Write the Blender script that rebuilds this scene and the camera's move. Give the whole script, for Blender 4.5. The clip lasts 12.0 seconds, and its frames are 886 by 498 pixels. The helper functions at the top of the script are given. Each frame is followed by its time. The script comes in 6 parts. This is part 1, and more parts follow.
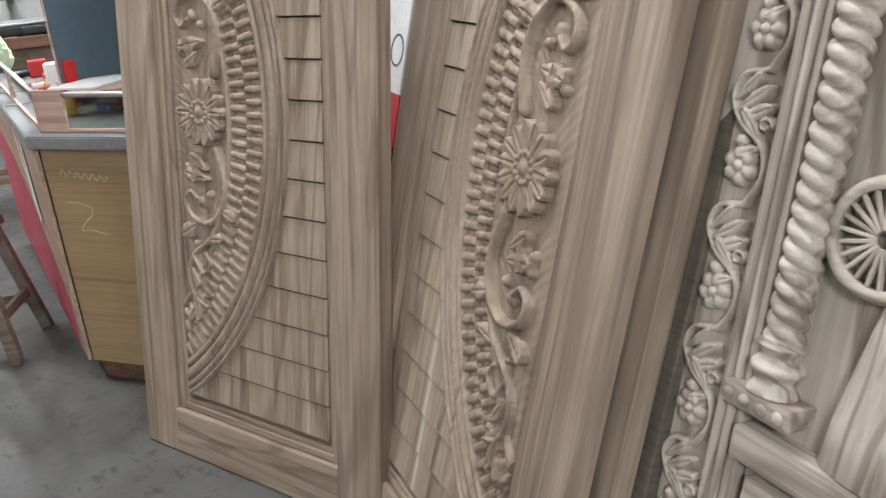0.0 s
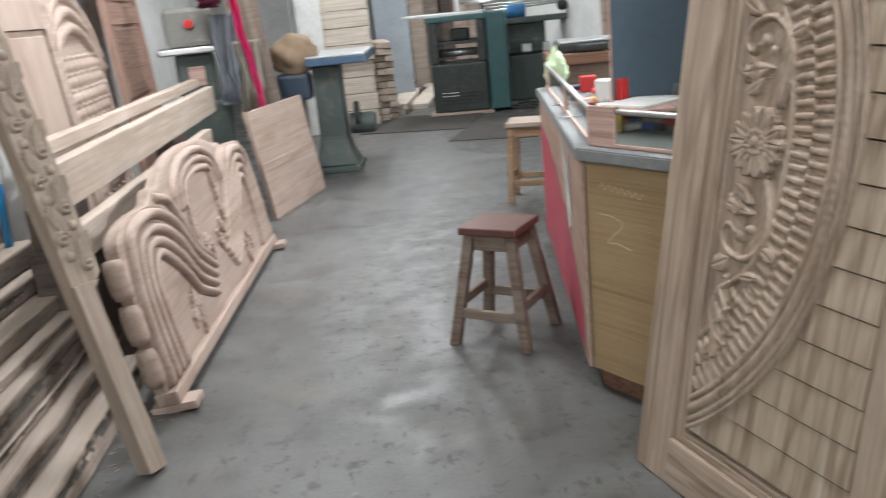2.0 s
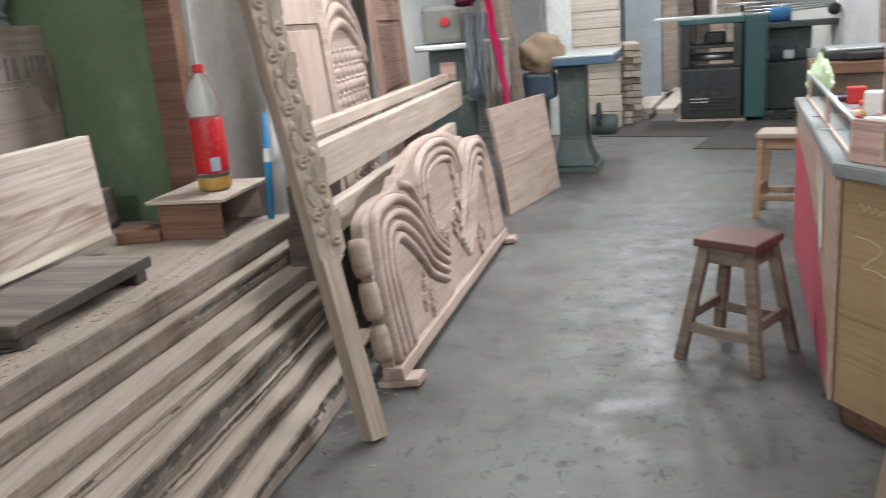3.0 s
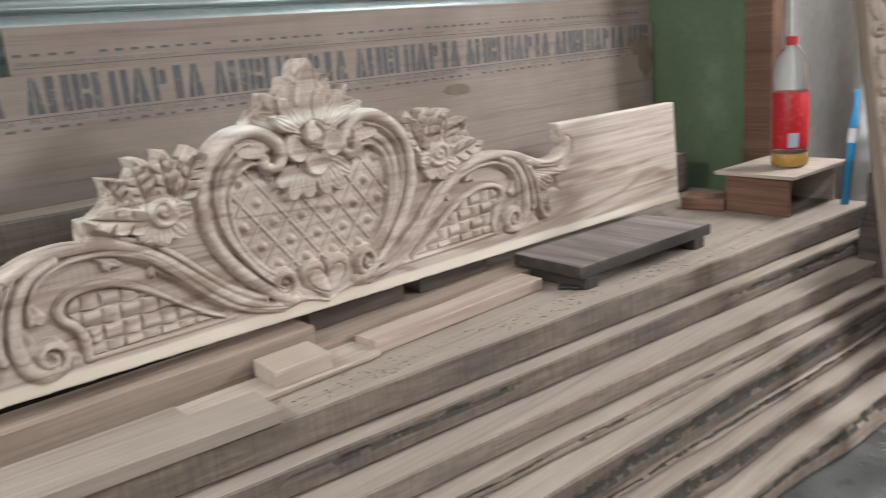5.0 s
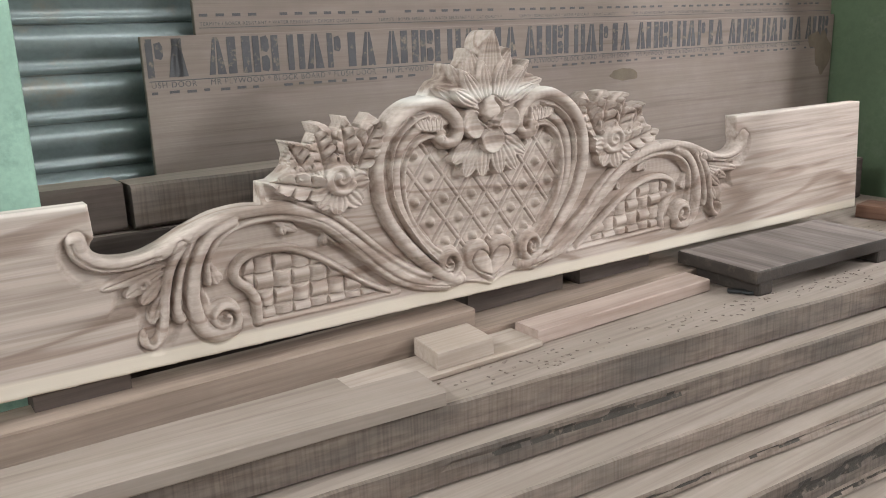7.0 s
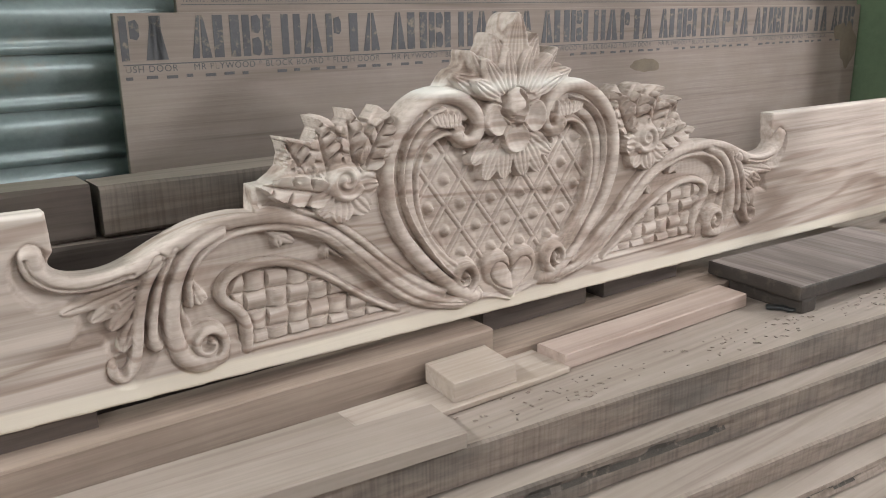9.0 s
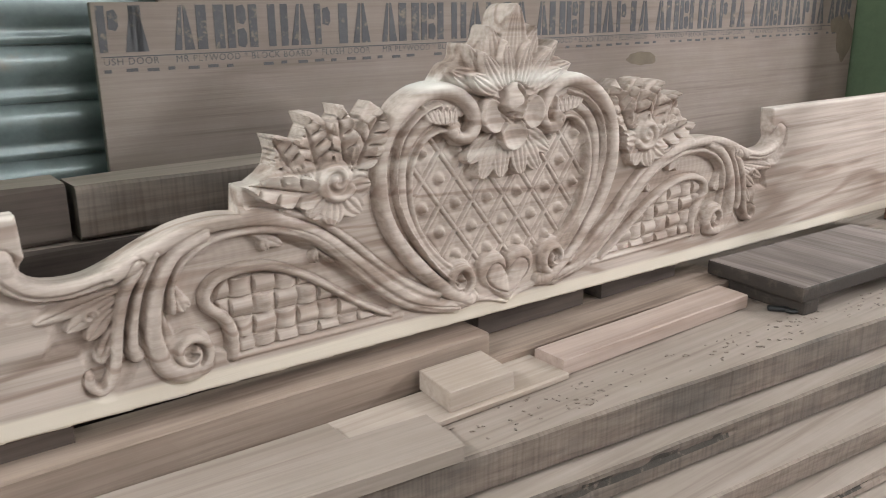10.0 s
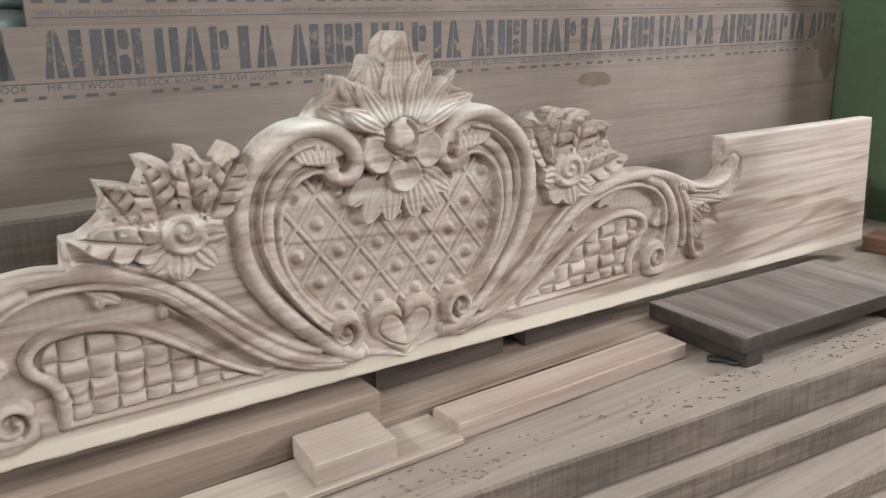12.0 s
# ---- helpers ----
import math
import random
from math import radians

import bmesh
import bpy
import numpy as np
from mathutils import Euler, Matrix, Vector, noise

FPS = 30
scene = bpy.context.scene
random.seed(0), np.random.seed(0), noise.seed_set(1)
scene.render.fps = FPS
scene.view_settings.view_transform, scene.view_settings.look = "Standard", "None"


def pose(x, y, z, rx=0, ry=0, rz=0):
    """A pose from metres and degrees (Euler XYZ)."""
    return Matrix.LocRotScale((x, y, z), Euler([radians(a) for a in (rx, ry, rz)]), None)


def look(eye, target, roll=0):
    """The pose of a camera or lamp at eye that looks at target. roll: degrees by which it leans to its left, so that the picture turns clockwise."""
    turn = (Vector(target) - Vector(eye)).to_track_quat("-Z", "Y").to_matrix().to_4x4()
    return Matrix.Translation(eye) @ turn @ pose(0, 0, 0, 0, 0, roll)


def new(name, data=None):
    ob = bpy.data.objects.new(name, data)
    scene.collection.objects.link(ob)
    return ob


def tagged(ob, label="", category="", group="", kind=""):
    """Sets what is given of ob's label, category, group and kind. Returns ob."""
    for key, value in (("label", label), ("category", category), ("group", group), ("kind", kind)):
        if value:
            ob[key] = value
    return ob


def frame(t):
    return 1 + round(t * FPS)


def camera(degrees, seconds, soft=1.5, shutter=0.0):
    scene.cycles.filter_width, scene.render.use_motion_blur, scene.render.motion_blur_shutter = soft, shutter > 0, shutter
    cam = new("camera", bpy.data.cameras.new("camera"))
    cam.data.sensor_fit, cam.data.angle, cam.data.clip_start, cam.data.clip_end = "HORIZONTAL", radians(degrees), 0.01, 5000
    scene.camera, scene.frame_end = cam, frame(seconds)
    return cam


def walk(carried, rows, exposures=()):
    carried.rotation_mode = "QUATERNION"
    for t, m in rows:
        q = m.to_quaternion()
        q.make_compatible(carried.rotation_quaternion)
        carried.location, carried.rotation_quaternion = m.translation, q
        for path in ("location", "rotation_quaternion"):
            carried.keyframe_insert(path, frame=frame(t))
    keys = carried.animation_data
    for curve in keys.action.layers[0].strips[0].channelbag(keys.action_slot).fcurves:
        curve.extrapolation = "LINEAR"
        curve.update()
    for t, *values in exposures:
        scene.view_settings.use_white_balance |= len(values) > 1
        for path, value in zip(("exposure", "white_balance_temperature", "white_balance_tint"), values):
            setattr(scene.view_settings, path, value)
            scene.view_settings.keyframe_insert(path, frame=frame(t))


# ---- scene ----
cam = camera(56.1, 12.0, soft=1.0, shutter=0.4)
PATH = [
    (0, (0.059, -0.027, 1.173), (1.286, 1.38, 0.455), -4.8),
    (0.5, (0.057, 0.003, 1.184), (1.192, 1.497, 0.492), -5.3),
    (1, (0.012, 0.064, 1.182), (0.903, 1.732, 0.531), -5.6),
    (1.5, (0.001, 0.084, 1.182), (0.59, 1.894, 0.566), -6.5),
    (2, (0.009, 0.081, 1.183), (0.243, 1.982, 0.609), -5.6),
    (2.5, (0.005, 0.07, 1.182), (-0.038, 1.995, 0.639), -5.1),
    (4.5, (0.015, 0.043, 1.193), (-1.152, 1.589, 0.694), -3.9),
    (5, (0.024, 0.023, 1.198), (-1.404, 1.333, 0.702), -4.6),
    (5.5, (-0.072, -0.012, 1.188), (-1.638, 1.135, 0.704), -4.2),
    (6, (-0.115, -0.028, 1.184), (-1.715, 1.067, 0.692), -3.6),
    (6.5, (-0.121, -0.033, 1.18), (-1.715, 1.065, 0.675), -2.4),
    (7, (-0.121, -0.034, 1.183), (-1.707, 1.069, 0.668), -1.9),
    (9, (-0.341, 0.042, 1.173), (-1.896, 1.176, 0.629), -0.9),
    (9.5, (-0.407, 0.031, 1.173), (-1.951, 1.172, 0.611), -0.8),
    (10, (-0.405, 0.069, 1.175), (-1.935, 1.227, 0.609), -0.6),
    (10.5, (-0.401, 0.154, 1.184), (-1.924, 1.316, 0.609), -0.3),
    (11, (-0.413, 0.233, 1.177), (-1.952, 1.374, 0.602), -0.3),
    (11.5, (-0.414, 0.289, 1.175), (-1.983, 1.39, 0.605), -0.5),
    (12, (-0.392, 0.356, 1.212), (-1.957, 1.467, 0.651), -0.6),
]
walk(cam, [(t, look(eye, target, roll)) for t, eye, target, roll in PATH])

# ---- world and lamps ----
world = bpy.data.worlds.new("workshop_sky")
scene.world = world
world.use_nodes = True
sky = world.node_tree.nodes.new("ShaderNodeTexSky")
sky.sky_type = "NISHITA"
sky.sun_disc = False
sky.sun_elevation, sky.sun_rotation = radians(40), radians(200)
world.node_tree.links.new(sky.outputs[0], world.node_tree.nodes["Background"].inputs[0])
world.node_tree.nodes["Background"].inputs[1].default_value = 0.12


def area_lamp(name, m, sx, sy, watts, color):
    data = bpy.data.lights.new(name, "AREA")
    data.shape, data.size, data.size_y, data.energy, data.color = "RECTANGLE", sx, sy, watts, color
    ob = new(name, data)
    ob.matrix_world = m
    return ob


COOL = (0.93, 0.97, 1.0)
TUBES = ((0.9, 1.1), (-0.55, 3.9), (0.3, 7.6), (1.3, 10.4))
for tx, ty in TUBES:
    area_lamp("tube_lamp", pose(tx, ty, 2.97), 0.12, 1.2, 70 if ty > 7 else 86 if ty > 3 else 48, COOL)
# fill lamps added high at both sides to brighten the crest and doors
FILL_LAMPS = (((2.70, 4.3, 2.35), (-1.5, 1.2, 0.8), 205), ((-1.62, -1.5, 2.45), (0.9, 1.0, 0.9), 118))
for eye, aim, watts in FILL_LAMPS:
    area_lamp("fill_lamp", look(eye, aim), 1.2, 0.12, watts, COOL)
# daylight from the open front of the workshop behind the camera
area_lamp("front_daylight", look((0.4, -4.3, 1.9), (0.0, 3.0, 0.9)), 3.6, 2.4, 55, (0.95, 0.98, 1.0))


# ---- materials ----
def material(name):
    mat = bpy.data.materials.new(name)
    mat.use_nodes = True
    nt = mat.node_tree
    return mat, nt, nt.nodes["Principled BSDF"]


def node(nt, kind, **values):
    n = nt.nodes.new(kind)
    for key, value in values.items():
        if key in n.inputs:
            n.inputs[key].default_value = value
        else:
            setattr(n, key, value)
    return n


def coords(nt, scale=(1, 1, 1), shift=True):
    """Object coordinates, moved by a random amount for each object, then scaled."""
    tc = node(nt, "ShaderNodeTexCoord")
    mp = node(nt, "ShaderNodeMapping")
    mp.inputs["Scale"].default_value = scale
    if shift:
        info = node(nt, "ShaderNodeObjectInfo")
        mul = node(nt, "ShaderNodeVectorMath", operation="MULTIPLY")
        mul.inputs[1].default_value = (7.3, 3.1, 5.7)
        add = node(nt, "ShaderNodeVectorMath", operation="ADD")
        nt.links.new(info.outputs["Random"], mul.inputs[0])
        nt.links.new(tc.outputs["Object"], add.inputs[0])
        nt.links.new(mul.outputs[0], add.inputs[1])
        nt.links.new(add.outputs[0], mp.inputs["Vector"])
    else:
        nt.links.new(tc.outputs["Object"], mp.inputs["Vector"])
    return mp.outputs[0]


def ramp(nt, source, stops):
    r = node(nt, "ShaderNodeValToRGB")
    e = r.color_ramp.elements
    while len(e) < len(stops):
        e.new(0.5)
    for k, (p, c) in enumerate(stops):
        e[k].position = p
        e[k].color = (*c, 1) if len(c) == 3 else c
    nt.links.new(source, r.inputs[0])
    return r.outputs[0]


def mix(nt, kind, fac, a, b):
    m = node(nt, "ShaderNodeMix", data_type="RGBA", blend_type=kind)
    for sock, v in ((m.inputs[0], fac), (m.inputs[6], a), (m.inputs[7], b)):
        if isinstance(v, (int, float)):
            sock.default_value = v
        elif isinstance(v, tuple):
            sock.default_value = (*v, 1)
        else:
            nt.links.new(v, sock)
    return m.outputs[2]


def bump(nt, bsdf, source, strength, distance=0.002):
    b = node(nt, "ShaderNodeBump")
    b.inputs["Strength"].default_value, b.inputs["Distance"].default_value = strength, distance
    nt.links.new(source, b.inputs["Height"])
    nt.links.new(b.outputs[0], bsdf.inputs["Normal"])


def noise_tex(nt, vec, scale, detail=4, rough=0.55, distort=0.0):
    n = node(nt, "ShaderNodeTexNoise")
    for key, v in (("Scale", scale), ("Detail", detail), ("Roughness", rough), ("Distortion", distort)):
        n.inputs[key].default_value = v
    nt.links.new(vec, n.inputs["Vector"])
    return n.outputs[0]


def wood(name, pale, dark, stripe=0.5, dirt=None, dirt_amount=0.4, rough=0.65, ring=26.0, saw=0.0, sap=None, pore=0.7, blot=0.5, streak=0.45):
    """Wood with its grain along the object's x axis: broad rings, fine pores, and stains or dust on top."""
    mat, nt, bsdf = material(name)
    pale, dark = (tuple(f * (c + 0.12 * (sum(k) / 3 - c)) for c, f in zip(k, (0.955, 0.980, 1.115))) for k in (pale, dark))
    v1 = coords(nt, (0.45, 4.0, 4.0))
    v2 = coords(nt, (2.5, 90.0, 90.0))
    v3 = coords(nt, (1, 1, 1))
    broad = noise_tex(nt, v1, 1.3, 3, 0.5, 0.6)
    mul = node(nt, "ShaderNodeMath", operation="MULTIPLY")
    mul.inputs[1].default_value = ring
    nt.links.new(broad, mul.inputs[0])
    sin = node(nt, "ShaderNodeMath", operation="SINE")
    nt.links.new(mul.outputs[0], sin.inputs[0])
    rings = ramp(nt, sin.outputs[0], ((0.0, (0, 0, 0)), (0.55, (0.15, 0.15, 0.15)), (0.95, (1, 1, 1))))
    pores = noise_tex(nt, v2, 1.0, 3, 0.6)
    tone = noise_tex(nt, v1, 0.8, 2)
    base = mix(nt, "MIX", tone, pale, tuple(0.5 * (a + b) for a, b in zip(pale, dark)))
    fac = mix(nt, "MULTIPLY", 1.0, rings, (stripe, stripe, stripe))
    col = mix(nt, "MIX", fac, base, dark)
    pf = ramp(nt, pores, ((0.32, (0.52, 0.49, 0.46)), (0.60, (1, 1, 1))))
    col = mix(nt, "MULTIPLY", pore, col, pf)
    lines = noise_tex(nt, coords(nt, (0.9, 34.0, 34.0)), 1.0, 4, 0.6, 0.3)
    col = mix(nt, "MULTIPLY", streak, col, ramp(nt, lines, ((0.30, (0.40, 0.33, 0.27)), (0.44, (0.92, 0.90, 0.88)), (0.62, (1.06, 1.05, 1.04)))))
    blotch = noise_tex(nt, v3, 4.5, 5, 0.65)
    col = mix(nt, "MULTIPLY", blot, col, ramp(nt, blotch, ((0.3, (0.72, 0.70, 0.68)), (0.65, (1, 1, 1)))))
    if sap:
        sv = noise_tex(nt, coords(nt, (0.25, 11.0, 11.0)), 1.0, 2)
        col = mix(nt, "MIX", ramp(nt, sv, ((0.60, (0, 0, 0)), (0.66, (0.75, 0.75, 0.75)))), col, sap)
    if dirt:
        d = noise_tex(nt, coords(nt, (2.0, 6.0, 6.0)), 1.6, 5, 0.65)
        dm = ramp(nt, d, ((0.42, (0, 0, 0)), (0.68, (dirt_amount,) * 3)))
        col = mix(nt, "MIX", dm, col, dirt)
    nt.links.new(col, bsdf.inputs["Base Color"])
    bsdf.inputs["Roughness"].default_value = rough
    bsdf.inputs["Specular IOR Level"].default_value = 0.3
    height = pores
    if saw:
        w = noise_tex(nt, coords(nt, (150.0, 5.0, 5.0)), 1.0, 3)
        col2 = mix(nt, "MULTIPLY", 0.8 * saw, col, ramp(nt, w, ((0.36, (0.38, 0.36, 0.34)), (0.56, (1, 1, 1)))))
        nt.links.new(col2, bsdf.inputs["Base Color"])
        height = mix(nt, "MIX", saw, pores, w)
    bump(nt, bsdf, height, 0.5, 0.002)
    return mat


def paint(name, color, rough=0.6, wear=None, wear_amount=0.5, scale=3.0, metal=0.0, bumpy=0.2):
    """Painted or cast surface: two scales of tone, worn and dirty patches."""
    mat, nt, bsdf = material(name)
    v = coords(nt)
    big = noise_tex(nt, v, scale, 5, 0.6)
    fine = noise_tex(nt, v, scale * 22, 3, 0.6)
    tone = ramp(nt, big, ((0.3, tuple(0.8 * c for c in color)), (0.7, tuple(min(1, 1.12 * c) for c in color))))
    col = mix(nt, "MULTIPLY", 0.35, tone, ramp(nt, fine, ((0.35, (0.7, 0.7, 0.7)), (0.6, (1, 1, 1)))))
    if wear:
        patch = noise_tex(nt, v, scale * 2.3, 6, 0.7)
        col = mix(nt, "MIX", ramp(nt, patch, ((0.55, (0, 0, 0)), (0.68, (wear_amount,) * 3))), col, wear)
    nt.links.new(col, bsdf.inputs["Base Color"])
    bsdf.inputs["Roughness"].default_value = rough
    bsdf.inputs["Metallic"].default_value = metal
    bump(nt, bsdf, fine, bumpy, 0.001)
    return mat


def glassy(name, color, rough=0.05, ior=1.45):
    mat, nt, bsdf = material(name)
    bsdf.inputs["Base Color"].default_value = (*color, 1)
    bsdf.inputs["Transmission Weight"].default_value = 1.0
    bsdf.inputs["Roughness"].default_value = rough
    bsdf.inputs["IOR"].default_value = ior
    return mat


def concrete():
    mat, nt, bsdf = material("concrete_floor")
    v = coords(nt, shift=False)
    big = noise_tex(nt, v, 0.9, 5, 0.6)
    mid = noise_tex(nt, v, 5.0, 5, 0.65)
    fine = noise_tex(nt, v, 70, 3, 0.6)
    col = ramp(nt, big, ((0.3, (0.060, 0.058, 0.056)), (0.7, (0.132, 0.128, 0.123))))
    col = mix(nt, "MULTIPLY", 0.6, col, ramp(nt, mid, ((0.3, (0.72, 0.71, 0.70)), (0.6, (1, 1, 1)))))
    speck = noise_tex(nt, coords(nt, (1.0, 1.0, 1.0), False), 15.0, 5, 0.65)
    col = mix(nt, "MIX", ramp(nt, speck, ((0.56, (0, 0, 0)), (0.65, (0.8, 0.8, 0.8)))), col, (0.040, 0.037, 0.035))
    pale = noise_tex(nt, v, 8.0, 4, 0.7)
    col = mix(nt, "MIX", ramp(nt, pale, ((0.66, (0, 0, 0)), (0.78, (0.5, 0.5, 0.5)))), col, (0.26, 0.245, 0.23))
    rust = noise_tex(nt, v, 2.6, 5, 0.7)
    col = mix(nt, "MIX", ramp(nt, rust, ((0.52, (0, 0, 0)), (0.68, (0.55, 0.55, 0.55)))), col, (0.115, 0.098, 0.084))
    scuff = noise_tex(nt, coords(nt, (1.0, 0.35, 1.0), False), 26.0, 4, 0.6)
    col = mix(nt, "MIX", ramp(nt, scuff, ((0.62, (0, 0, 0)), (0.68, (0.75, 0.75, 0.75)))), col, (0.028, 0.026, 0.025))
    col = mix(nt, "MULTIPLY", 0.45, col, ramp(nt, fine, ((0.3, (0.7, 0.7, 0.7)), (0.6, (1, 1, 1)))))
    nt.links.new(col, bsdf.inputs["Base Color"])
    nt.links.new(ramp(nt, mid, ((0.35, (0.30, 0.30, 0.30)), (0.62, (0.62, 0.62, 0.62)))), bsdf.inputs["Roughness"])
    bump(nt, bsdf, fine, 0.25, 0.002)
    return mat


FLOOR = concrete()
TEAK = wood("carved_teak", (0.65, 0.530, 0.400), (0.31, 0.205, 0.135), 0.65, rough=0.6, ring=42, pore=0.5, blot=0.3, streak=0.6)


def sapwood_edge(mat, height, pale):
    """Pale sapwood along the board's lower edge, with a wandering border."""
    nt = mat.node_tree
    bsdf = nt.nodes["Principled BSDF"]
    old = bsdf.inputs["Base Color"].links[0].from_socket
    tc = node(nt, "ShaderNodeTexCoord")
    sep = node(nt, "ShaderNodeSeparateXYZ")
    nt.links.new(tc.outputs["Object"], sep.inputs[0])
    wander = noise_tex(nt, coords(nt, (1.5, 1.0, 6.0), False), 1.0, 3)
    madd = node(nt, "ShaderNodeMath", operation="MULTIPLY_ADD")
    madd.inputs[1].default_value = 0.016
    nt.links.new(wander, madd.inputs[0])
    slant = node(nt, "ShaderNodeMath", operation="MULTIPLY_ADD")
    slant.inputs[1].default_value = 0.022
    nt.links.new(sep.outputs["X"], slant.inputs[0])
    nt.links.new(sep.outputs["Z"], slant.inputs[2])
    nt.links.new(slant.outputs[0], madd.inputs[2])
    fac = ramp(nt, madd.outputs[0], ((height + 0.006, (0.9, 0.9, 0.9)), (height + 0.011, (0, 0, 0))))
    nt.links.new(mix(nt, "MIX", fac, old, pale), bsdf.inputs["Base Color"])


sapwood_edge(TEAK, 0.652, (0.69, 0.61, 0.51))


def sapwood_band(mat, height, reach, amount, pale):
    """A pale streak where two glued boards meet, ragged along its borders."""
    nt = mat.node_tree
    bsdf = nt.nodes["Principled BSDF"]
    old = bsdf.inputs["Base Color"].links[0].from_socket
    tc = node(nt, "ShaderNodeTexCoord")
    sep = node(nt, "ShaderNodeSeparateXYZ")
    nt.links.new(tc.outputs["Object"], sep.inputs[0])
    away = node(nt, "ShaderNodeMath", operation="SUBTRACT")
    away.inputs[1].default_value = height
    nt.links.new(sep.outputs["Z"], away.inputs[0])
    size = node(nt, "ShaderNodeMath", operation="ABSOLUTE")
    nt.links.new(away.outputs[0], size.inputs[0])
    ragged = node(nt, "ShaderNodeMath", operation="MULTIPLY_ADD")
    ragged.inputs[1].default_value = 0.022
    nt.links.new(noise_tex(nt, coords(nt, (2.5, 1.0, 40.0), False), 1.0, 4, 0.6), ragged.inputs[0])
    nt.links.new(size.outputs[0], ragged.inputs[2])
    fac = ramp(nt, ragged.outputs[0], ((reach + 0.003, (amount,) * 3), (reach + 0.015, (0, 0, 0))))
    nt.links.new(mix(nt, "MIX", fac, old, pale), bsdf.inputs["Base Color"])


sapwood_band(TEAK, 1.044, 0.011, 0.75, (0.80, 0.76, 0.70))
sapwood_band(TEAK, 0.917, 0.006, 0.45, (0.78, 0.73, 0.66))
DOOR_TEAK = wood("planed_teak", (0.50, 0.370, 0.250), (0.20, 0.132, 0.085), 0.55, (0.21, 0.145, 0.10), 0.6, rough=0.5, ring=34, pore=0.6, streak=0.75)
SLAT_TEAK = wood("striped_teak", (0.51, 0.390, 0.255), (0.22, 0.145, 0.085), 0.6, rough=0.45, ring=44, sap=(0.66, 0.60, 0.52), pore=0.55, streak=0.7)
PALE_TEAK = wood("pale_striped_teak", (0.72, 0.60, 0.47), (0.25, 0.175, 0.125), 0.65, rough=0.45, ring=50, pore=0.5, streak=0.7)
PINK_WOOD = wood("pinkish_hardwood", (0.52, 0.388, 0.285), (0.32, 0.21, 0.14), 0.5, rough=0.6, ring=20, pore=0.35)
RAW = wood("raw_sawn_timber", (0.40, 0.305, 0.215), (0.22, 0.16, 0.11), 0.35, (0.13, 0.115, 0.10), 0.6, 0.85, 18, saw=0.34)
RAW_GREY = wood("weathered_sawn_timber", (0.31, 0.235, 0.165), (0.15, 0.108, 0.075), 0.35, (0.09, 0.08, 0.072), 0.7, 0.88, 18, saw=0.44)
RAW_BROWN = wood("brown_planed_timber", (0.43, 0.315, 0.215), (0.22, 0.145, 0.095), 0.6, (0.20, 0.15, 0.115), 0.45, 0.8, 24, pore=0.5)
RAW_PALE = wood("fresh_cut_timber", (0.58, 0.47, 0.345), (0.40, 0.30, 0.21), 0.3, (0.33, 0.26, 0.2), 0.5, 0.75, 16, pore=0.4)
DUSTY = wood("dusty_board", (0.40, 0.315, 0.23), (0.30, 0.225, 0.16), 0.3, (0.25, 0.205, 0.165), 0.5, 0.9, 14, pore=0.3, blot=0.45)
OLD_WOOD = wood("old_dark_wood", (0.13, 0.092, 0.066), (0.05, 0.036, 0.028), 0.5, (0.20, 0.165, 0.135), 0.22, 0.8, 16)
STOOL_WOOD = wood("worn_brown_wood", (0.22, 0.15, 0.10), (0.10, 0.065, 0.045), 0.4, (0.30, 0.25, 0.2), 0.5, 0.7, 18)
PLY = wood("plywood_face", (0.355, 0.272, 0.203), (0.235, 0.172, 0.122), 0.5, (0.24, 0.19, 0.15), 0.5, 0.75, 10, pore=0.25, blot=0.6)
LAMINATE = wood("tan_laminate", (0.41, 0.265, 0.115), (0.34, 0.215, 0.09), 0.25, None, 0, 0.45, 8, pore=0.2)
POST_WOOD = wood("red_brown_post", (0.27, 0.135, 0.07), (0.13, 0.058, 0.032), 0.4, None, 0, 0.6, 14)
WHITE_WALL = paint("white_plaster", (0.76, 0.76, 0.74), 0.85, (0.46, 0.44, 0.41), 0.4, 1.2)
GREEN_WALL = paint("green_painted_wall", (0.13, 0.185, 0.105), 0.7, (0.20, 0.25, 0.17), 0.5, 1.6)
MINT_WALL = paint("mint_painted_wall", (0.36, 0.55, 0.43), 0.7, (0.17, 0.27, 0.22), 0.6, 4.0)
SHUTTER = paint("grey_green_shutter_steel", (0.27, 0.31, 0.31), 0.38, (0.33, 0.28, 0.23), 0.7, 3.0, 0.35)
BLACK = paint("black_rubber", (0.02, 0.02, 0.02), 0.6)
IRON = paint("green_grey_cast_iron", (0.055, 0.075, 0.07), 0.55, (0.16, 0.13, 0.10), 0.5, 4.0)
TEAL = paint("teal_machine_paint", (0.025, 0.085, 0.09), 0.45, (0.10, 0.09, 0.08), 0.5, 4.0)
STEEL = paint("bright_steel", (0.55, 0.56, 0.57), 0.35, (0.25, 0.22, 0.19), 0.4, 6.0, 0.9)
NAVY = paint("blue_grey_board", (0.045, 0.075, 0.105), 0.5, None, 0, 2.0)


# ---- mesh helpers ----
def link_mesh(name, bm, mat, parent=None, label="", smooth=False):
    me = bpy.data.meshes.new(name)
    bm.normal_update()
    bm.to_mesh(me)
    bm.free()
    if smooth:
        me.polygons.foreach_set("use_smooth", [True] * len(me.polygons))
    for m in (mat if isinstance(mat, (list, tuple)) else (mat,)):
        me.materials.append(m)
    ob = new(name, me)
    if parent:
        ob.parent = parent
    if label:
        tagged(ob, label)
    return ob


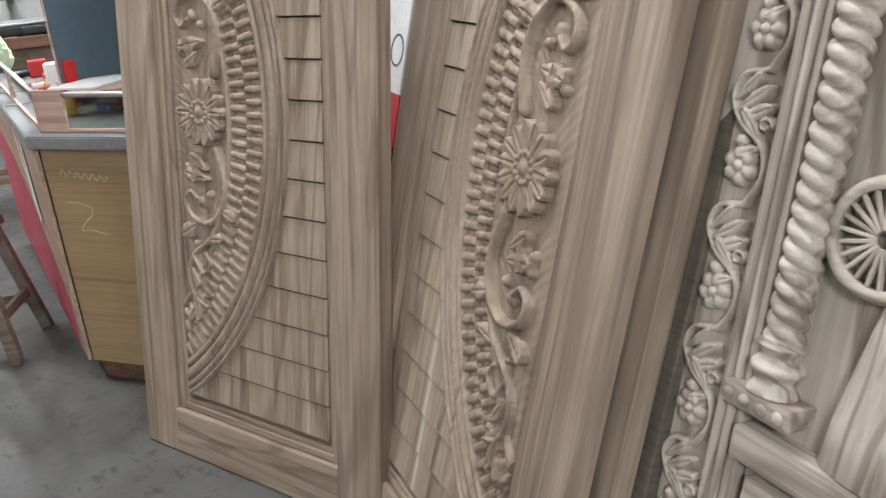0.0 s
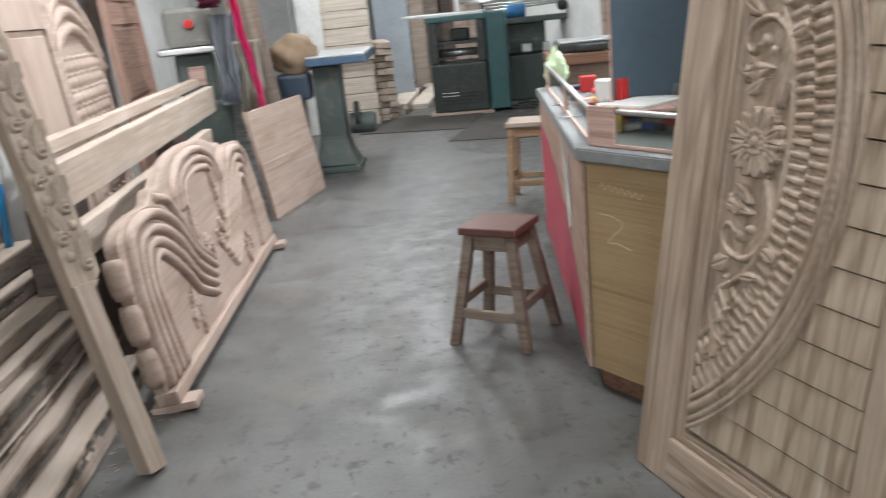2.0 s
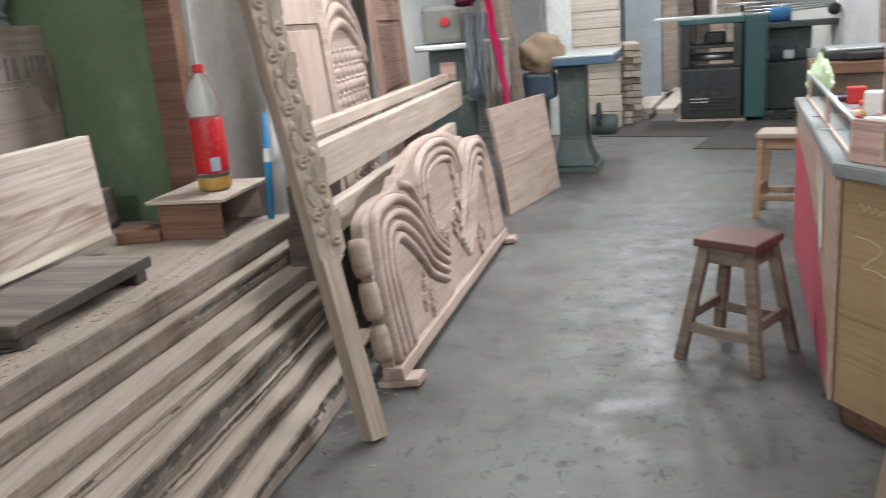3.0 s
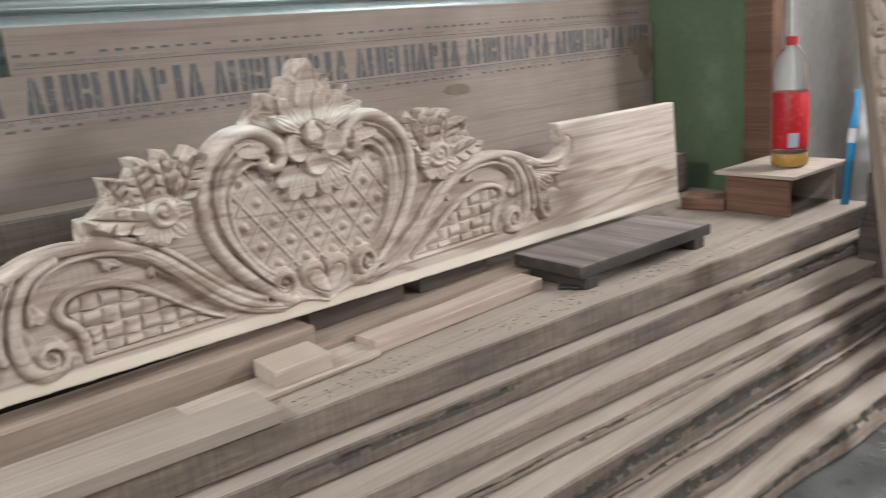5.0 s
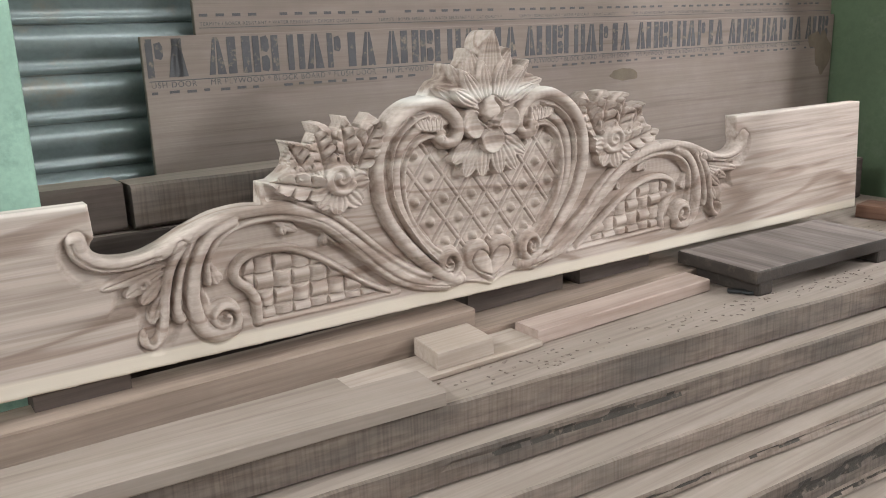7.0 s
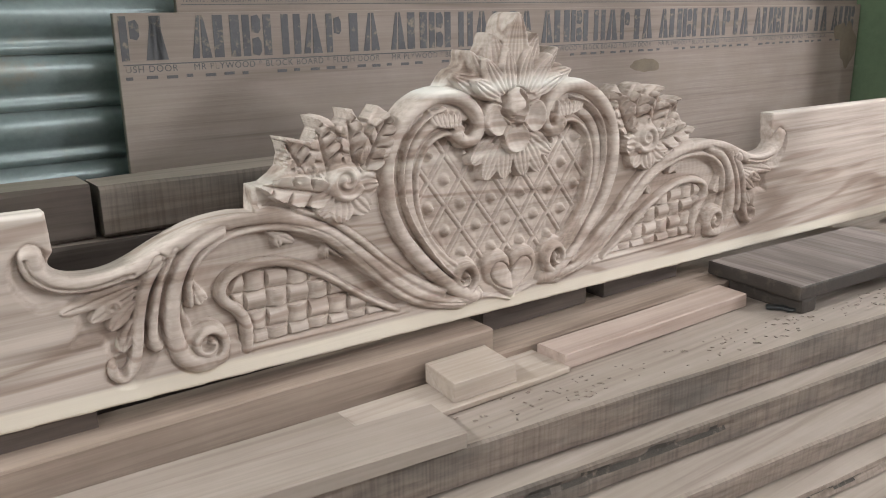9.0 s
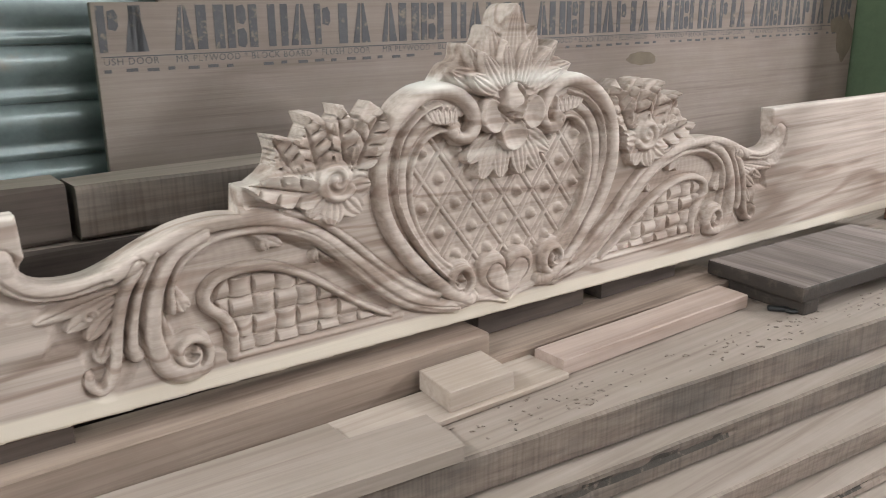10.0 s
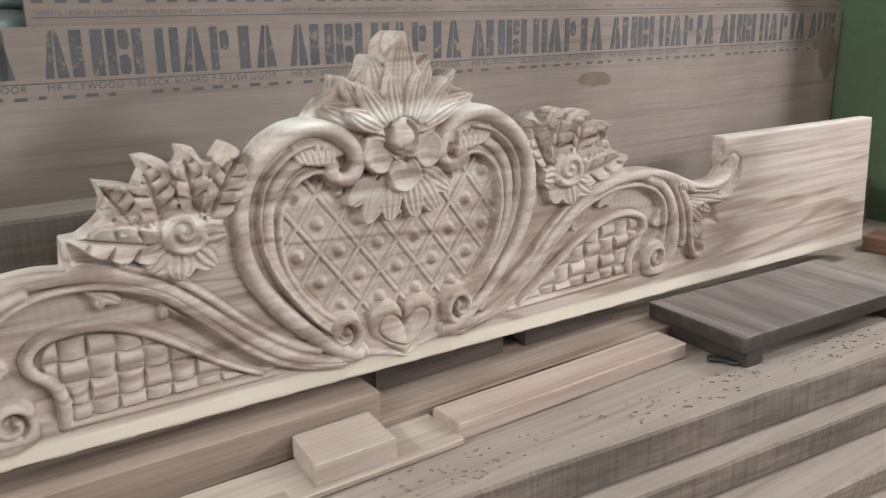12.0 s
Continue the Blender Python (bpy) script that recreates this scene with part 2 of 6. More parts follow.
part = link_mesh


def thing(name, m, label, category, group="", kind=""):
    ob = new(name)
    ob.empty_display_size = 0.05
    ob.matrix_world = m
    return tagged(ob, label, category, group, kind)


def box_bm(sx, sy, sz, at=(0, 0, 0), bevel=0.004, m=None, bm=None):
    """A bevelled box, centred in x and y on at and standing on it."""
    tmp = bmesh.new()
    bmesh.ops.create_cube(tmp, size=1)
    bmesh.ops.scale(tmp, vec=(sx, sy, sz), verts=tmp.verts)
    if bevel:
        bmesh.ops.bevel(tmp, geom=tmp.edges[:], offset=min(bevel, 0.45 * min(sx, sy, sz)), segments=2, affect="EDGES", profile=0.6)
    bmesh.ops.translate(tmp, vec=(at[0], at[1], at[2] + sz / 2), verts=tmp.verts)
    if m:
        bmesh.ops.transform(tmp, matrix=m, verts=tmp.verts)
    return join(bm, tmp)


def join(bm, tmp):
    if bm is None:
        return tmp
    me = bpy.data.meshes.new("tmp")
    tmp.to_mesh(me)
    bm.from_mesh(me)
    bpy.data.meshes.remove(me)
    tmp.free()
    return bm


def lathe(profile, seg=24, m=None, bm=None):
    """A turned body from (radius, z) pairs."""
    tmp = bmesh.new()
    rings = []
    for r, z in profile:
        if r < 1e-5:
            rings.append([tmp.verts.new((0, 0, z))])
        else:
            rings.append([tmp.verts.new((r * math.cos(2 * math.pi * k / seg), r * math.sin(2 * math.pi * k / seg), z)) for k in range(seg)])
    for a, b in zip(rings, rings[1:]):
        for k in range(seg):
            j = (k + 1) % seg
            if len(a) == 1 and len(b) == 1:
                continue
            if len(a) == 1:
                tmp.faces.new((a[0], b[j], b[k]))
            elif len(b) == 1:
                tmp.faces.new((a[k], a[j], b[0]))
            else:
                tmp.faces.new((a[k], a[j], b[j], b[k]))
    bmesh.ops.recalc_face_normals(tmp, faces=tmp.faces)
    if m:
        bmesh.ops.transform(tmp, matrix=m, verts=tmp.verts)
    return join(bm, tmp)


def plank_bm(length, width, thick, rough=0.004, live=0.0, seed=0, chamfer=0.004, taper=0.0):
    """A sawn plank along +x from 0, its front face at y = 0 and its body behind it (+y), standing on z = 0.
    live: how much the front edge wanders, as bark-edged boards do."""
    n = max(8, int(length / 0.05))
    bm = bmesh.new()
    prof = ((0, chamfer), (chamfer, 0), (width - chamfer, 0), (width, chamfer), (width, thick - chamfer), (width - chamfer, thick), (chamfer, thick), (0, thick - chamfer))
    rings = []
    for i in range(n + 1):
        x = length * i / n
        wob = live * (noise.noise((x * 0.9, seed * 3.7, 0)) + 0.22 * noise.noise((x * 4.1, seed, 4)))
        slope = live * 0.6 * noise.noise((x * 1.2, seed * 1.3, 9))
        ring = []
        for k, (y, z) in enumerate(prof):
            jy = rough * noise.noise((x * 6, k * 5.1, seed)) * 0.6
            jz = rough * noise.noise((x * 4, k * 3.3 + 20, seed)) * 0.6
            front = 1.0 if y < width / 2 else 0.0
            yy = y + jy + front * (wob + slope * (z / thick - 0.5) * 2) + taper * front * x
            ring.append(bm.verts.new((x + rough * noise.noise((seed, k, i)) * (1 if i in (0, n) else 0), yy, z + jz)))
        rings.append(ring)
    for a, b in zip(rings, rings[1:]):
        for k in range(8):
            j = (k + 1) % 8
            bm.faces.new((a[k], a[j], b[j], b[k]))
    bm.faces.new(rings[0])
    bm.faces.new(rings[-1][::-1])
    bmesh.ops.recalc_face_normals(bm, faces=bm.faces)
    return bm


def ALONG(x, y, z, turn=0.0, lean=0.0):
    """Local x along the world's y, front face towards +x of the world."""
    return pose(x, y, z, 0, 0, 90 + turn) @ pose(0, 0, 0, lean, 0, 0)


def structure(name, bm, mat, label):
    return tagged(link_mesh(name, bm, mat), label, "structure", "", "structure")


# ---- the room ----
bm = bmesh.new()
bmesh.ops.create_grid(bm, x_segments=2, y_segments=2, size=1)
bmesh.ops.transform(bm, matrix=Matrix.Translation((1.4, 4.5, 0)) @ Matrix.Diagonal((4.1, 9.6, 1, 1)), verts=bm.verts)
ext = bmesh.ops.extrude_face_region(bm, geom=bm.faces[:])
bmesh.ops.translate(bm, vec=(0, 0, -0.15), verts=[v for v in ext["geom"] if isinstance(v, bmesh.types.BMVert)])
bmesh.ops.recalc_face_normals(bm, faces=bm.faces)
structure("floor", bm, FLOOR, "grey stained concrete workshop floor")
CEIL = 3.1
structure("ceiling", box_bm(8.4, 19.4, 0.15, (1.4, 4.5, CEIL), 0), WHITE_WALL, "plain white plastered workshop ceiling")
structure("wall_shutter_bay_near", box_bm(0.66, 5.2, CEIL, (-2.03, -2.39, 0), 0.01), MINT_WALL, "mint green painted wall beside the shutter")
structure("wall_shutter_bay_far", box_bm(0.76, 0.12, CEIL, (-1.945, 3.305, 0), 0.003), GREEN_WALL, "dark green painted return wall")
structure("wall_left", box_bm(0.2, 10.95, CEIL, (-1.545, 8.755, 0), 0.003), WHITE_WALL, "white plastered wall with stains")
structure("wall_back", box_bm(8.2, 0.2, CEIL, (1.4, 14.0, 0), 0), WHITE_WALL, "pale plastered back wall")
structure("wall_right", box_bm(0.2, 19.0, CEIL, (2.9, 4.5, 0), 0), WHITE_WALL, "white plastered wall behind the doors")
structure("wall_outer_bay", box_bm(0.1, 3.6, CEIL, (-2.36, 1.6, 0), 0), WHITE_WALL, "plain wall behind the steel shutter")
structure("post_1", box_bm(0.115, 0.09, CEIL, (-1.505, 3.175, 0), 0.006), POST_WOOD, "red-brown wooden post at the end of the wall")
for nm, cx, sx in (("wall_front_west", -1.55, 1.4), ("wall_front_east", 2.65, 0.6)):
    structure(nm, box_bm(sx, 0.2, CEIL, (cx, -4.9, 0), 0), WHITE_WALL, "white plastered wall beside the open front")


# ---- carving: relief surfaces built from strokes, petals, scrolls and weaves ----
def smooth_line(points, step=8):
    """A Catmull-Rom line through the points."""
    p = np.array(points, float)
    p = np.vstack([2 * p[0] - p[1], p, 2 * p[-1] - p[-2]])
    t = np.linspace(0, 1, step, endpoint=False)[:, None]
    out = []
    for a, b, c, d in zip(p, p[1:], p[2:], p[3:]):
        out.append(0.5 * (2 * b + (c - a) * t + (2 * a - 5 * b + 4 * c - d) * t ** 2 + (3 * b - a - 3 * c + d) * t ** 3))
    return np.vstack([*out, p[-2:-1]])


def scroll_line(cx, cy, r0, r1, a0, turn, n=30):
    """A spiral from radius r0 at angle a0 to r1 after turn degrees."""
    a = np.radians(a0 + np.linspace(0, turn, n))
    r = np.linspace(r0, r1, n)
    return np.stack([cx + r * np.cos(a), cy + r * np.sin(a)], 1)


class Relief:
    def __init__(self, u0, u1, v0, v1, res):
        self.res = res
        self.u = np.arange(u0, u1 + res / 2, res)
        self.v = np.arange(v0, v1 + res / 2, res)
        self.U, self.V = np.meshgrid(self.u, self.v)
        self.H = np.zeros_like(self.U)

    def window(self, lo, hi, pad):
        i = np.searchsorted(self.u, (lo[0] - pad, hi[0] + pad))
        j = np.searchsorted(self.v, (lo[1] - pad, hi[1] + pad))
        return np.s_[j[0]:j[1], i[0]:i[1]]

    def along(self, line, w0, w1):
        """Distance to the line over its half-width there; the width runs from w0 to w1."""
        D = np.full_like(self.H, 9.0)
        n = len(line) - 1
        for k in range(n):
            a, b = np.array(line[k]), np.array(line[k + 1])
            wa, wb = w0 + (w1 - w0) * k / n, w0 + (w1 - w0) * (k + 1) / n
            W = self.window(np.minimum(a, b), np.maximum(a, b), max(wa, wb) * 1.05)
            U, V = self.U[W], self.V[W]
            if U.size == 0:
                continue
            d = b - a
            t = np.clip(((U - a[0]) * d[0] + (V - a[1]) * d[1]) / max(1e-9, d @ d), 0, 1)
            dist = np.hypot(U - a[0] - t * d[0], V - a[1] - t * d[1]) / (wa + (wb - wa) * t)
            D[W] = np.minimum(D[W], dist)
        return D

    def ridge(self, line, w0, w1, h, base=0.0, flute=0.0, over=False):
        D = self.along(line, w0, w1)
        inside = D < 1
        prof = base + h * np.sqrt(np.clip(1 - D ** 2, 0, 1))
        if flute:
            prof -= flute * np.exp(-(D / 0.25) ** 2)
        self.H = np.where(inside, prof if over else np.maximum(self.H, prof), self.H)

    def band(self, line, w0, w1, h, base=0.0, crease=0.0):
        """A flat-backed roll with steep flanks and, where asked, a cut crease along both sides."""
        D = self.along(line, w0 * 1.3, w1 * 1.3) * 1.3
        if crease:
            cut = self.H - crease * np.exp(-((D - 1.08) / 0.13) ** 2)
            self.H = np.where((D > 0.9) & (D < 1.3), cut, self.H)
        prof = base + h * np.clip(1 - D ** 2.6, 0, 1) ** 0.62
        self.H = np.where(D < 1, np.maximum(self.H, prof), self.H)

    def groove(self, line, w, depth):
        D = self.along(line, w, w)
        self.H -= depth * np.clip(1 - D ** 2, 0, 1)

    def dome(self, cx, cy, r, h, base=0.0, squash=1.0, over=False):
        W = self.window((cx - r, cy - r * squash), (cx + r, cy + r * squash), self.res)
        D = np.hypot(self.U[W] - cx, (self.V[W] - cy) / squash) / r
        prof = base + h * np.sqrt(np.clip(1 - D ** 2, 0, 1))
        self.H[W] = np.where(D < 1, prof if over else np.maximum(self.H[W], prof), self.H[W])

    def petal(self, x, y, angle, length, width, h, base=0.0, veins=1, curl=0.0, cup=0.0, lobes=0, blunt=True):
        """A leaf or petal from (x, y): a domed blade with veins, its tip raised by curl."""
        c, s = math.cos(radians(angle)), math.sin(radians(angle))
        W = self.window((x - length, y - length), (x + length, y + length), width)
        U, V = self.U[W] - x, self.V[W] - y
        p, q = (U * c + V * s) / length, -U * s + V * c
        pp = np.clip(p, 0, 1)
        if blunt:
            half = width * np.where(pp < 0.55, (pp / 0.55) ** 0.6, np.sqrt(np.clip(1 - ((pp - 0.55) / 0.45) ** 2, 0, 1)))
        else:
            half = width * np.sin(np.pi * pp ** 0.75) ** 0.7
        if lobes:
            half = half * (0.84 + 0.16 * np.abs(np.cos(np.pi * lobes * pp)))
        D = np.abs(q) / np.maximum(half, 1e-6)
        inside = (p > 0) & (p < 1) & (D < 1)
        prof = base + h * (0.55 + 0.45 * np.sqrt(np.clip(1 - D ** 2, 0, 1))) + curl * pp ** 2 - cup * (1 - D ** 2)
        for k in range(-veins + 1, veins):
            off = 0.0 if veins == 1 else 0.55 * k / max(1, veins - 1)
            prof = prof - 0.30 * h * np.exp(-((q / np.maximum(half, 1e-6) - off) / 0.13) ** 2)
        self.H[W] = np.where(inside, np.maximum(self.H[W], prof), self.H[W])

    def acanthus(self, x, y, angle, length, width, h, base=0.0, lobes=4, curl=0.01):
        """A serrated leaf from (x, y) with a midrib, slanting side veins and a raised tip."""
        c, s = math.cos(radians(angle)), math.sin(radians(angle))
        W = self.window((x - length, y - length), (x + length, y + length), width)
        U, V = self.U[W] - x, self.V[W] - y
        p, q = (U * c + V * s) / length, -U * s + V * c
        pp = np.clip(p, 0, 1)
        half = width * (0.35 + 0.65 * np.sin(np.pi * np.clip(pp * 0.95 + 0.12, 0, 1)) ** 0.8) * np.clip((1 - pp) / 0.22, 0, 1) ** 0.6
        phase = lobes * (pp - 0.55 * np.abs(q) / length)
        half = half * (0.76 + 0.24 * np.sqrt(np.abs(np.sin(np.pi * phase))))
        D = np.abs(q) / np.maximum(half, 1e-6)
        inside = (p > 0) & (p < 1) & (D < 1)
        prof = base + h * (0.40 + 0.60 * np.clip(D, 0, 1) ** 1.5) + curl * pp ** 3
        prof = prof + 0.30 * h * np.abs(np.sin(np.pi * phase)) * np.clip(D * 2, 0, 1)
        prof = prof - 0.75 * h * np.exp(-((np.abs(np.sin(np.pi * phase)) / 0.20) ** 2)) * np.clip(D * 1.6 - 0.15, 0, 1)
        prof = prof - 0.60 * h * np.exp(-(q / 0.0022) ** 2)
        self.H[W] = np.where(inside, np.maximum(self.H[W], prof), self.H[W])

    def cup(self, cx, cy, r, h, base=0.0, squash=1.0):
        """A cupped petal: hollow in the middle, its rim raised."""
        W = self.window((cx - r, cy - r * squash), (cx + r, cy + r * squash), self.res)
        D = np.hypot(self.U[W] - cx, (self.V[W] - cy) / squash) / r
        prof = base + h * np.where(D < 0.86, 0.30 + 0.70 * (D / 0.86) ** 2.2, 1.0)
        self.H[W] = np.where(D < 1, np.maximum(self.H[W], prof), self.H[W])

    def flower(self, cx, cy, r, n, h, base=0.0, beads=0, turn=0.0):
        for k in range(n):
            self.petal(cx, cy, turn + 360 * k / n, r, r * 3.3 / n, h, base, 1, curl=h * 0.25, lobes=0)
        self.dome(cx, cy, r * 0.36, h * 0.4, base + h * 0.4)
        for k in range(beads):
            a = 2 * math.pi * k / beads
            self.dome(cx + 0.32 * r * math.cos(a), cy + 0.32 * r * math.sin(a), r * 0.085, h * 0.5, base + h * 0.75)
        self.dome(cx, cy, r * 0.2, h * 0.7, base + h * 0.6)

    def signed(self, poly):
        """Signed distance to a closed line, negative inside."""
        P = np.asarray(poly, float)
        D = np.full_like(self.H, 9.0)
        inside = np.zeros(self.H.shape, bool)
        for a, b in zip(P, np.roll(P, -1, 0)):
            d = b - a
            W = self.window(np.minimum(a, b), np.maximum(a, b), 0.03)
            U, V = self.U[W], self.V[W]
            if U.size:
                t = np.clip(((U - a[0]) * d[0] + (V - a[1]) * d[1]) / max(1e-12, d @ d), 0, 1)
                D[W] = np.minimum(D[W], np.hypot(U - a[0] - t * d[0], V - a[1] - t * d[1]))
            if a[1] != b[1]:
                j = np.nonzero((self.v > min(a[1], b[1])) & (self.v <= max(a[1], b[1])))[0]
                x = a[0] + (self.v[j] - a[1]) / (b[1] - a[1]) * d[0]
                inside[j] ^= self.U[j] < x[:, None]
        return np.where(inside, -D, D)

    def basket(self, mask, pu, pv, h, base, turn=0.0):
        """Woven bands inside the mask."""
        c, s = math.cos(radians(turn)), math.sin(radians(turn))
        A, B = (self.U * c + self.V * s) / pu, (-self.U * s + self.V * c) / pv
        fa, fb = A - np.floor(A) - 0.5, B - np.floor(B) - 0.5
        odd = (np.floor(A) + np.floor(B)) % 2 == 0
        across = np.where(odd, fb, fa)
        run = np.where(odd, fa, fb)
        prof = base + h * (1 - 0.85 * (2 * np.abs(run)) ** 2.2) * np.where(np.abs(across) < 0.47, 1.0, 0.0)
        self.H = np.where(mask, prof, self.H)

    def mesh(self, name, mat, depth, poly=None, parent=None, label="", back=True, crisp=50, region=None):
        """The surface as a mesh: x = u, z = v, the front towards -y, with sides and a back at y = depth."""
        ny, nx = self.H.shape
        U, V = self.U.copy(), self.V.copy()
        if poly is not None:
            sd = self.signed(poly)
            gv, gu = np.gradient(sd, self.res)
            gl = np.maximum(np.hypot(gu, gv), 1e-6)
            near = np.abs(sd) < 0.72 * self.res
            U = np.where(near, U - sd * gu / gl, U)
            V = np.where(near, V - sd * gv / gl, V)
            ok = (sd < 0) | near
        else:
            ok = np.ones_like(self.H, bool)
        cells = ok[:-1, :-1] & ok[1:, :-1] & ok[:-1, 1:] & ok[1:, 1:]
        if region is not None:
            cells &= region[:-1, :-1]
        idx = np.arange(nx * ny).reshape(ny, nx)
        a, b, c, d = idx[:-1, :-1][cells], idx[:-1, 1:][cells], idx[1:, 1:][cells], idx[1:, :-1][cells]
        quads = np.stack([a, b, c, d], 1)
        edges = np.concatenate([quads[:, [0, 1]], quads[:, [1, 2]], quads[:, [2, 3]], quads[:, [3, 0]]])
        key = np.sort(edges, 1)
        key = key[:, 0] * (nx * ny) + key[:, 1]
        uniq, first, count = np.unique(key, return_index=True, return_counts=True)
        rim = edges[first[count == 1]]
        n = nx * ny
        side = np.stack([rim[:, 1], rim[:, 0], rim[:, 0] + n, rim[:, 1] + n], 1)
        faces = [quads, side]
        if back:
            faces.append(quads[:, ::-1] + n)
        faces = np.concatenate(faces)
        co = np.concatenate([np.stack([U, -self.H, V], -1).reshape(-1, 3), np.stack([U, np.full_like(U, depth), V], -1).reshape(-1, 3)])
        used, inv = np.unique(faces, return_inverse=True)
        me = bpy.data.meshes.new(name)
        me.vertices.add(len(used))
        me.vertices.foreach_set("co", co[used].ravel())
        me.loops.add(faces.size)
        me.loops.foreach_set("vertex_index", inv.ravel().astype(np.int32))
        me.polygons.add(len(faces))
        me.polygons.foreach_set("loop_start", np.arange(0, faces.size, 4, dtype=np.int32))
        me.update(calc_edges=True)
        me.validate()
        me.polygons.foreach_set("use_smooth", [True] * len(me.polygons))
        me.set_sharp_from_angle(angle=radians(crisp))
        me.materials.append(mat)
        ob = new(name, me)
        if parent:
            ob.parent = parent
        if label:
            tagged(ob, label)
        return ob


# ---- the carved headboard crest on the timber stack ----
CX = 1.395          # middle of the crest along the board
BOARD = (0.0, 2.96)  # ends of the board


LONGER = 1.115


def far_side(d):
    return d if d < 0.36 else 0.36 + (d - 0.36) * LONGER


def crest_panel():
    fine, res = 0.0009, 0.0018
    half = Relief(0.44, CX + 4 * fine, 0.55, 1.19, fine)
    R, P, G = half.band, half.petal, half.groove

    # sunk grounds: the arch's field, the oval, and the hollow round the curl and the drop
    arch = smooth_line([(0.742, 0.700), (0.730, 0.745), (0.740, 0.785), (0.765, 0.815), (0.816, 0.838), (0.894, 0.838), (0.972, 0.810), (1.035, 0.758), (1.10, 0.697), (1.15, 0.655), (1.00, 0.646), (0.84, 0.646)])
    half.H -= 0.012 * np.clip(-half.signed(arch) / 0.006, 0, 1)
    oval = smooth_line([(1.265, 0.700), (1.22, 0.745), (1.194, 0.785), (1.18, 0.83), (1.177, 0.87), (1.185, 0.91), (1.205, 0.945), (1.235, 0.965), (1.29, 0.985), (1.35, 0.99), (1.42, 0.99), (1.42, 0.69), (1.35, 0.688)])
    ov = half.signed(oval)
    half.H -= 0.009 * np.clip(-ov / 0.006, 0, 1)
    hollow = smooth_line([(0.545, 0.872), (0.508, 0.868), (0.495, 0.838), (0.504, 0.805), (0.530, 0.776), (0.562, 0.776), (0.574, 0.752), (0.563, 0.716), (0.600, 0.716), (0.612, 0.690), (0.606, 0.655), (0.626, 0.634), (0.655, 0.632), (0.690, 0.675), (0.705, 0.74), (0.70, 0.82), (0.60, 0.835)])
    half.H -= 0.010 * np.clip(-half.signed(hollow) / 0.012, 0, 1)

    # basket weave
    weave = smooth_line([(0.836, 0.652), (0.838, 0.69), (0.815, 0.735), (0.818, 0.765), (0.85, 0.778), (0.90, 0.773), (0.96, 0.748), (1.05, 0.688), (1.10, 0.652)])
    half.basket(half.signed(weave) < 0, 0.0385, 0.0335, 0.012, -0.012, -2)

    # lattice: fine beads over dished cells, each with a turned stud
    inside = ov < -0.001
    pitch, slope = 0.0985, 1.31
    dist = np.full_like(half.H, 9.0)
    for sign in (1, -1):
        f = (half.V + sign * slope * (half.U - CX) - 0.727) / pitch
        dist = np.minimum(dist, np.abs(f - np.round(f)) * pitch / math.hypot(1, slope))
    half.H = np.where(inside, half.H - 0.004 * np.clip(dist / 0.022, 0, 1), half.H)
    bead = 0.0034 * np.sqrt(np.clip(1 - (dist / 0.0034) ** 2, 0, 1)) - 0.0028 * np.exp(-((dist - 0.0052) / 0.0016) ** 2) - 0.002 * np.exp(-(dist / 0.0009) ** 2)
    half.H = np.where(inside & (dist < 0.010), half.H + bead, half.H)
    step = pitch / slope / 2
    for i in range(-7, 1):
        for j in range(-2, 8):
            u, v = CX + i * step, 0.727 + j * pitch / 2
            k = np.searchsorted(half.u, u) - 1, np.searchsorted(half.v, v)
            if (i + j) % 2 and 0 <= k[1] < len(half.v) and ov[k[1], max(0, k[0])] < -0.012:
                half.dome(u, v, 0.0120, 0.004, -0.012)
                half.dome(u, v, 0.0078, 0.016, -0.011)

    # leaves in the arch's field
    for x, y, a, l, w in ((0.875, 0.842, -30, 0.060, 0.011), (0.893, 0.836, -78, 0.030, 0.009), (0.980, 0.806, -44, 0.055, 0.009), (0.985, 0.795, -95, 0.024, 0.008), (0.742, 0.790, -70, 0.055, 0.012), (0.745, 0.765, -35, 0.032, 0.009)):
        P(x, y, a, l, w, 0.012, base=-0.010, curl=0.002)
    # frame of the basket field
    R(smooth_line([(0.832, 0.648), (0.834, 0.684), (0.824, 0.712), (0.796, 0.742), (0.806, 0.772), (0.848, 0.785), (0.904, 0.780), (0.97, 0.750), (1.059, 0.687), (1.125, 0.648)]), 0.010, 0.006, 0.013, base=-0.007, crease=0.004)
    R([(0.832, 0.646), (1.0, 0.643), (1.15, 0.642)], 0.0055, 0.0055, 0.009, base=-0.005)

    # the sweeping arch: a broad roll, a bead and a fillet under it
    R(smooth_line([(0.660, 0.816), (0.700, 0.832), (0.745, 0.853), (0.80, 0.867), (0.865, 0.867), (0.93, 0.850), (1.0, 0.810), (1.07, 0.750), (1.14, 0.692), (1.20, 0.655), (1.26, 0.636), (1.31, 0.640)]), 0.016, 0.014, 0.016, base=0.0, crease=0.002)
    R(smooth_line([(0.93, 0.868), (0.99, 0.842), (1.05, 0.795), (1.11, 0.738), (1.17, 0.692), (1.225, 0.664)]), 0.006, 0.010, 0.015, base=0.0, crease=0.003)
    R(smooth_line([(0.742, 0.745), (0.745, 0.785), (0.768, 0.820), (0.816, 0.843), (0.894, 0.844), (0.974, 0.816), (1.035, 0.764), (1.10, 0.702), (1.16, 0.658), (1.214, 0.638), (1.27, 0.625)]), 0.006, 0.007, 0.013, base=-0.001, crease=0.004)
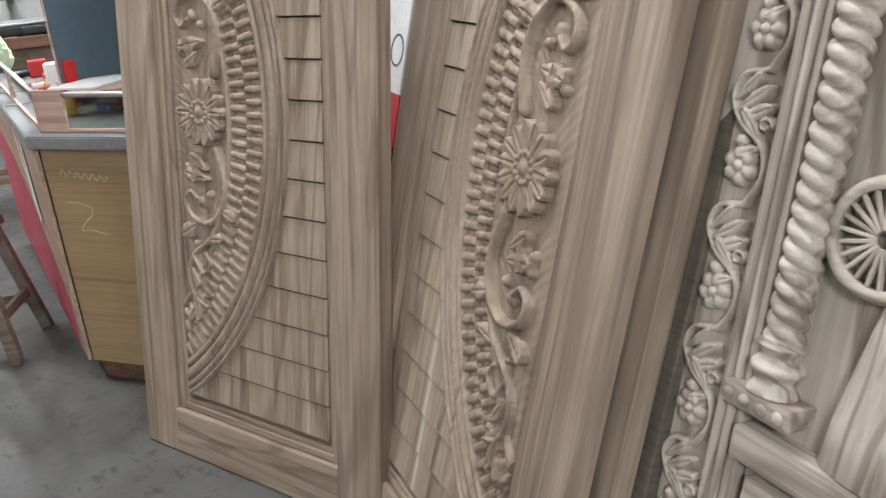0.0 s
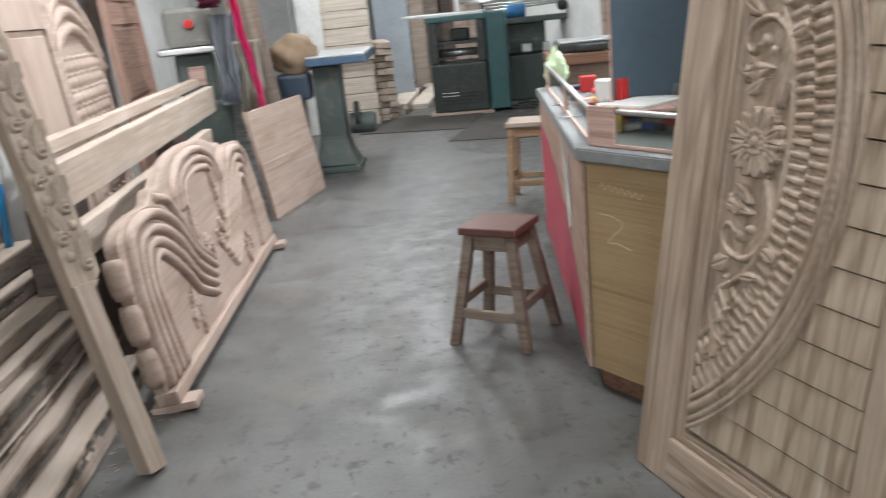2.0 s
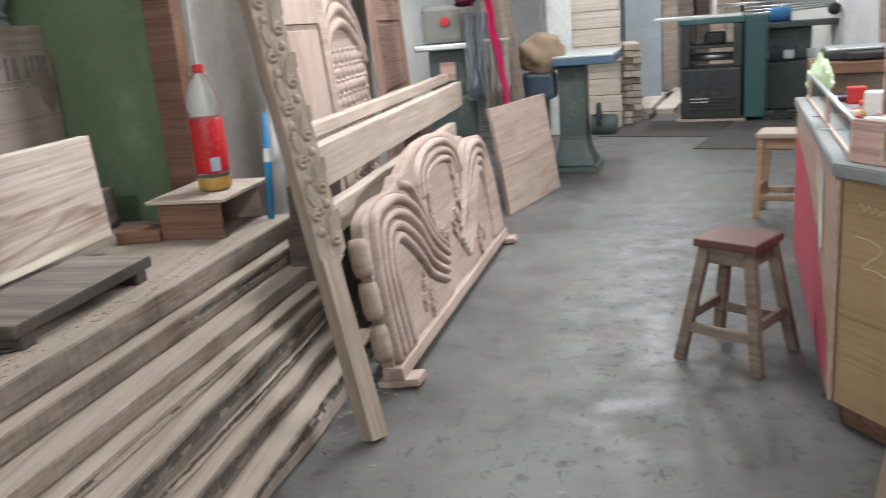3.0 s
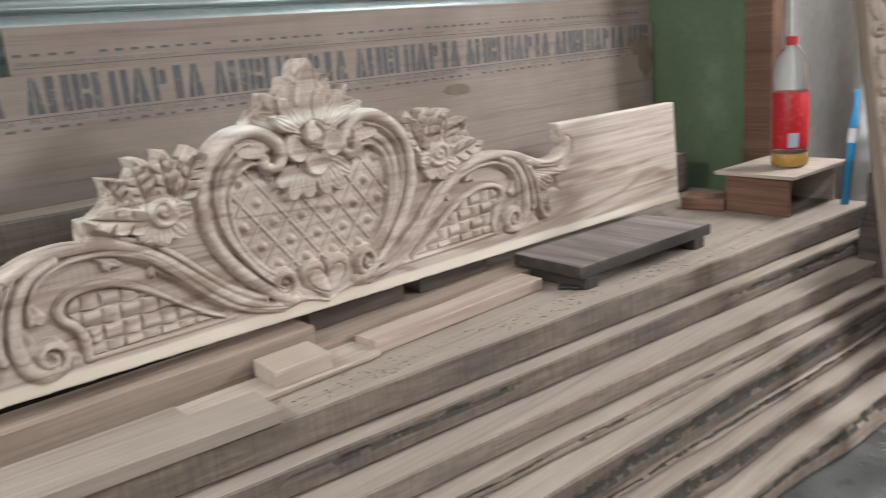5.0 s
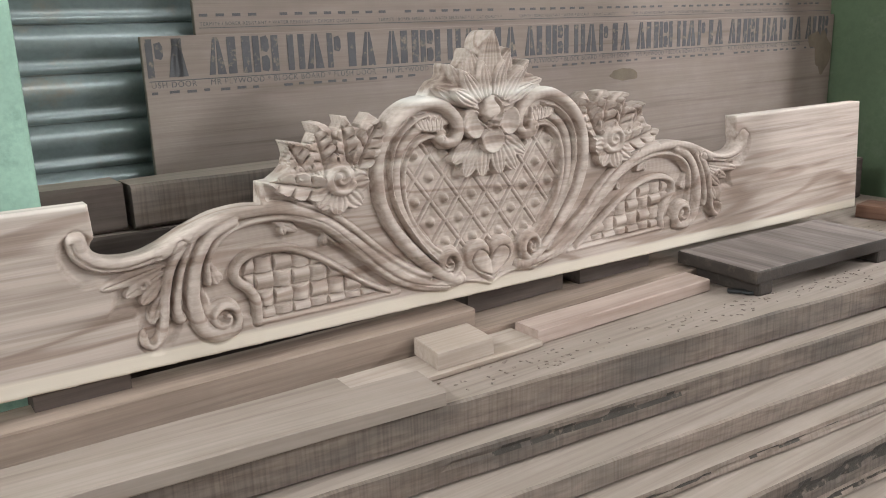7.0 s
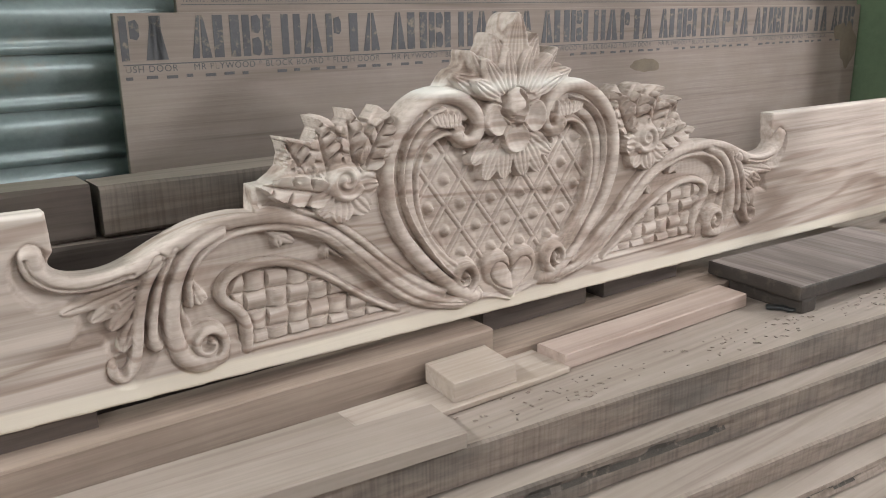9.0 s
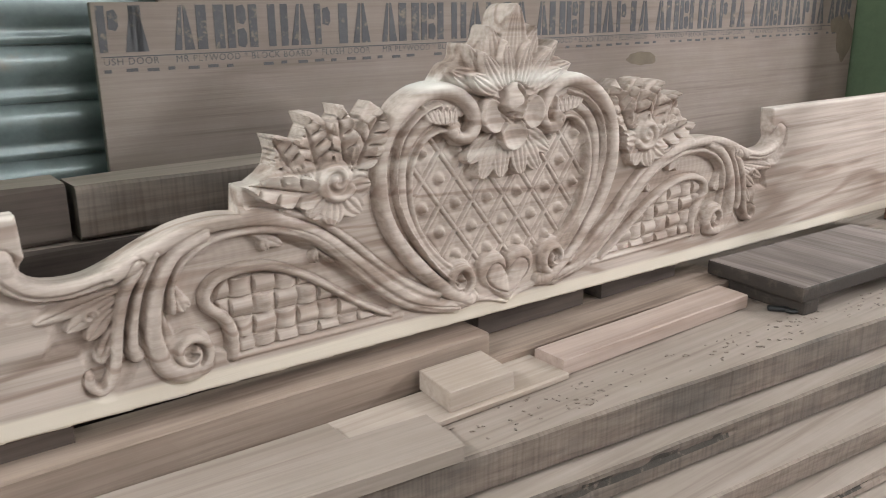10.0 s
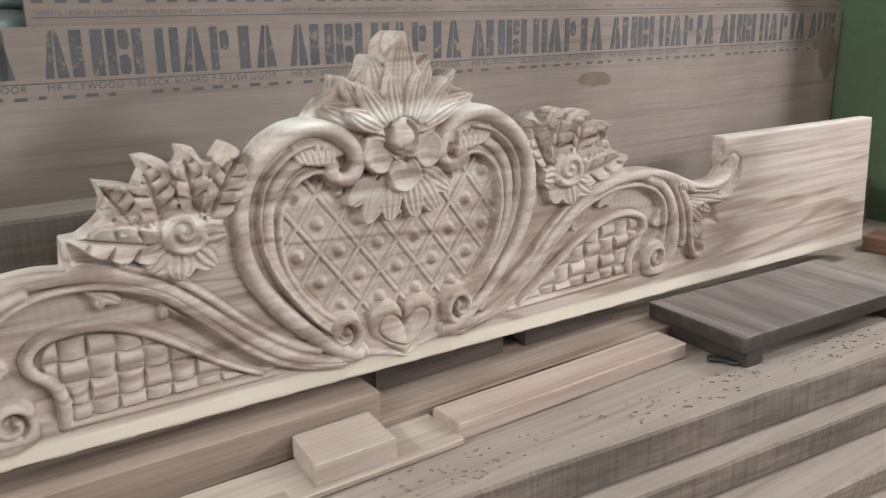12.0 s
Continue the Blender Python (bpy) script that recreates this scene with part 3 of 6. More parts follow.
    # the arch's foot and its scroll
    R(smooth_line([(0.80, 0.852), (0.755, 0.832), (0.728, 0.795), (0.714, 0.750), (0.712, 0.705), (0.724, 0.664), (0.752, 0.644), (0.780, 0.650)]), 0.010, 0.017, 0.016, crease=0.003)
    half.dome(0.764, 0.676, 0.036, 0.006, 0.0)
    half.ridge(scroll_line(0.764, 0.674, 0.030, 0.007, -70, 470, 50), 0.010, 0.007, 0.017)
    G(scroll_line(0.764, 0.674, 0.021, 0.006, -60, 400, 40), 0.0030, 0.007)
    # blade and drop beside the foot
    R(smooth_line([(0.726, 0.836), (0.702, 0.795), (0.686, 0.745), (0.681, 0.705), (0.685, 0.690)]), 0.005, 0.011, 0.014, base=-0.002, crease=0.004)
    R(smooth_line([(0.700, 0.822), (0.677, 0.785), (0.664, 0.740), (0.657, 0.695), (0.648, 0.664), (0.632, 0.650), (0.619, 0.660), (0.618, 0.676)]), 0.011, 0.007, 0.018, base=-0.006, crease=0.004)
    # curl at the end, with its tail leaves and small eye
    R(smooth_line([(0.690, 0.828), (0.64, 0.812), (0.60, 0.808), (0.562, 0.815), (0.537, 0.834), (0.530, 0.860)]), 0.014, 0.016, 0.017, base=-0.004, crease=0.003)
    G(smooth_line([(0.66, 0.812), (0.60, 0.802), (0.556, 0.810), (0.530, 0.832), (0.522, 0.856)]), 0.0035, 0.006)
    for x, y, a, l, w in ((0.675, 0.795, 192, 0.120, 0.014), (0.672, 0.785, 205, 0.085, 0.014), (0.665, 0.770, 222, 0.060, 0.013), (0.660, 0.745, 243, 0.060, 0.012)):
        P(x, y, a, l, w, 0.012, base=-0.009, veins=1, curl=0.003)
    half.ridge(scroll_line(0.628, 0.764, 0.010, 0.004, 0, 400, 24), 0.004, 0.003, 0.008, base=-0.001)

    # the oval's rings and the hooks at their upper ends
    R(smooth_line([(1.295, 0.640), (1.24, 0.674), (1.188, 0.724), (1.142, 0.780), (1.115, 0.835), (1.108, 0.885), (1.112, 0.932), (1.132, 0.975), (1.166, 1.008), (1.215, 1.030), (1.262, 1.028), (1.300, 1.005), (1.314, 0.972), (1.300, 0.947), (1.277, 0.946), (1.264, 0.960)]), 0.015, 0.013, 0.020, crease=0.002)
    R(smooth_line([(1.285, 0.664), (1.235, 0.704), (1.188, 0.762), (1.152, 0.822), (1.138, 0.882), (1.144, 0.934), (1.163, 0.970), (1.20, 0.998), (1.235, 1.008)]), 0.004, 0.004, 0.018, base=-0.001, crease=0.003)
    R(smooth_line([(1.275, 0.680), (1.232, 0.718), (1.188, 0.772), (1.160, 0.826), (1.154, 0.880), (1.160, 0.925), (1.182, 0.960), (1.22, 0.985)]), 0.012, 0.010, 0.009, base=-0.001, crease=0.003)
    R(smooth_line([(1.272, 0.698), (1.225, 0.740), (1.193, 0.785), (1.176, 0.83), (1.172, 0.875), (1.180, 0.915), (1.202, 0.947), (1.235, 0.962), (1.262, 0.958)]), 0.0055, 0.0055, 0.010, base=-0.002, crease=0.003)
    for k in range(6):
        P(1.200 + 0.014 * k, 1.008 - 0.0012 * k, 302 - 9 * k, 0.034, 0.010, 0.012, base=-0.003, curl=0.003, veins=1)
    half.dome(1.272, 0.968, 0.010, 0.010, 0.002)

    # scrolls and heart under the oval
    half.dome(1.274, 0.683, 0.040, 0.006, 0.0)
    half.ridge(scroll_line(1.274, 0.682, 0.032, 0.006, -80, 470, 44), 0.011, 0.007, 0.020)
    G(scroll_line(1.274, 0.682, 0.022, 0.006, -70, 420, 40), 0.0028, 0.006)
    half.dome(1.360, 0.684, 0.036, 0.014, 0.0)
    half.ridge([(1.360, 0.684), (1.378, 0.655), (1.395, 0.626)], 0.034, 0.012, 0.014)
    G(smooth_line([(CX, 0.672), (1.380, 0.690), (1.362, 0.697), (1.345, 0.688), (1.343, 0.670), (1.362, 0.648), (CX, 0.632)]), 0.0024, 0.006)
    G([(CX, 0.715), (CX, 0.672)], 0.003, 0.008)
    R(smooth_line([(1.31, 0.636), (1.34, 0.630), (1.37, 0.622), (CX, 0.612)]), 0.006, 0.004, 0.008, base=0.0)

    # leaf spray beside the oval
    half.H = np.where(half.signed(np.array(SPRAY)) < 0, np.maximum(half.H, 0.002), half.H)
    for x, y, a, l, w, n in ((1.044, 0.920, 97, 0.105, 0.026, 4), (0.952, 0.918, 119, 0.078, 0.028, 4), (1.060, 0.915, 60, 0.112, 0.028, 5), (0.994, 0.918, 103, 0.100, 0.029, 5)):
        half.acanthus(x, y, a, l, w, 0.017, 0.000, n, 0.010)
    for k in range(6):
        P(0.985 - 0.019 * k, 0.908 + 0.003 * k, 118 + 5 * k, 0.032 - 0.002 * k, 0.010, 0.011, base=0.004, curl=0.004)
    half.acanthus(0.998, 0.884, 166, 0.140, 0.027, 0.016, 0.004, 4, 0.004)
    for x, y, a in ((1.030, 0.890, 5), (1.026, 0.886, -48), (1.014, 0.886, -98), (1.004, 0.888, -140)):
        P(x, y, a, 0.052, 0.024, 0.014, base=0.005, veins=2, curl=0.006)
    half.dome(1.017, 0.905, 0.037, 0.014, 0.010)
    half.ridge(scroll_line(1.018, 0.906, 0.031, 0.004, -30, -560, 56), 0.0075, 0.005, 0.012, base=0.018)

    # crowning fan: a tall middle leaf, three pairs behind, a lower row before them
    for x, y, a, l, w in ((1.345, 1.030, 160, 0.105, 0.020), (1.358, 1.032, 133, 0.104, 0.023), (1.378, 1.036, 112, 0.110, 0.025)):
        P(x, y, a, l, w, 0.013, base=0.0, veins=2, curl=0.010, blunt=False)
    P(CX, 1.035, 90, 0.142, 0.035, 0.016, base=0.003, veins=3, curl=0.012, blunt=False)
    for x, y, a, l, w in ((1.352, 1.022, 152, 0.075, 0.017), (1.366, 1.026, 128, 0.088, 0.019), (1.384, 1.026, 102, 0.088, 0.019)):
        P(x, y, a, l, w, 0.015, base=0.012, veins=2, curl=0.008, blunt=False)

    # rose, and the leaves that hang from it
    for a, l, w in ((214, 0.108, 0.022), (238, 0.112, 0.023), (262, 0.100, 0.022)):
        P(1.382, 0.962, a, l, w, 0.013, base=-0.004 + (a - 214) * 0.0001, veins=2, curl=0.004)
    for a, rr in ((270, 0.050), (198, 0.046), (-18, 0.046), (126, 0.044), (54, 0.044)):
        half.cup(CX + rr * math.cos(radians(a)), 0.996 + rr * math.sin(radians(a)), 0.033, 0.013, 0.012)
    for a in (18, 90, 162, 234, 306):
        G([(CX + 0.028 * math.cos(radians(a)), 0.996 + 0.028 * math.sin(radians(a))), (CX + 0.078 * math.cos(radians(a)), 0.996 + 0.074 * math.sin(radians(a)))], 0.003, 0.008)
    half.dome(CX, 1.000, 0.034, 0.024, 0.014, 1.15, over=True)

    # outline of the half, from the board's notch to the crown
    valley = smooth_line([(0.560, 0.862), (0.554, 0.842), (0.574, 0.824), (0.62, 0.819), (0.66, 0.829), (0.712, 0.852), (0.766, 0.871), (0.821, 0.877), (0.858, 0.874)], 5)
    crown = smooth_line([(1.235, 1.047), (1.247, 1.062), (1.260, 1.075), (1.275, 1.079), (1.283, 1.090), (1.286, 1.110), (1.303, 1.101), (1.318, 1.098), (1.334, 1.115), (1.340, 1.134), (1.349, 1.139), (1.361, 1.128), (1.365, 1.142), (1.370, 1.158), (1.383, 1.171), (1.395, 1.175)], 3)
    ring = smooth_line([(1.128, 0.992), (1.155, 1.020), (1.19, 1.039), (1.222, 1.046)], 4)
    left = np.vstack([valley, np.array(SPRAY)[2:], ring, crown])
    left = left[left[:, 0] <= CX]
    right = left[::-1].copy()
    right[:, 0] = [CX + far_side(CX - x) for x in right[:, 0]]
    outline = np.vstack([[(0.0, 0.621), (0.0, 0.926), (0.557, 0.919)], left, right[1:], [(2.281, 0.917), (2.925, 0.910), (2.957, 0.558)]])

    for axis in (0, 1):  # the cutter's ball end softens every step
        half.H = 0.5 * half.H + 0.25 * (np.roll(half.H, 1, axis) + np.roll(half.H, -1, axis))
    half.H[:, :6], half.H[:4], half.H[-4:] = 0.0, 0.0, 0.0
    full = Relief(BOARD[0] - 0.006, BOARD[1] + 0.006, 0.545, 1.185, res)
    from_left = np.round((full.U - half.u[0]) / fine).astype(int)
    off = full.U - CX
    off = np.where(off > 0.36, 0.36 + (off - 0.36) / LONGER, off)  # the far half is cut a little longer
    from_right = np.round((CX - off - half.u[0]) / fine).astype(int)
    row = np.clip(np.round((full.V - half.v[0]) / fine).astype(int), 0, len(half.v) - 1)
    n = int(round((CX - half.u[0]) / fine)) + 1
    full.H = np.where((from_left >= 0) & (from_left < n), half.H[row, np.clip(from_left, 0, n - 1)], np.where((from_right >= 0) & (from_right < n), half.H[row, np.clip(from_right, 0, n - 1)], 0.0))
    # folds of the rose bud turn one way only
    full.groove(smooth_line([(CX - 0.028, 1.022), (CX - 0.030, 0.998), (CX - 0.014, 0.982), (CX + 0.004, 0.978)]), 0.0075, 0.016)
    full.groove(smooth_line([(CX - 0.026, 0.992), (CX - 0.008, 0.972), (CX + 0.010, 0.966)]), 0.0065, 0.013)
    full.groove(smooth_line([(CX - 0.006, 0.988), (CX + 0.014, 0.996), (CX + 0.018, 1.014), (CX + 0.008, 1.028)]), 0.0075, 0.017)
    # tool marks and softened rim
    full.H += 0.00022 * np.sin(full.U * 410 + 3 * np.sin(full.V * 60)) * (np.abs(full.H) > 0.002)
    sd = full.signed(outline)
    full.H -= 0.004 * np.clip(1 + sd / 0.005, 0, 1) ** 2

    crest = thing("carved_headboard_crest", ALONG(-1.562, -0.3, 0.0), "pale teak headboard crest carved with scrolls, lattice and rose", "headboard")
    spray = np.array(SPRAY + [(1.090, 0.900), (1.075, 0.865), (1.055, 0.843), (1.018, 0.838), (0.985, 0.858), (0.930, 0.868), (0.885, 0.880)])
    spray_r = spray.copy()
    spray_r[:, 0] = [CX + far_side(CX - x) for x in spray_r[:, 0]]
    rim_l = smooth_line([(1.29, 0.632), (1.225, 0.665), (1.172, 0.715), (1.125, 0.775), (1.098, 0.835), (1.091, 0.885), (1.096, 0.936), (1.118, 0.985), (1.155, 1.023), (1.21, 1.047), (1.30, 1.046)])
    rim = np.vstack([rim_l, [(2 * CX - x, y) for x, y in rim_l[::-1]]])
    claim = np.zeros(full.H.shape, int)
    claim[full.signed(rim) < 0] = 1
    claim[(np.abs(full.U - CX) < 0.168) & (full.V > 1.044)] = 2
    claim[(full.signed(spray) < 0) & (claim == 0)] = 3
    claim[(full.signed(spray_r) < 0) & (claim == 0)] = 4
    for k, (nm, label) in enumerate((("board", ""), ("oval_panel", "oval with studded lattice, hooks and a rose"), ("crown", "fan of fluted leaves"), ("leaf_spray", "curling leaves round a spiral"), ("leaf_spray", "curling leaves round a spiral"))):
        full.mesh(nm, TEAK, 0.034, outline, crest, label, back=False, region=claim == k)
    bm = bmesh.new()
    bm.faces.new([bm.verts.new((x, 0.034, z)) for x, z in outline])
    ext = bmesh.ops.extrude_face_region(bm, geom=bm.faces[:])
    bmesh.ops.translate(bm, vec=(0, 0.002, 0), verts=[v for v in ext["geom"] if isinstance(v, bmesh.types.BMVert)])
    bmesh.ops.recalc_face_normals(bm, faces=bm.faces)
    part("back_face", bm, TEAK, crest)
    return crest


# the upper edge of the leaf spray, from the arch to the oval
SPRAY = [(0.866, 0.878), (0.866, 0.896), (0.862, 0.915), (0.884, 0.916), (0.903, 0.928), (0.916, 0.940), (0.921, 0.960), (0.918, 0.975), (0.913, 0.988), (0.932, 0.984), (0.950, 0.980), (0.965, 0.974), (0.970, 0.984), (0.977, 0.996), (0.970, 1.016),
         (0.988, 1.017), (1.005, 1.009), (1.016, 0.998), (1.027, 1.000), (1.034, 1.010), (1.031, 1.025), (1.049, 1.022), (1.056, 1.010), (1.063, 0.999), (1.076, 0.997), (1.085, 1.009), (1.099, 1.025), (1.116, 1.014), (1.127, 0.998)]
crest_panel()


def dusty_top(bm):
    """Upper faces take the second material."""
    bm.normal_update()
    for f in bm.faces:
        if f.normal.z > 0.93:
            f.material_index = 1
    return bm


def solo(name, bm, mat, m, label, category, group="", smooth=False):
    """A thing that is a single piece."""
    ob = tagged(link_mesh(name, bm, mat, smooth=smooth), label, category, group)
    ob.matrix_world = m
    return ob


def block(name, sx, sy, sz, at, mat, label, category, turn=0.0, group="", bevel=0.004, tip=0.0):
    return solo(name, box_bm(sx, sy, sz, bevel=bevel), mat, pose(*at, tip, 0, turn), label, category, group)


# ---- stack of sawn planks ----
BARK = paint("dark_bark_edge", (0.055, 0.045, 0.037), 0.9, (0.24, 0.19, 0.15), 0.8, 14.0, bumpy=0.9)
LAYERS = (  # front x, top z, thickness, far end y, live edge, material, turn
    (-1.165, 0.502, 0.072, 3.12, 0.003, RAW_GREY, 1.2),
    (-1.125, 0.426, 0.058, 3.22, 0.003, RAW_GREY, 1.0),
    (-1.045, 0.364, 0.052, 3.36, 0.005, RAW, 0.9),
    (-1.010, 0.308, 0.030, 3.05, 0.008, RAW, 0.6),
    (-0.930, 0.274, 0.080, 3.16, 0.004, RAW_GREY, 0.4),
    (-0.900, 0.190, 0.028, 3.00, 0.030, RAW, 1.0),
    (-0.840, 0.158, 0.070, 3.20, 0.035, RAW_GREY, 1.0),
    (-0.790, 0.084, 0.080, 2.98, 0.030, RAW, 0.6),
)


def slab_bm(length, width, thick, live, seed, bark, skew=0.0, pivot=0.0):
    """A sawn slab along +x: front edge at a slant and wandering, worn round far end, bark left along part of the front."""
    n, rows = int(length / 0.022), 7
    prof = [(0.006, 0.0)] + [(0.0, thick * (0.06 + 0.88 * j / (rows - 1))) for j in range(rows)] + [(0.006, thick), (width, thick), (width, 0.0)]
    bm = bmesh.new()
    rings = []

    def barky(x, j):
        if not bark:
            return False
        mid = rows * (0.5 + 0.55 * noise.noise((x * 0.7, seed * 2.3, 1)))
        reach = rows * (bark + 0.34 * noise.noise((x * 1.1, seed * 5.1, 7))) + 0.9 * noise.noise((x * 14, j * 1.7, seed))
        return abs(j - mid) < reach

    for i in range(n + 1):
        x = length * i / n
        wob = live * (noise.noise((x * 0.9, seed * 3.7, 0)) + 0.25 * noise.noise((x * 4.1, seed, 4)))
        slope = live * 0.7 * noise.noise((x * 1.2, seed * 1.3, 9))
        tip = max(0.0, 1 - (length - x) / (0.02 + 1.6 * live))
        ring = []
        for k, (y, z) in enumerate(prof):
            front = 1.0 if y < width / 2 else 0.0
            yy = y + front * (skew * (pivot - x) + wob + slope * (z / thick - 0.5) * 2 + tip ** 2 * live * 1.5 + 0.0012 * noise.noise((x * 9, z * 60, seed)))
            if 0 < k <= rows and barky(x, k - 1):
                yy += 0.0035 + 0.005 * noise.noise((x * 40, z * 70, seed))
            zz = z + 0.002 * noise.noise((x * 4, k * 0.4, seed)) + (thick / 2 - z) * 0.35 * tip ** 3 * (live > 0.02)
            ring.append(bm.verts.new((x, yy, zz)))
        rings.append(ring)
    m = len(prof)
    for i, (a, b) in enumerate(zip(rings, rings[1:])):
        for k in range(m):
            j = (k + 1) % m
            f = bm.faces.new((a[k], a[j], b[j], b[k]))
            if 0 < k < rows and barky(length * i / n, k - 0.5):
                f.material_index = 2
    bm.faces.new(rings[0])
    bm.faces.new(rings[-1][::-1])
    bmesh.ops.recalc_face_normals(bm, faces=bm.faces)
    bm.normal_update()
    for f in bm.faces:
        if f.normal.z > 0.93:
            f.material_index = 1
    return bm


BARKS = (0.0, 0.05, 0.0, 0.05, 0.16, 0.22, 0.20, 0.14)
for k, (fx, top, th, end, live, mat, turn) in enumerate(LAYERS):
    near = -1.25 - 0.07 * (k % 3)
    m = ALONG(fx - 0.055 * turn - 0.02, near, top - th)
    ob = solo("timber_plank", slab_bm(end - near, 0.72 + fx + 1.5 - 0.33, th, live, k + 3, BARKS[k], 0.10 if k < 4 else 0.06, 1.2 - near), (mat, DUSTY, BARK), m,
              "rough sawn timber plank with saw marks lying in the stack" if live < 0.02 else "bark-edged timber slab lying low in the stack", "plank", "planks of the stack")
# spacers that carry the back of the lower layers
for y in (-0.9, 0.6, 2.1):
    block("timber_bearer", 1.05, 0.12, 0.004, (-1.4, y, 0), OLD_WOOD, "thin dark wooden bearer under the timber stack", "bearer", bevel=0.001)

# boards and offcuts on the stack
TOP = 0.503


def lay(name, y0, y1, x_front, width, th, mat, label, category, z=TOP, turn=0.0, seed=1, live=0.0, group=""):
    return solo(name, plank_bm(y1 - y0, width, th, 0.003, live, seed, 0.003), mat, ALONG(x_front, y0, z, turn), label, category, group)


lay("loose_board", -0.10, 0.775, -1.361, 0.115, 0.032, DUSTY, "dusty brown board with a sawn end lying on the stack", "board", turn=-5.0, seed=21)
lay("loose_board", -0.55, 0.642, -1.448, 0.072, 0.030, DUSTY, "long dusty strip of wood lying on the stack", "board", turn=-2.0, seed=22)
lay("loose_board", -0.02, 1.02, -1.520, 0.10, 0.074, RAW_BROWN, "brown strip of wood with a knot under the crest", "board", seed=23)
lay("loose_board", 0.98, 1.80, -1.500, 0.19, 0.028, RAW_BROWN, "flat brown board lying under the carved crest", "board", seed=24)
lay("offcut", 0.648, 1.105, -1.392, 0.110, 0.014, RAW_PALE, "thin pale offcut with a fresh white edge", "offcut", seed=25, live=0.004)
lay("wooden_bar", 1.105, 1.690, -1.405, 0.078, 0.034, PINK_WOOD, "square pinkish wooden bar with one cut corner", "bar", seed=26)


def wedge_block():
    bm = bmesh.new()
    pts = [(0.0, 0), (0.145, 0), (0.142, 0.038), (0.0, 0.038)]
    front = [bm.verts.new((x, 0, z)) for x, z in pts]
    back = [bm.verts.new((x + 0.012, 0.105, z)) for x, z in pts]
    bm.faces.new(front)
    bm.faces.new(back[::-1])
    for k in range(4):
        j = (k + 1) % 4
        bm.faces.new((front[j], front[k], back[k], back[j]))
    bmesh.ops.recalc_face_normals(bm, faces=bm.faces)
    bmesh.ops.bevel(bm, geom=bm.edges[:], offset=0.0015, segments=1, affect="EDGES")
    return bm


solo("wooden_block", wedge_block(), RAW_PALE, ALONG(-1.402, 0.835, TOP + 0.014), "small fresh-cut pale block with a sloping end", "block")
# unseen supports added under the crest; their dark wood passes for the shadow
for y0, ln in ((0.13, 0.16), (1.06, 0.30), (1.42, 0.26)):
    lay("packing_piece", y0, y0 + ln, -1.575 if y0 < 1 else -1.600, 0.07, 0.104 if y0 < 1 else 0.050, OLD_WOOD, "short support added under the crest, dark like the shadow there", "packing piece", z=TOP if y0 < 1 else TOP + 0.0285, seed=int(y0 * 40))

BENCH_SIDE = paint("grimy_dark_wood", (0.040, 0.030, 0.024), 0.7, (0.11, 0.085, 0.065), 0.6, 7.0, bumpy=0.6)
BENCH_TOP = wood("worn_dusty_bench", (0.31, 0.25, 0.195), (0.11, 0.08, 0.06), 0.5, (0.11, 0.09, 0.075), 0.6, 0.8, 16)
bench = thing("low_bench", pose(-1.400, 2.03, TOP - 0.002, 0, 0, -4), "low dark worn wooden bench under the crest's end", "bench")
part("bench_top", dusty_top(box_bm(0.26, 0.60, 0.036, (0, 0, 0.038), 0.006)), (BENCH_SIDE, BENCH_TOP), bench)
for y in (-0.25, 0.25):
    part("runner", box_bm(0.245, 0.055, 0.0375, (0, y, 0.0), 0.008), BENCH_SIDE, bench)
clip = thing("toggle_clip", pose(-1.352, 1.728, TOP + 0.001, 0, 0, 40), "small black plastic clip lying on the plank", "clip")
part("clip_body", box_bm(0.042, 0.018, 0.010, bevel=0.004), BLACK, clip)
part("clip_loop", lathe(((0.006, 0.0), (0.016, 0.0), (0.018, 0.004), (0.016, 0.008), (0.006, 0.008), (0.004, 0.004), (0.006, 0.0)), 16, Matrix.Translation((0.030, 0, 0.0005))), BLACK, clip)
block("wooden_block", 0.16, 0.11, 0.045, (-1.53, 2.80, TOP), POST_WOOD, "dark red-brown wooden block near the green wall", "block", 8)

# sawdust and chips on the stack and the floor
bm = bmesh.new()
rng = random.Random(5)
for k in range(420):
    if k < 300:
        x, y, z = rng.uniform(-1.52, -1.18), rng.uniform(0.2, 2.9), TOP + 0.0005
        x = rng.uniform(-1.50 if y > 2.45 else -1.265 + 0.10 * (y - 1.2) - 0.10, -1.28 + 0.10 * (y - 1.2))
        s = rng.uniform(0.003, 0.009)
    else:
        x, y, z = rng.gauss(-0.72, 0.10), rng.gauss(2.75, 0.35), 0.001
        s = rng.uniform(0.006, 0.022)
    box_bm(s, s * 0.45, 0.0012, bevel=0, m=pose(x, y, z, rng.uniform(-10, 10), 0, rng.uniform(0, 180)), bm=bm)
tagged(link_mesh("wood_chips", bm, RAW), "scattered wood chips and sawdust on stack and floor", "wood chips", "", "stuff")

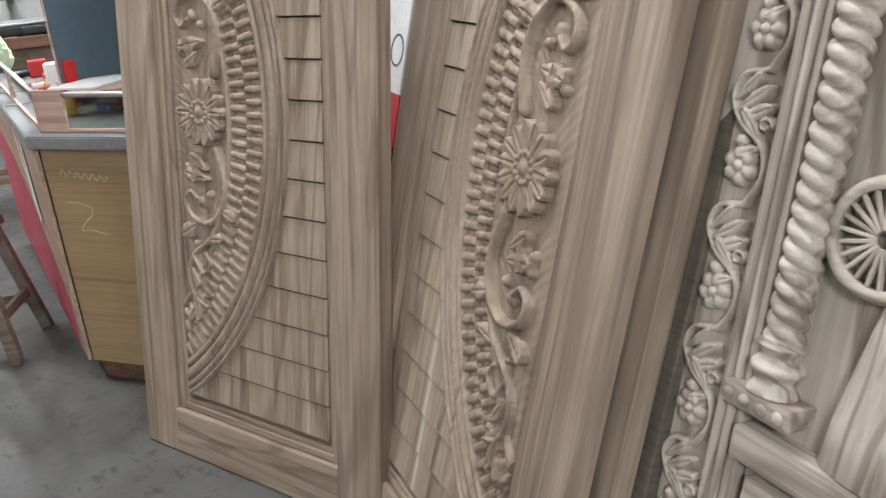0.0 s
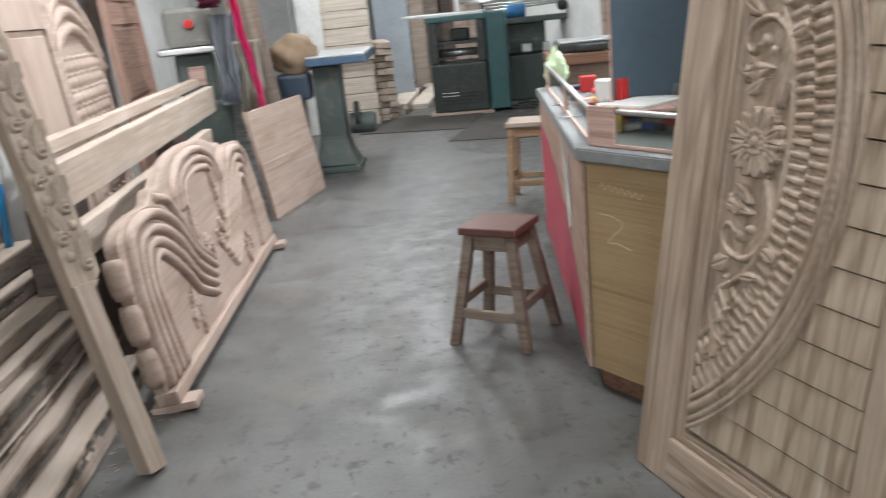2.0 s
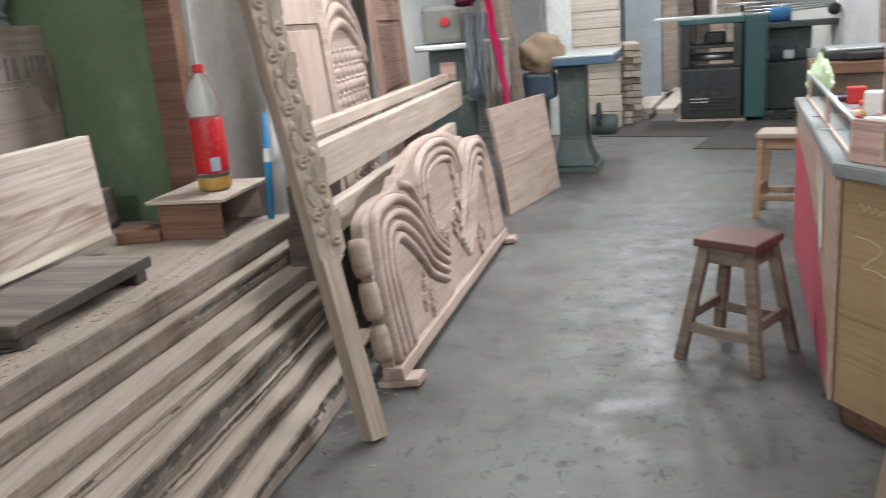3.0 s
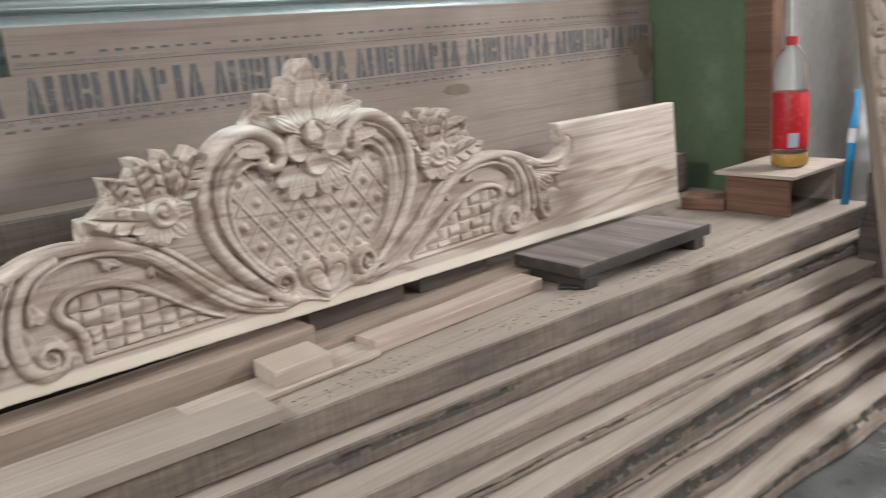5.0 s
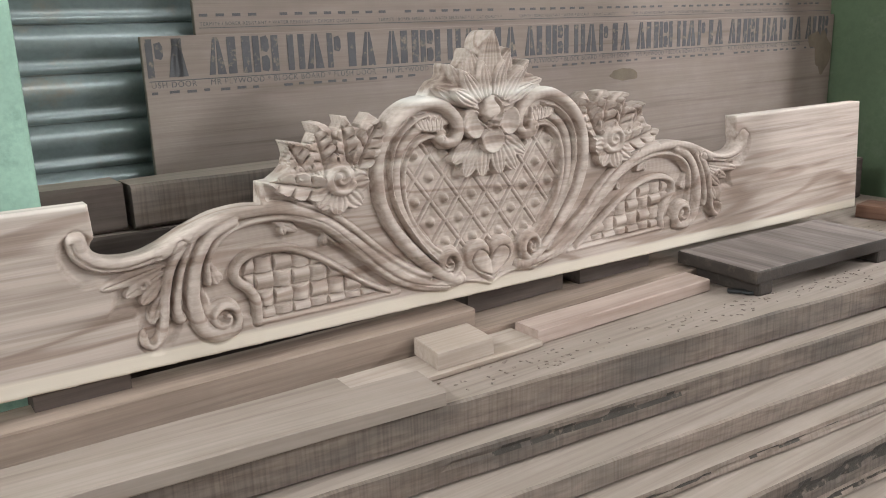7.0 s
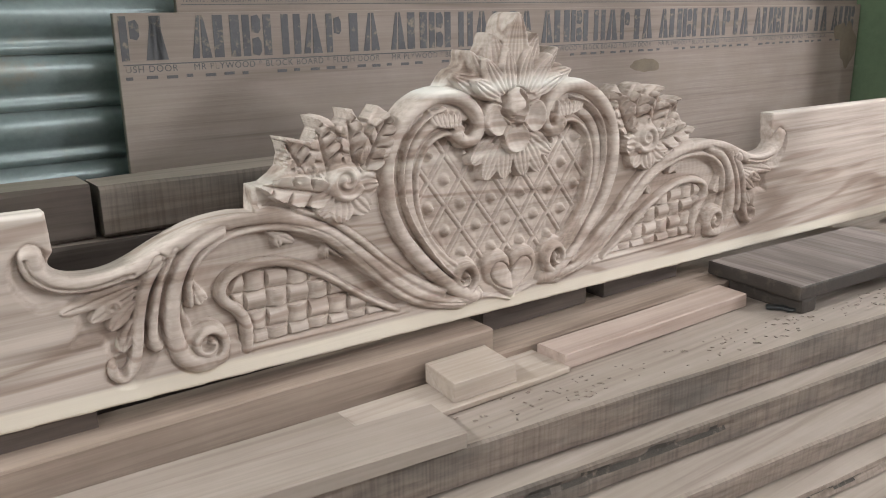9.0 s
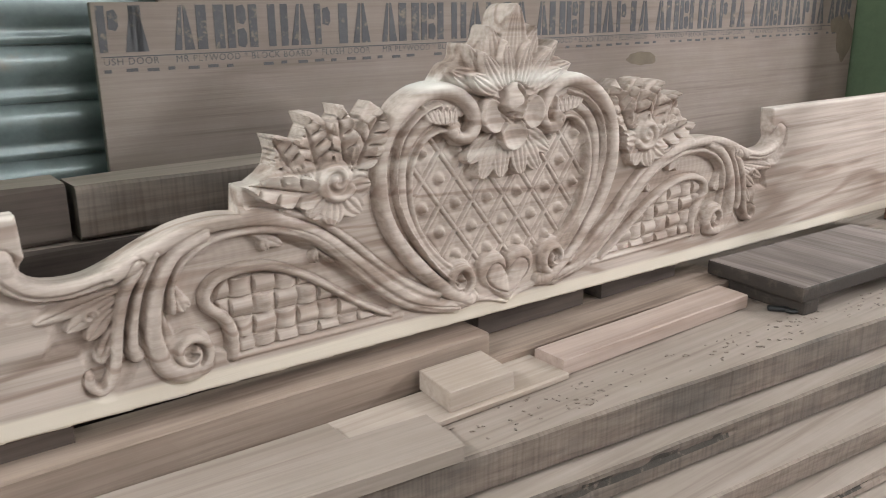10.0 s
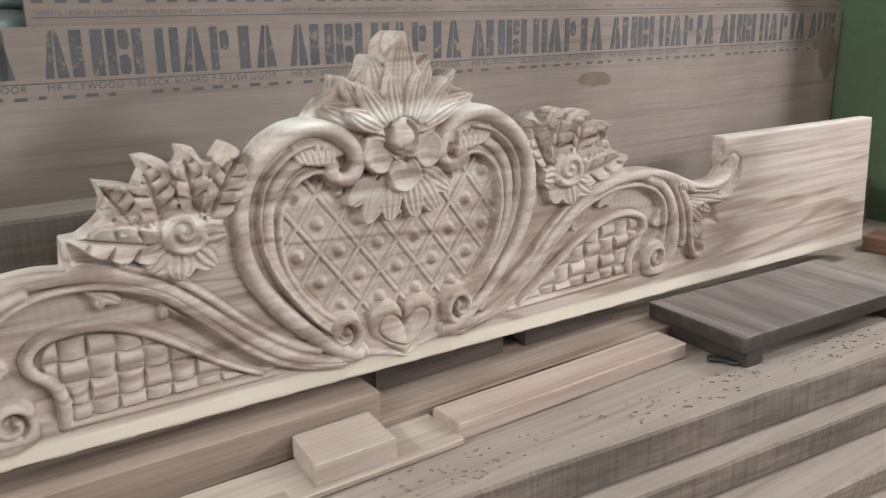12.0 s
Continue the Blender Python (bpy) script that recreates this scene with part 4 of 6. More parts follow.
# heavy beams behind the crest
BEAM_X = -1.765
for k, (y0, y1, z, h, fx, mat, label) in enumerate((
        (-1.2, 0.366, 0.822, 0.092, BEAM_X, OLD_WOOD, "dark weathered beam lying behind the crest"),
        (0.378, 1.45, 0.822, 0.086, BEAM_X + 0.01, RAW_GREY, "grey-brown beam with a rough sawn end"),
        (-1.2, 1.50, 0.66, 0.158, BEAM_X + 0.012, OLD_WOOD, "dark heavy beam lying on the stack"),
        (-1.2, 3.05, 0.5045, 0.154, BEAM_X + 0.006, OLD_WOOD, "lowest dark beam behind the crest"))):
    solo("timber_beam", dusty_top(plank_bm(y1 - y0, 0.10, h, 0.006, 0.0, 40 + k, 0.006)), (mat, DUSTY), ALONG(fx, y0, z), label, "beam", "beams behind the crest")

# ---- plywood sheets with printed bands ----
INK = paint("faded_blue_grey_ink", (0.105, 0.10, 0.105), 0.8, (0.27, 0.21, 0.16), 0.95, 19.0)


def words(parent, text, x, z, size, y=-0.0105):
    cu = bpy.data.curves.new("printing", "FONT")
    cu.body, cu.size, cu.space_character = text, size, 1.15
    tmp = bpy.data.objects.new("printing", cu)
    me = bpy.data.meshes.new_from_object(tmp)
    bpy.data.objects.remove(tmp)
    me.materials.append(INK)
    ob = new("printed_line", me)
    ob.parent = parent
    ob.matrix_local = pose(x, y, z, 90, 0, 0)
    return tagged(ob, "faded dark printed words")


def bars(parent, name, rects, y=-0.0105):
    first = None
    for x, z, w, h in rects:
        if first is None:
            first = part(name, box_bm(1, 1, 1, (0.5, 0, 0), 0), INK, parent)
        ob = first if x == rects[0][0] and z == rects[0][1] else new(name, first.data)
        ob.parent = parent
        ob.matrix_local = Matrix.Translation((x, y, z)) @ Matrix.Diagonal((w, 0.001, h, 1))
        tagged(ob, "faded printed bar")


PLY_X = -2.038
front_ply = thing("plywood_sheet", ALONG(PLY_X, 0.507, 0.50), "brown plywood sheet with a stencilled band, leaning behind", "plywood")
part("sheet", box_bm(2.725, 0.016, 0.684, (1.3625, 0, 0), 0.002), PLY, front_ply)


def stencil_bm(kind, w, h):
    """A bold stencil mark that is no letter: a bar, two bars, a split wedge, or a bar with blocks."""
    bm = bmesh.new()

    def slab(pts):
        lo = [bm.verts.new((x * w, 0.0, z * h)) for x, z in pts]
        hi = [bm.verts.new((x * w, -0.0008, z * h)) for x, z in pts]
        bm.faces.new(hi)
        for k in range(len(pts)):
            j = (k + 1) % len(pts)
            bm.faces.new((lo[k], lo[j], hi[j], hi[k]))

    if kind == "stem":
        slab([(0.0, 0.0), (1.0, 0.0), (1.0, 1.0), (0.0, 1.0)])
    elif kind == "pair":
        for x in (0.0, 0.62):
            slab([(x, 0.0), (x + 0.36, 0.0), (x + 0.36, 1.0), (x, 1.0)])
    elif kind == "wedge":
        slab([(0.0, 0.0), (0.36, 0.0), (0.48, 1.0), (0.34, 1.0)])
        slab([(0.50, 0.0), (1.0, 0.0), (0.66, 1.0), (0.54, 1.0)])
    else:
        slab([(0.0, 0.0), (0.40, 0.0), (0.40, 1.0), (0.0, 1.0)])
        for z in ((0.0, 0.54) if kind == "bowls" else (0.46,)):
            slab([(0.52, z + 0.04), (0.86, z), (1.0, z + 0.10), (1.0, z + 0.34), (0.86, z + 0.46), (0.52, z + 0.42)])
    bmesh.ops.recalc_face_normals(bm, faces=bm.faces)
    return bm


MARKS = (("wedge", 0.000, 0.041), ("pair", 0.047, 0.058), ("bowls", 0.110, 0.041), ("stem", 0.157, 0.018), ("pair", 0.199, 0.046), ("wedge", 0.250, 0.046), ("bowl", 0.307, 0.038), ("stem", 0.366, 0.022), ("wedge", 0.402, 0.044))
WORD = 0.477
shapes = {}
for k in range(-1, 6):
    for kind, x, w in MARKS:
        at = 0.148 + WORD * k + x + (0.030 if k < 0 and x < 0.37 else 0.0) - (0.325 - 0.307) * (k < 0 and x > 0.40)
        if at < 0.008 or at + w > 2.70:
            continue
        if (kind, w) not in shapes:
            shapes[kind, w] = ob = part("printed_mark", stencil_bm(kind, w, 0.084), INK, front_ply)
        else:
            ob = new("printed_mark", shapes[kind, w].data)
            ob.parent = front_ply
        ob.matrix_local = Matrix.Translation((at, -0.0082, 0.594))
bars(front_ply, "printed_rule", [(0.01, 0.585, 2.66, 0.0022)], -0.0084)
bars(front_ply, "printed_dash", [(0.012 + 0.040 * k, 0.557 + 0.001 * (k % 2), 0.013 + 0.009 * (k % 3 > 0), 0.0062) for k in range(66) if k % 11 != 7], -0.0084)
for k in range(6):
    words(front_ply, ("USH DOOR" if k == 0 else "MR PLYWOOD * BLOCK BOARD * FLUSH DOOR"), 0.012 if k == 0 else 0.148 + WORD * (k - 1), 0.5715, 0.0182, -0.0086)
stain_mat = paint("dark_water_stain", (0.19, 0.145, 0.105), 0.8, None, 0, 20)
for cx, cz, rx, rz in ((1.522, 0.517, 0.062, 0.022), (2.66, 0.535, 0.055, 0.075), (2.60, 0.585, 0.05, 0.03)):
    bm = bmesh.new()
    ring = []
    for k in range(40):
        a = 2 * math.pi * k / 40
        f = 1 + 0.35 * noise.noise((math.cos(a) * 1.6 + cx * 9, math.sin(a) * 1.6, cz))
        ring.append(bm.verts.new((cx + rx * f * math.cos(a), -0.0092 - 0.0004 * (cz > 0.55), cz + rz * f * math.sin(a))))
    bm.faces.new(ring)
    part("water_stain", bm, stain_mat, front_ply, "dark water stain soaked into the ply")
rear_ply = thing("plywood_sheet", ALONG(PLY_X - 0.024, 0.640, 0.50), "second brown plywood sheet standing behind the first", "plywood")
part("sheet", box_bm(2.62, 0.016, 0.792, (1.31, 0, 0), 0.002), PLY, rear_ply)
bars(rear_ply, "printed_dash", [(0.012 + 0.040 * k, 0.724, 0.020, 0.0065) for k in range(63) if k % 9 != 4], -0.0084)
bars(rear_ply, "printed_rule", [(0.01, 0.698, 2.58, 0.0018)], -0.0084)
for k in range(5):
    words(rear_ply, "TERMITE / BORER RESISTANT * WATER RESISTANT * EXPORT QUALITY *", 0.012 + WORD * k, 0.704, 0.0112, -0.0086)

# ---- rolling shutter ----
shutter = tagged(new("rolling_shutter"), "grey-green corrugated steel rolling shutter, closed and dusty", "shutter", "", "structure")
shutter.matrix_world = ALONG(-2.15, 0.15, 0.035)
PITCH = 0.1075
prof = [(0.0, 0.0), (-0.006, 0.006), (-0.006, 0.016), (0.004, 0.022), (0.0, 0.034), (-0.012, 0.052), (-0.018, 0.070), (-0.012, 0.088), (0.0, 0.102), (0.006, 0.1045), (0.006, PITCH - 0.001)]
bm = bmesh.new()
nx = 12
grid = []
for off in (0.0, 0.0015):
    grid.append([[bm.verts.new((3.02 * i / nx, y + off, z)) for y, z in prof] for i in range(nx + 1)])
for g in grid:
    for a, b in zip(g, g[1:]):
        for k in range(len(prof) - 1):
            bm.faces.new((a[k], b[k], b[k + 1], a[k + 1]))
bmesh.ops.recalc_face_normals(bm, faces=bm.faces)
first = link_mesh("slat", bm, SHUTTER, shutter, smooth=True)
for k in range(1, 28):
    ob = new("slat", first.data)
    ob.parent = shutter
    ob.matrix_local = Matrix.Translation((0, 0, PITCH * k))

# ---- box with the bottle ----
crate = thing("open_box", pose(-1.318, 2.945, TOP, 0, 0, -3), "small open box of rough boards carrying a bottle", "box")
part("top_board", box_bm(0.30, 0.40, 0.012, (0, 0, 0.135), 0.002), RAW_PALE, crate)
part("side_board", box_bm(0.24, 0.014, 0.134, (0, -0.165, 0), 0.002), POST_WOOD, crate, "dark brown side board")
part("side_board", box_bm(0.24, 0.014, 0.134, (0, 0.165, 0), 0.002), RAW_PALE, crate)
part("back_board", box_bm(0.014, 0.315, 0.134, (-0.115, 0, 0), 0.002), RAW, crate)
CLEAR = glassy("clear_plastic", (0.93, 0.94, 0.93), 0.06, 1.12)
CLEAR.node_tree.nodes["Principled BSDF"].inputs["Transmission Weight"].default_value = 0.93
bottle = thing("plastic_bottle", pose(-1.285, 2.93, TOP + 0.148), "clear plastic bottle with a red label and red cap", "bottle")
r = 0.059
shell = part("shell", lathe(((0, 0.002), (r * 0.8, 0), (r, 0.012), (r, 0.05), (r * 0.97, 0.06), (r, 0.075), (r, 0.27), (r * 0.96, 0.278), (r * 1.01, 0.295), (r * 1.0, 0.325), (r * 0.92, 0.358), (r * 0.74, 0.388), (r * 0.48, 0.408), (r * 0.33, 0.417), (r * 0.31, 0.43)), 32), CLEAR, bottle, smooth=True)
LABEL_RED = paint("red_bottle_label", (0.46, 0.008, 0.018), 0.35, (0.60, 0.10, 0.06), 0.7, 26.0)
part("label", lathe(((r + 0.001, 0.068), (r + 0.0015, 0.07), (r + 0.0015, 0.262), (r + 0.001, 0.264)), 32), LABEL_RED, bottle, "red printed label", True)
part("base_band", lathe(((r * 0.86, 0.004), (r + 0.0012, 0.014), (r + 0.0012, 0.048), (r * 0.98, 0.052)), 32), paint("yellow_brown_print", (0.42, 0.24, 0.05), 0.4, (0.25, 0.05, 0.02), 0.6, 18.0), bottle, "yellow-brown band", True)
part("emblem", box_bm(0.034, 0.003, 0.05, (0, 0, 0), 0.001, m=pose(0.035, -0.0490, 0.075, 0, 0, 36)), paint("pale_blue_print", (0.35, 0.42, 0.5), 0.4), bottle, "pale blue printed shape")
part("cap", lathe(((0.0, 0.452), (0.0195, 0.452), (0.021, 0.449), (0.021, 0.425), (0.019, 0.422)), 24), paint("red_cap", (0.42, 0.015, 0.02), 0.4), bottle, "red screw cap")
tube = thing("blue_tube", pose(-1.135, 3.055, TOP, -2, 3, 0), "bright blue plastic tube standing beside the box", "tube")
part("tube_body", lathe(((0, 0), (0.013, 0), (0.0135, 0.30), (0.009, 0.32), (0.008, 0.40), (0.0, 0.405)), 18), paint("bright_blue_plastic", (0.02, 0.26, 0.55), 0.35), tube, smooth=True)
part("paper_band", lathe(((0.0138, 0.22), (0.0139, 0.221), (0.0139, 0.27), (0.0138, 0.271)), 18), paint("white_paper", (0.7, 0.72, 0.72), 0.7), tube, "white paper band")


# ---- carved doors leaning on the right ----
WHITE_BOARD = paint("white_sign_paint", (0.62, 0.62, 0.62), 0.5)
SIGN_RED = paint("red_sign_paint", (0.42, 0.02, 0.04), 0.5)
def door_pose(base, turn, lean):
    """Local x along the door's foot, y into its depth, z up the door."""
    return Matrix.Translation((*base, 0)) @ pose(0, 0, 0, 0, 0, turn) @ pose(0, 0, 0, -lean, 0, 0)


ARC_C, ARC_H = -0.361, 0.85


def arc_at(h, radius):
    return ARC_C + math.sqrt(max(0.0, radius ** 2 - (h - ARC_H) ** 2))


def carved_field(flip):
    """The carved half of the door's panel: vine with a daisy, a woven chain and the ribs of the bow."""
    R = Relief(0.118, 0.490, 0.150, 1.560, 0.0022)
    rad = np.hypot(R.U - ARC_C, R.V - ARC_H)
    R.H += -0.004
    ang = np.arctan2(R.V - ARC_H, R.U - ARC_C) * 0.735
    # woven chain: two rows of straps, lapped like basket work
    a, b = (rad - 0.674) / 0.048, ang / 0.0265
    odd = np.floor(a) % 2
    fb = b + 0.5 * odd
    run, across = fb - np.floor(fb) - 0.5, a - np.floor(a) - 0.5
    strap = 0.012 * (1 - (np.abs(run) / 0.36) ** 4) * (0.72 + 0.28 * np.cos(across * 2.6))
    link = 0.005 * np.cos(np.clip(across / 0.30, -1, 1) * 1.5)
    R.H = np.where((rad > 0.674) & (rad < 0.770), -0.005 + np.where(np.abs(run) < 0.36, np.maximum(strap, 0), np.maximum(link, 0)), R.H)
    for r0, w, h in ((0.664, 0.007, 0.010), (0.778, 0.008, 0.013), (0.800, 0.013, 0.015), (0.822, 0.009, 0.013), (0.838, 0.007, 0.015)):
        q = np.abs(rad - r0) / w
        R.H = np.where(q < 1, np.maximum(R.H, -0.004 + h * np.sqrt(np.clip(1 - q ** 2, 0, 1))), R.H)
    # daisy
    R.flower(0.222, 0.849, 0.074, 14, 0.014, 0.0, beads=12)
    # vines above and below
    for s in (1, -1):
        def at(x, d):
            return (x, ARC_H + s * d)
        R.ridge(smooth_line([at(0.265, 0.08), at(0.285, 0.15), at(0.275, 0.21), at(0.225, 0.25), at(0.17, 0.235), at(0.155, 0.20), at(0.175, 0.18), at(0.195, 0.195)]), 0.010, 0.006, 0.013)
        R.ridge(smooth_line([at(0.275, 0.21), at(0.235, 0.28), at(0.17, 0.33), at(0.150, 0.38), at(0.165, 0.43), at(0.205, 0.45)]), 0.008, 0.005, 0.011)
        R.ridge(smooth_line([at(0.17, 0.33), at(0.20, 0.37), at(0.225, 0.345), at(0.21, 0.32)]), 0.007, 0.005, 0.012)
        for x, d, an, l, w in ((0.20, 0.10, 100, 0.06, 0.016), (0.235, 0.15, 190, 0.075, 0.018), (0.23, 0.13, 215, 0.06, 0.015), (0.19, 0.255, 150, 0.06, 0.020), (0.27, 0.215, 20, 0.05, 0.016), (0.215, 0.29, -10, 0.06, 0.013), (0.16, 0.36, 60, 0.05, 0.012), (0.165, 0.42, 80, 0.07, 0.014), (0.17, 0.45, 120, 0.05, 0.012)):
            R.petal(x, ARC_H + s * d, an if s > 0 else -an, l, w, 0.011, 0.0, 1, curl=0.004)
        for x, d, r in ((0.205, 0.205, 0.014), (0.165, 0.125, 0.010), (0.165, 0.15, 0.009), (0.23, 0.185, 0.010), (0.185, 0.395, 0.010), (0.20, 0.425, 0.009), (0.15, 0.465, 0.011), (0.18, 0.30, 0.008)):
            R.dome(x, ARC_H + s * d, r, 0.012, -0.002)
    R.H += 0.0004 * np.sin(R.V * 300 + 9 * np.sin(R.U * 40))
    pts = [(0.121, 0.155)]
    for k in range(41):
        h = 0.162 + (1.538 - 0.162) * k / 40
        pts.append((max(0.122, arc_at(h, 0.845)), h))
    pts.append((0.121, 1.545))
    poly = np.array(pts)
    if flip:
        R.U = -R.U[:, ::-1]
        R.u = -R.u[::-1]
        R.H = R.H[:, ::-1].copy()
        poly[:, 0] *= -1
    return R, poly


def slat_bm(h0, h1, sgn, flip):
    """One lapped slat from the bow to the panel's edge; its lower edge stands proud."""
    right = 0.574
    x0, x1 = arc_at(h0, 0.835) if 0.17 < h0 < 1.53 else 0.124, arc_at(h1, 0.835) if 0.17 < h1 < 1.53 else 0.124
    x0, x1 = max(0.124, x0), max(0.124, x1)
    k = -1 if flip else 1
    bm = bmesh.new()
    v = [bm.verts.new((k * x, y, z)) for x, y, z in (
        (x0, -0.0045, h0 + 0.003), (right, -0.0045, h0 + 0.003), (right, -0.001, h1), (x1, -0.001, h1),
        (x0, 0.010, h0 + 0.003), (right, 0.010, h0 + 0.003), (right, 0.010, h1), (x1, 0.010, h1))]
    for f in ((0, 1, 2, 3), (7, 6, 5, 4), (0, 4, 5, 1), (1, 5, 6, 2), (2, 6, 7, 3), (3, 7, 4, 0)):
        bm.faces.new([v[i] for i in f])
    bmesh.ops.recalc_face_normals(bm, faces=bm.faces)
    bmesh.ops.bevel(bm, geom=[e for e in bm.edges if abs(e.verts[0].co.z - e.verts[1].co.z) < 1e-4], offset=0.0012, segments=1, affect="EDGES")
    return bm


def upright(name, sx, sy, sz, at, mat, parent, bevel=0.003):
    """A post whose grain runs up: built along x, then stood on end."""
    bm = box_bm(sz, sy, sx, (0, 0, -sx / 2), bevel)
    ob = part(name, bm, mat, parent)
    ob.matrix_local = Matrix.Translation((at[0], at[1], at[2] + sz / 2)) @ pose(0, 0, 0, 0, -90, 0)
    return ob


def carved_door(m, label, flip):
    k = -1 if flip else 1
    d = thing("carved_door", m, label, "door", "carved doors")
    TH = 0.042
    H = 2.06
    for x0, x1 in ((-0.040, 0.076), (0.606, 0.724)):
        upright("stile", x1 - x0, TH, H, (k * (x0 + x1) / 2, 0.004, 0.0), DOOR_TEAK, d)
    for z0, z1 in ((0.0, 0.116), (1.90, H)):
        part("rail", box_bm(0.529, TH, z1 - z0, (k * 0.341, 0.004, z0), 0.003), DOOR_TEAK, d)
    # stepped moulding round the panel
    for x, w, y in ((0.086, 0.020, 0.006), (0.106, 0.019, 0.011), (0.596, 0.019, 0.006), (0.581, 0.012, 0.011)):
        upright("moulding", w, 0.024, 1.782, (k * x, y, 0.117), DOOR_TEAK, d, 0.004)
    for z, hh, y in ((0.117, 0.018, 0.006), (0.135, 0.014, 0.011), (1.882, 0.018, 0.006)):
        part("moulding", box_bm(0.47 if y > 0.01 else 0.49, 0.024, hh, (k * 0.344, y, z), 0.004), DOOR_TEAK, d)
    part("panel_back", box_bm(0.50, 0.008, 1.78, (k * 0.345, 0.0165, 0.118), 0.001), DOOR_TEAK, d)
    R, poly = carved_field(flip)
    field = R.mesh("carved_field", DOOR_TEAK_UP, 0.012, poly, d, "carved daisy, vines and woven chain", back=False)
    z = 0.1605
    while z < 1.875:
        top = min(z + 0.0805, 1.88)
        ob = part("slat", slat_bm(z, top, 1, flip), SLAT_UP, d)
        z += 0.0805
    return d


def turned_copy(source, name):
    """The same wood with its grain along z."""
    mat = source.copy()
    mat.name = name
    for n in mat.node_tree.nodes:
        if n.bl_idname == "ShaderNodeMapping":
            s = n.inputs["Scale"].default_value
            n.inputs["Scale"].default_value = (s[2], s[1], s[0])
    return mat


DOOR_TEAK_UP = turned_copy(DOOR_TEAK, "planed_teak_upright")
SLAT_UP = turned_copy(SLAT_TEAK, "striped_teak_upright")
for n in SLAT_UP.node_tree.nodes:  # the slats are cut from one board: its stripes run on from slat to slat
    if n.bl_idname == "ShaderNodeVectorMath" and n.operation == "MULTIPLY":
        n.inputs[1].default_value = (0, 0, 0)
PALE_UP = turned_copy(PALE_TEAK, "pale_striped_teak_upright")

carved_door(door_pose((0.704, 1.8645), -76.86, 9), "brown teak door carved with a daisy, chain and lapped slats", False)
BACK = door_pose((0.699, 0.654), -108, 14.5)
carved_door(BACK, "brown teak door with mirrored carving, leaning back further", True)


# unfinished doors stacked behind the second door; the third is added to darken the gap
def plain_door(shift, depth, w, mat, label):
    d = thing("unfinished_door", BACK @ Matrix.Translation((shift, depth, 0)), label, "door", "doors stacked behind")
    for xx in (-0.055, -w + 0.055):
        upright("stile", 0.11, 0.036, 2.04, (xx, 0, 0.004), mat, d)
    for z in (0.004, 0.95, 1.92):
        part("rail", box_bm(w - 0.221, 0.034, 0.12, (-w / 2, 0, z), 0.003), mat, d)
    part("panel", box_bm(w - 0.221, 0.012, 1.79, (-w / 2, 0.005, 0.128), 0.001), mat, d)
    return d


plain_door(0.072, 0.052, 0.74, DOOR_TEAK, "brown unfinished door stacked behind the carved one")
plain_door(0.088, 0.094, 0.74, RAW_GREY, "grey-brown rough door with a knot stacked behind")
# near-black filler: its colour stands in for the deep shade between the doors
plain_door(0.30, 0.30, 1.78, wood("gap_shade_wood", (0.030, 0.026, 0.024), (0.012, 0.011, 0.010), 0.5, None, 0, 0.8, 16), "added near-black door whose colour gives the gap its shade")
sign = thing("sign_board", BACK @ Matrix.Translation((-1.44, 0.262, 0.0)), "white and red sign on a dark stake behind the doors", "sign")
part("upper_field", box_bm(0.12, 0.012, 0.55, (0, 0, 0.829), 0.001), WHITE_BOARD, sign, "white upper field")
part("lower_field", box_bm(0.12, 0.012, 0.15, (0, 0, 0.678), 0.001), SIGN_RED, sign, "red lower field")
part("stake", box_bm(0.06, 0.012, 0.677, (0, 0, 0), 0.001), OLD_WOOD, sign, "dark wooden stake")
ring_bm = lathe(((0.040, -0.001), (0.047, -0.001), (0.047, 0.0005), (0.040, 0.0005), (0.040, -0.001)), 40, pose(0.0, -0.0068, 0.95, 90, 0, 0))
part("printed_ring", ring_bm, INK, sign, "dark printed ring")


def vine_strip():
    R = Relief(0.0, 0.108, 0.10, 1.75, 0.0018)
    R.H -= 0.003
    step = 0.158
    for k in range(11):
        z = 0.004 + 0.062 + step * k - 0.10
        R.ridge(smooth_line([(0.072, z), (0.090, z + 0.035), (0.082, z + 0.07), (0.045, z + 0.094), (0.027, z + 0.123), (0.038, z + 0.149), (0.072, z + step)]), 0.0045, 0.0045, 0.008)
        for j in range(6):
            a = 60 * j + 20 * k
            R.dome(0.055 + 0.015 * math.cos(radians(a)), z + 0.044 + 0.015 * math.sin(radians(a)), 0.0105, 0.010)
        R.dome(0.055, z + 0.044, 0.008, 0.013)
        for x, d, a, l, w in ((0.038, 0.094, 25, 0.056, 0.010), (0.034, 0.106, 35, 0.058, 0.009), (0.030, 0.118, 45, 0.050, 0.008), (0.078, 0.078, 135, 0.045, 0.009), (0.082, 0.070, 205, 0.034, 0.008)):
            R.petal(x, z + d, a, l, w, 0.009, -0.001, 1, curl=0.003)
        R.dome(0.050, z + 0.073, 0.009, 0.010)
        R.ridge(scroll_line(0.083, z + 0.095, 0.010, 0.003, 0, 360, 16), 0.004, 0.003, 0.009)
    return R


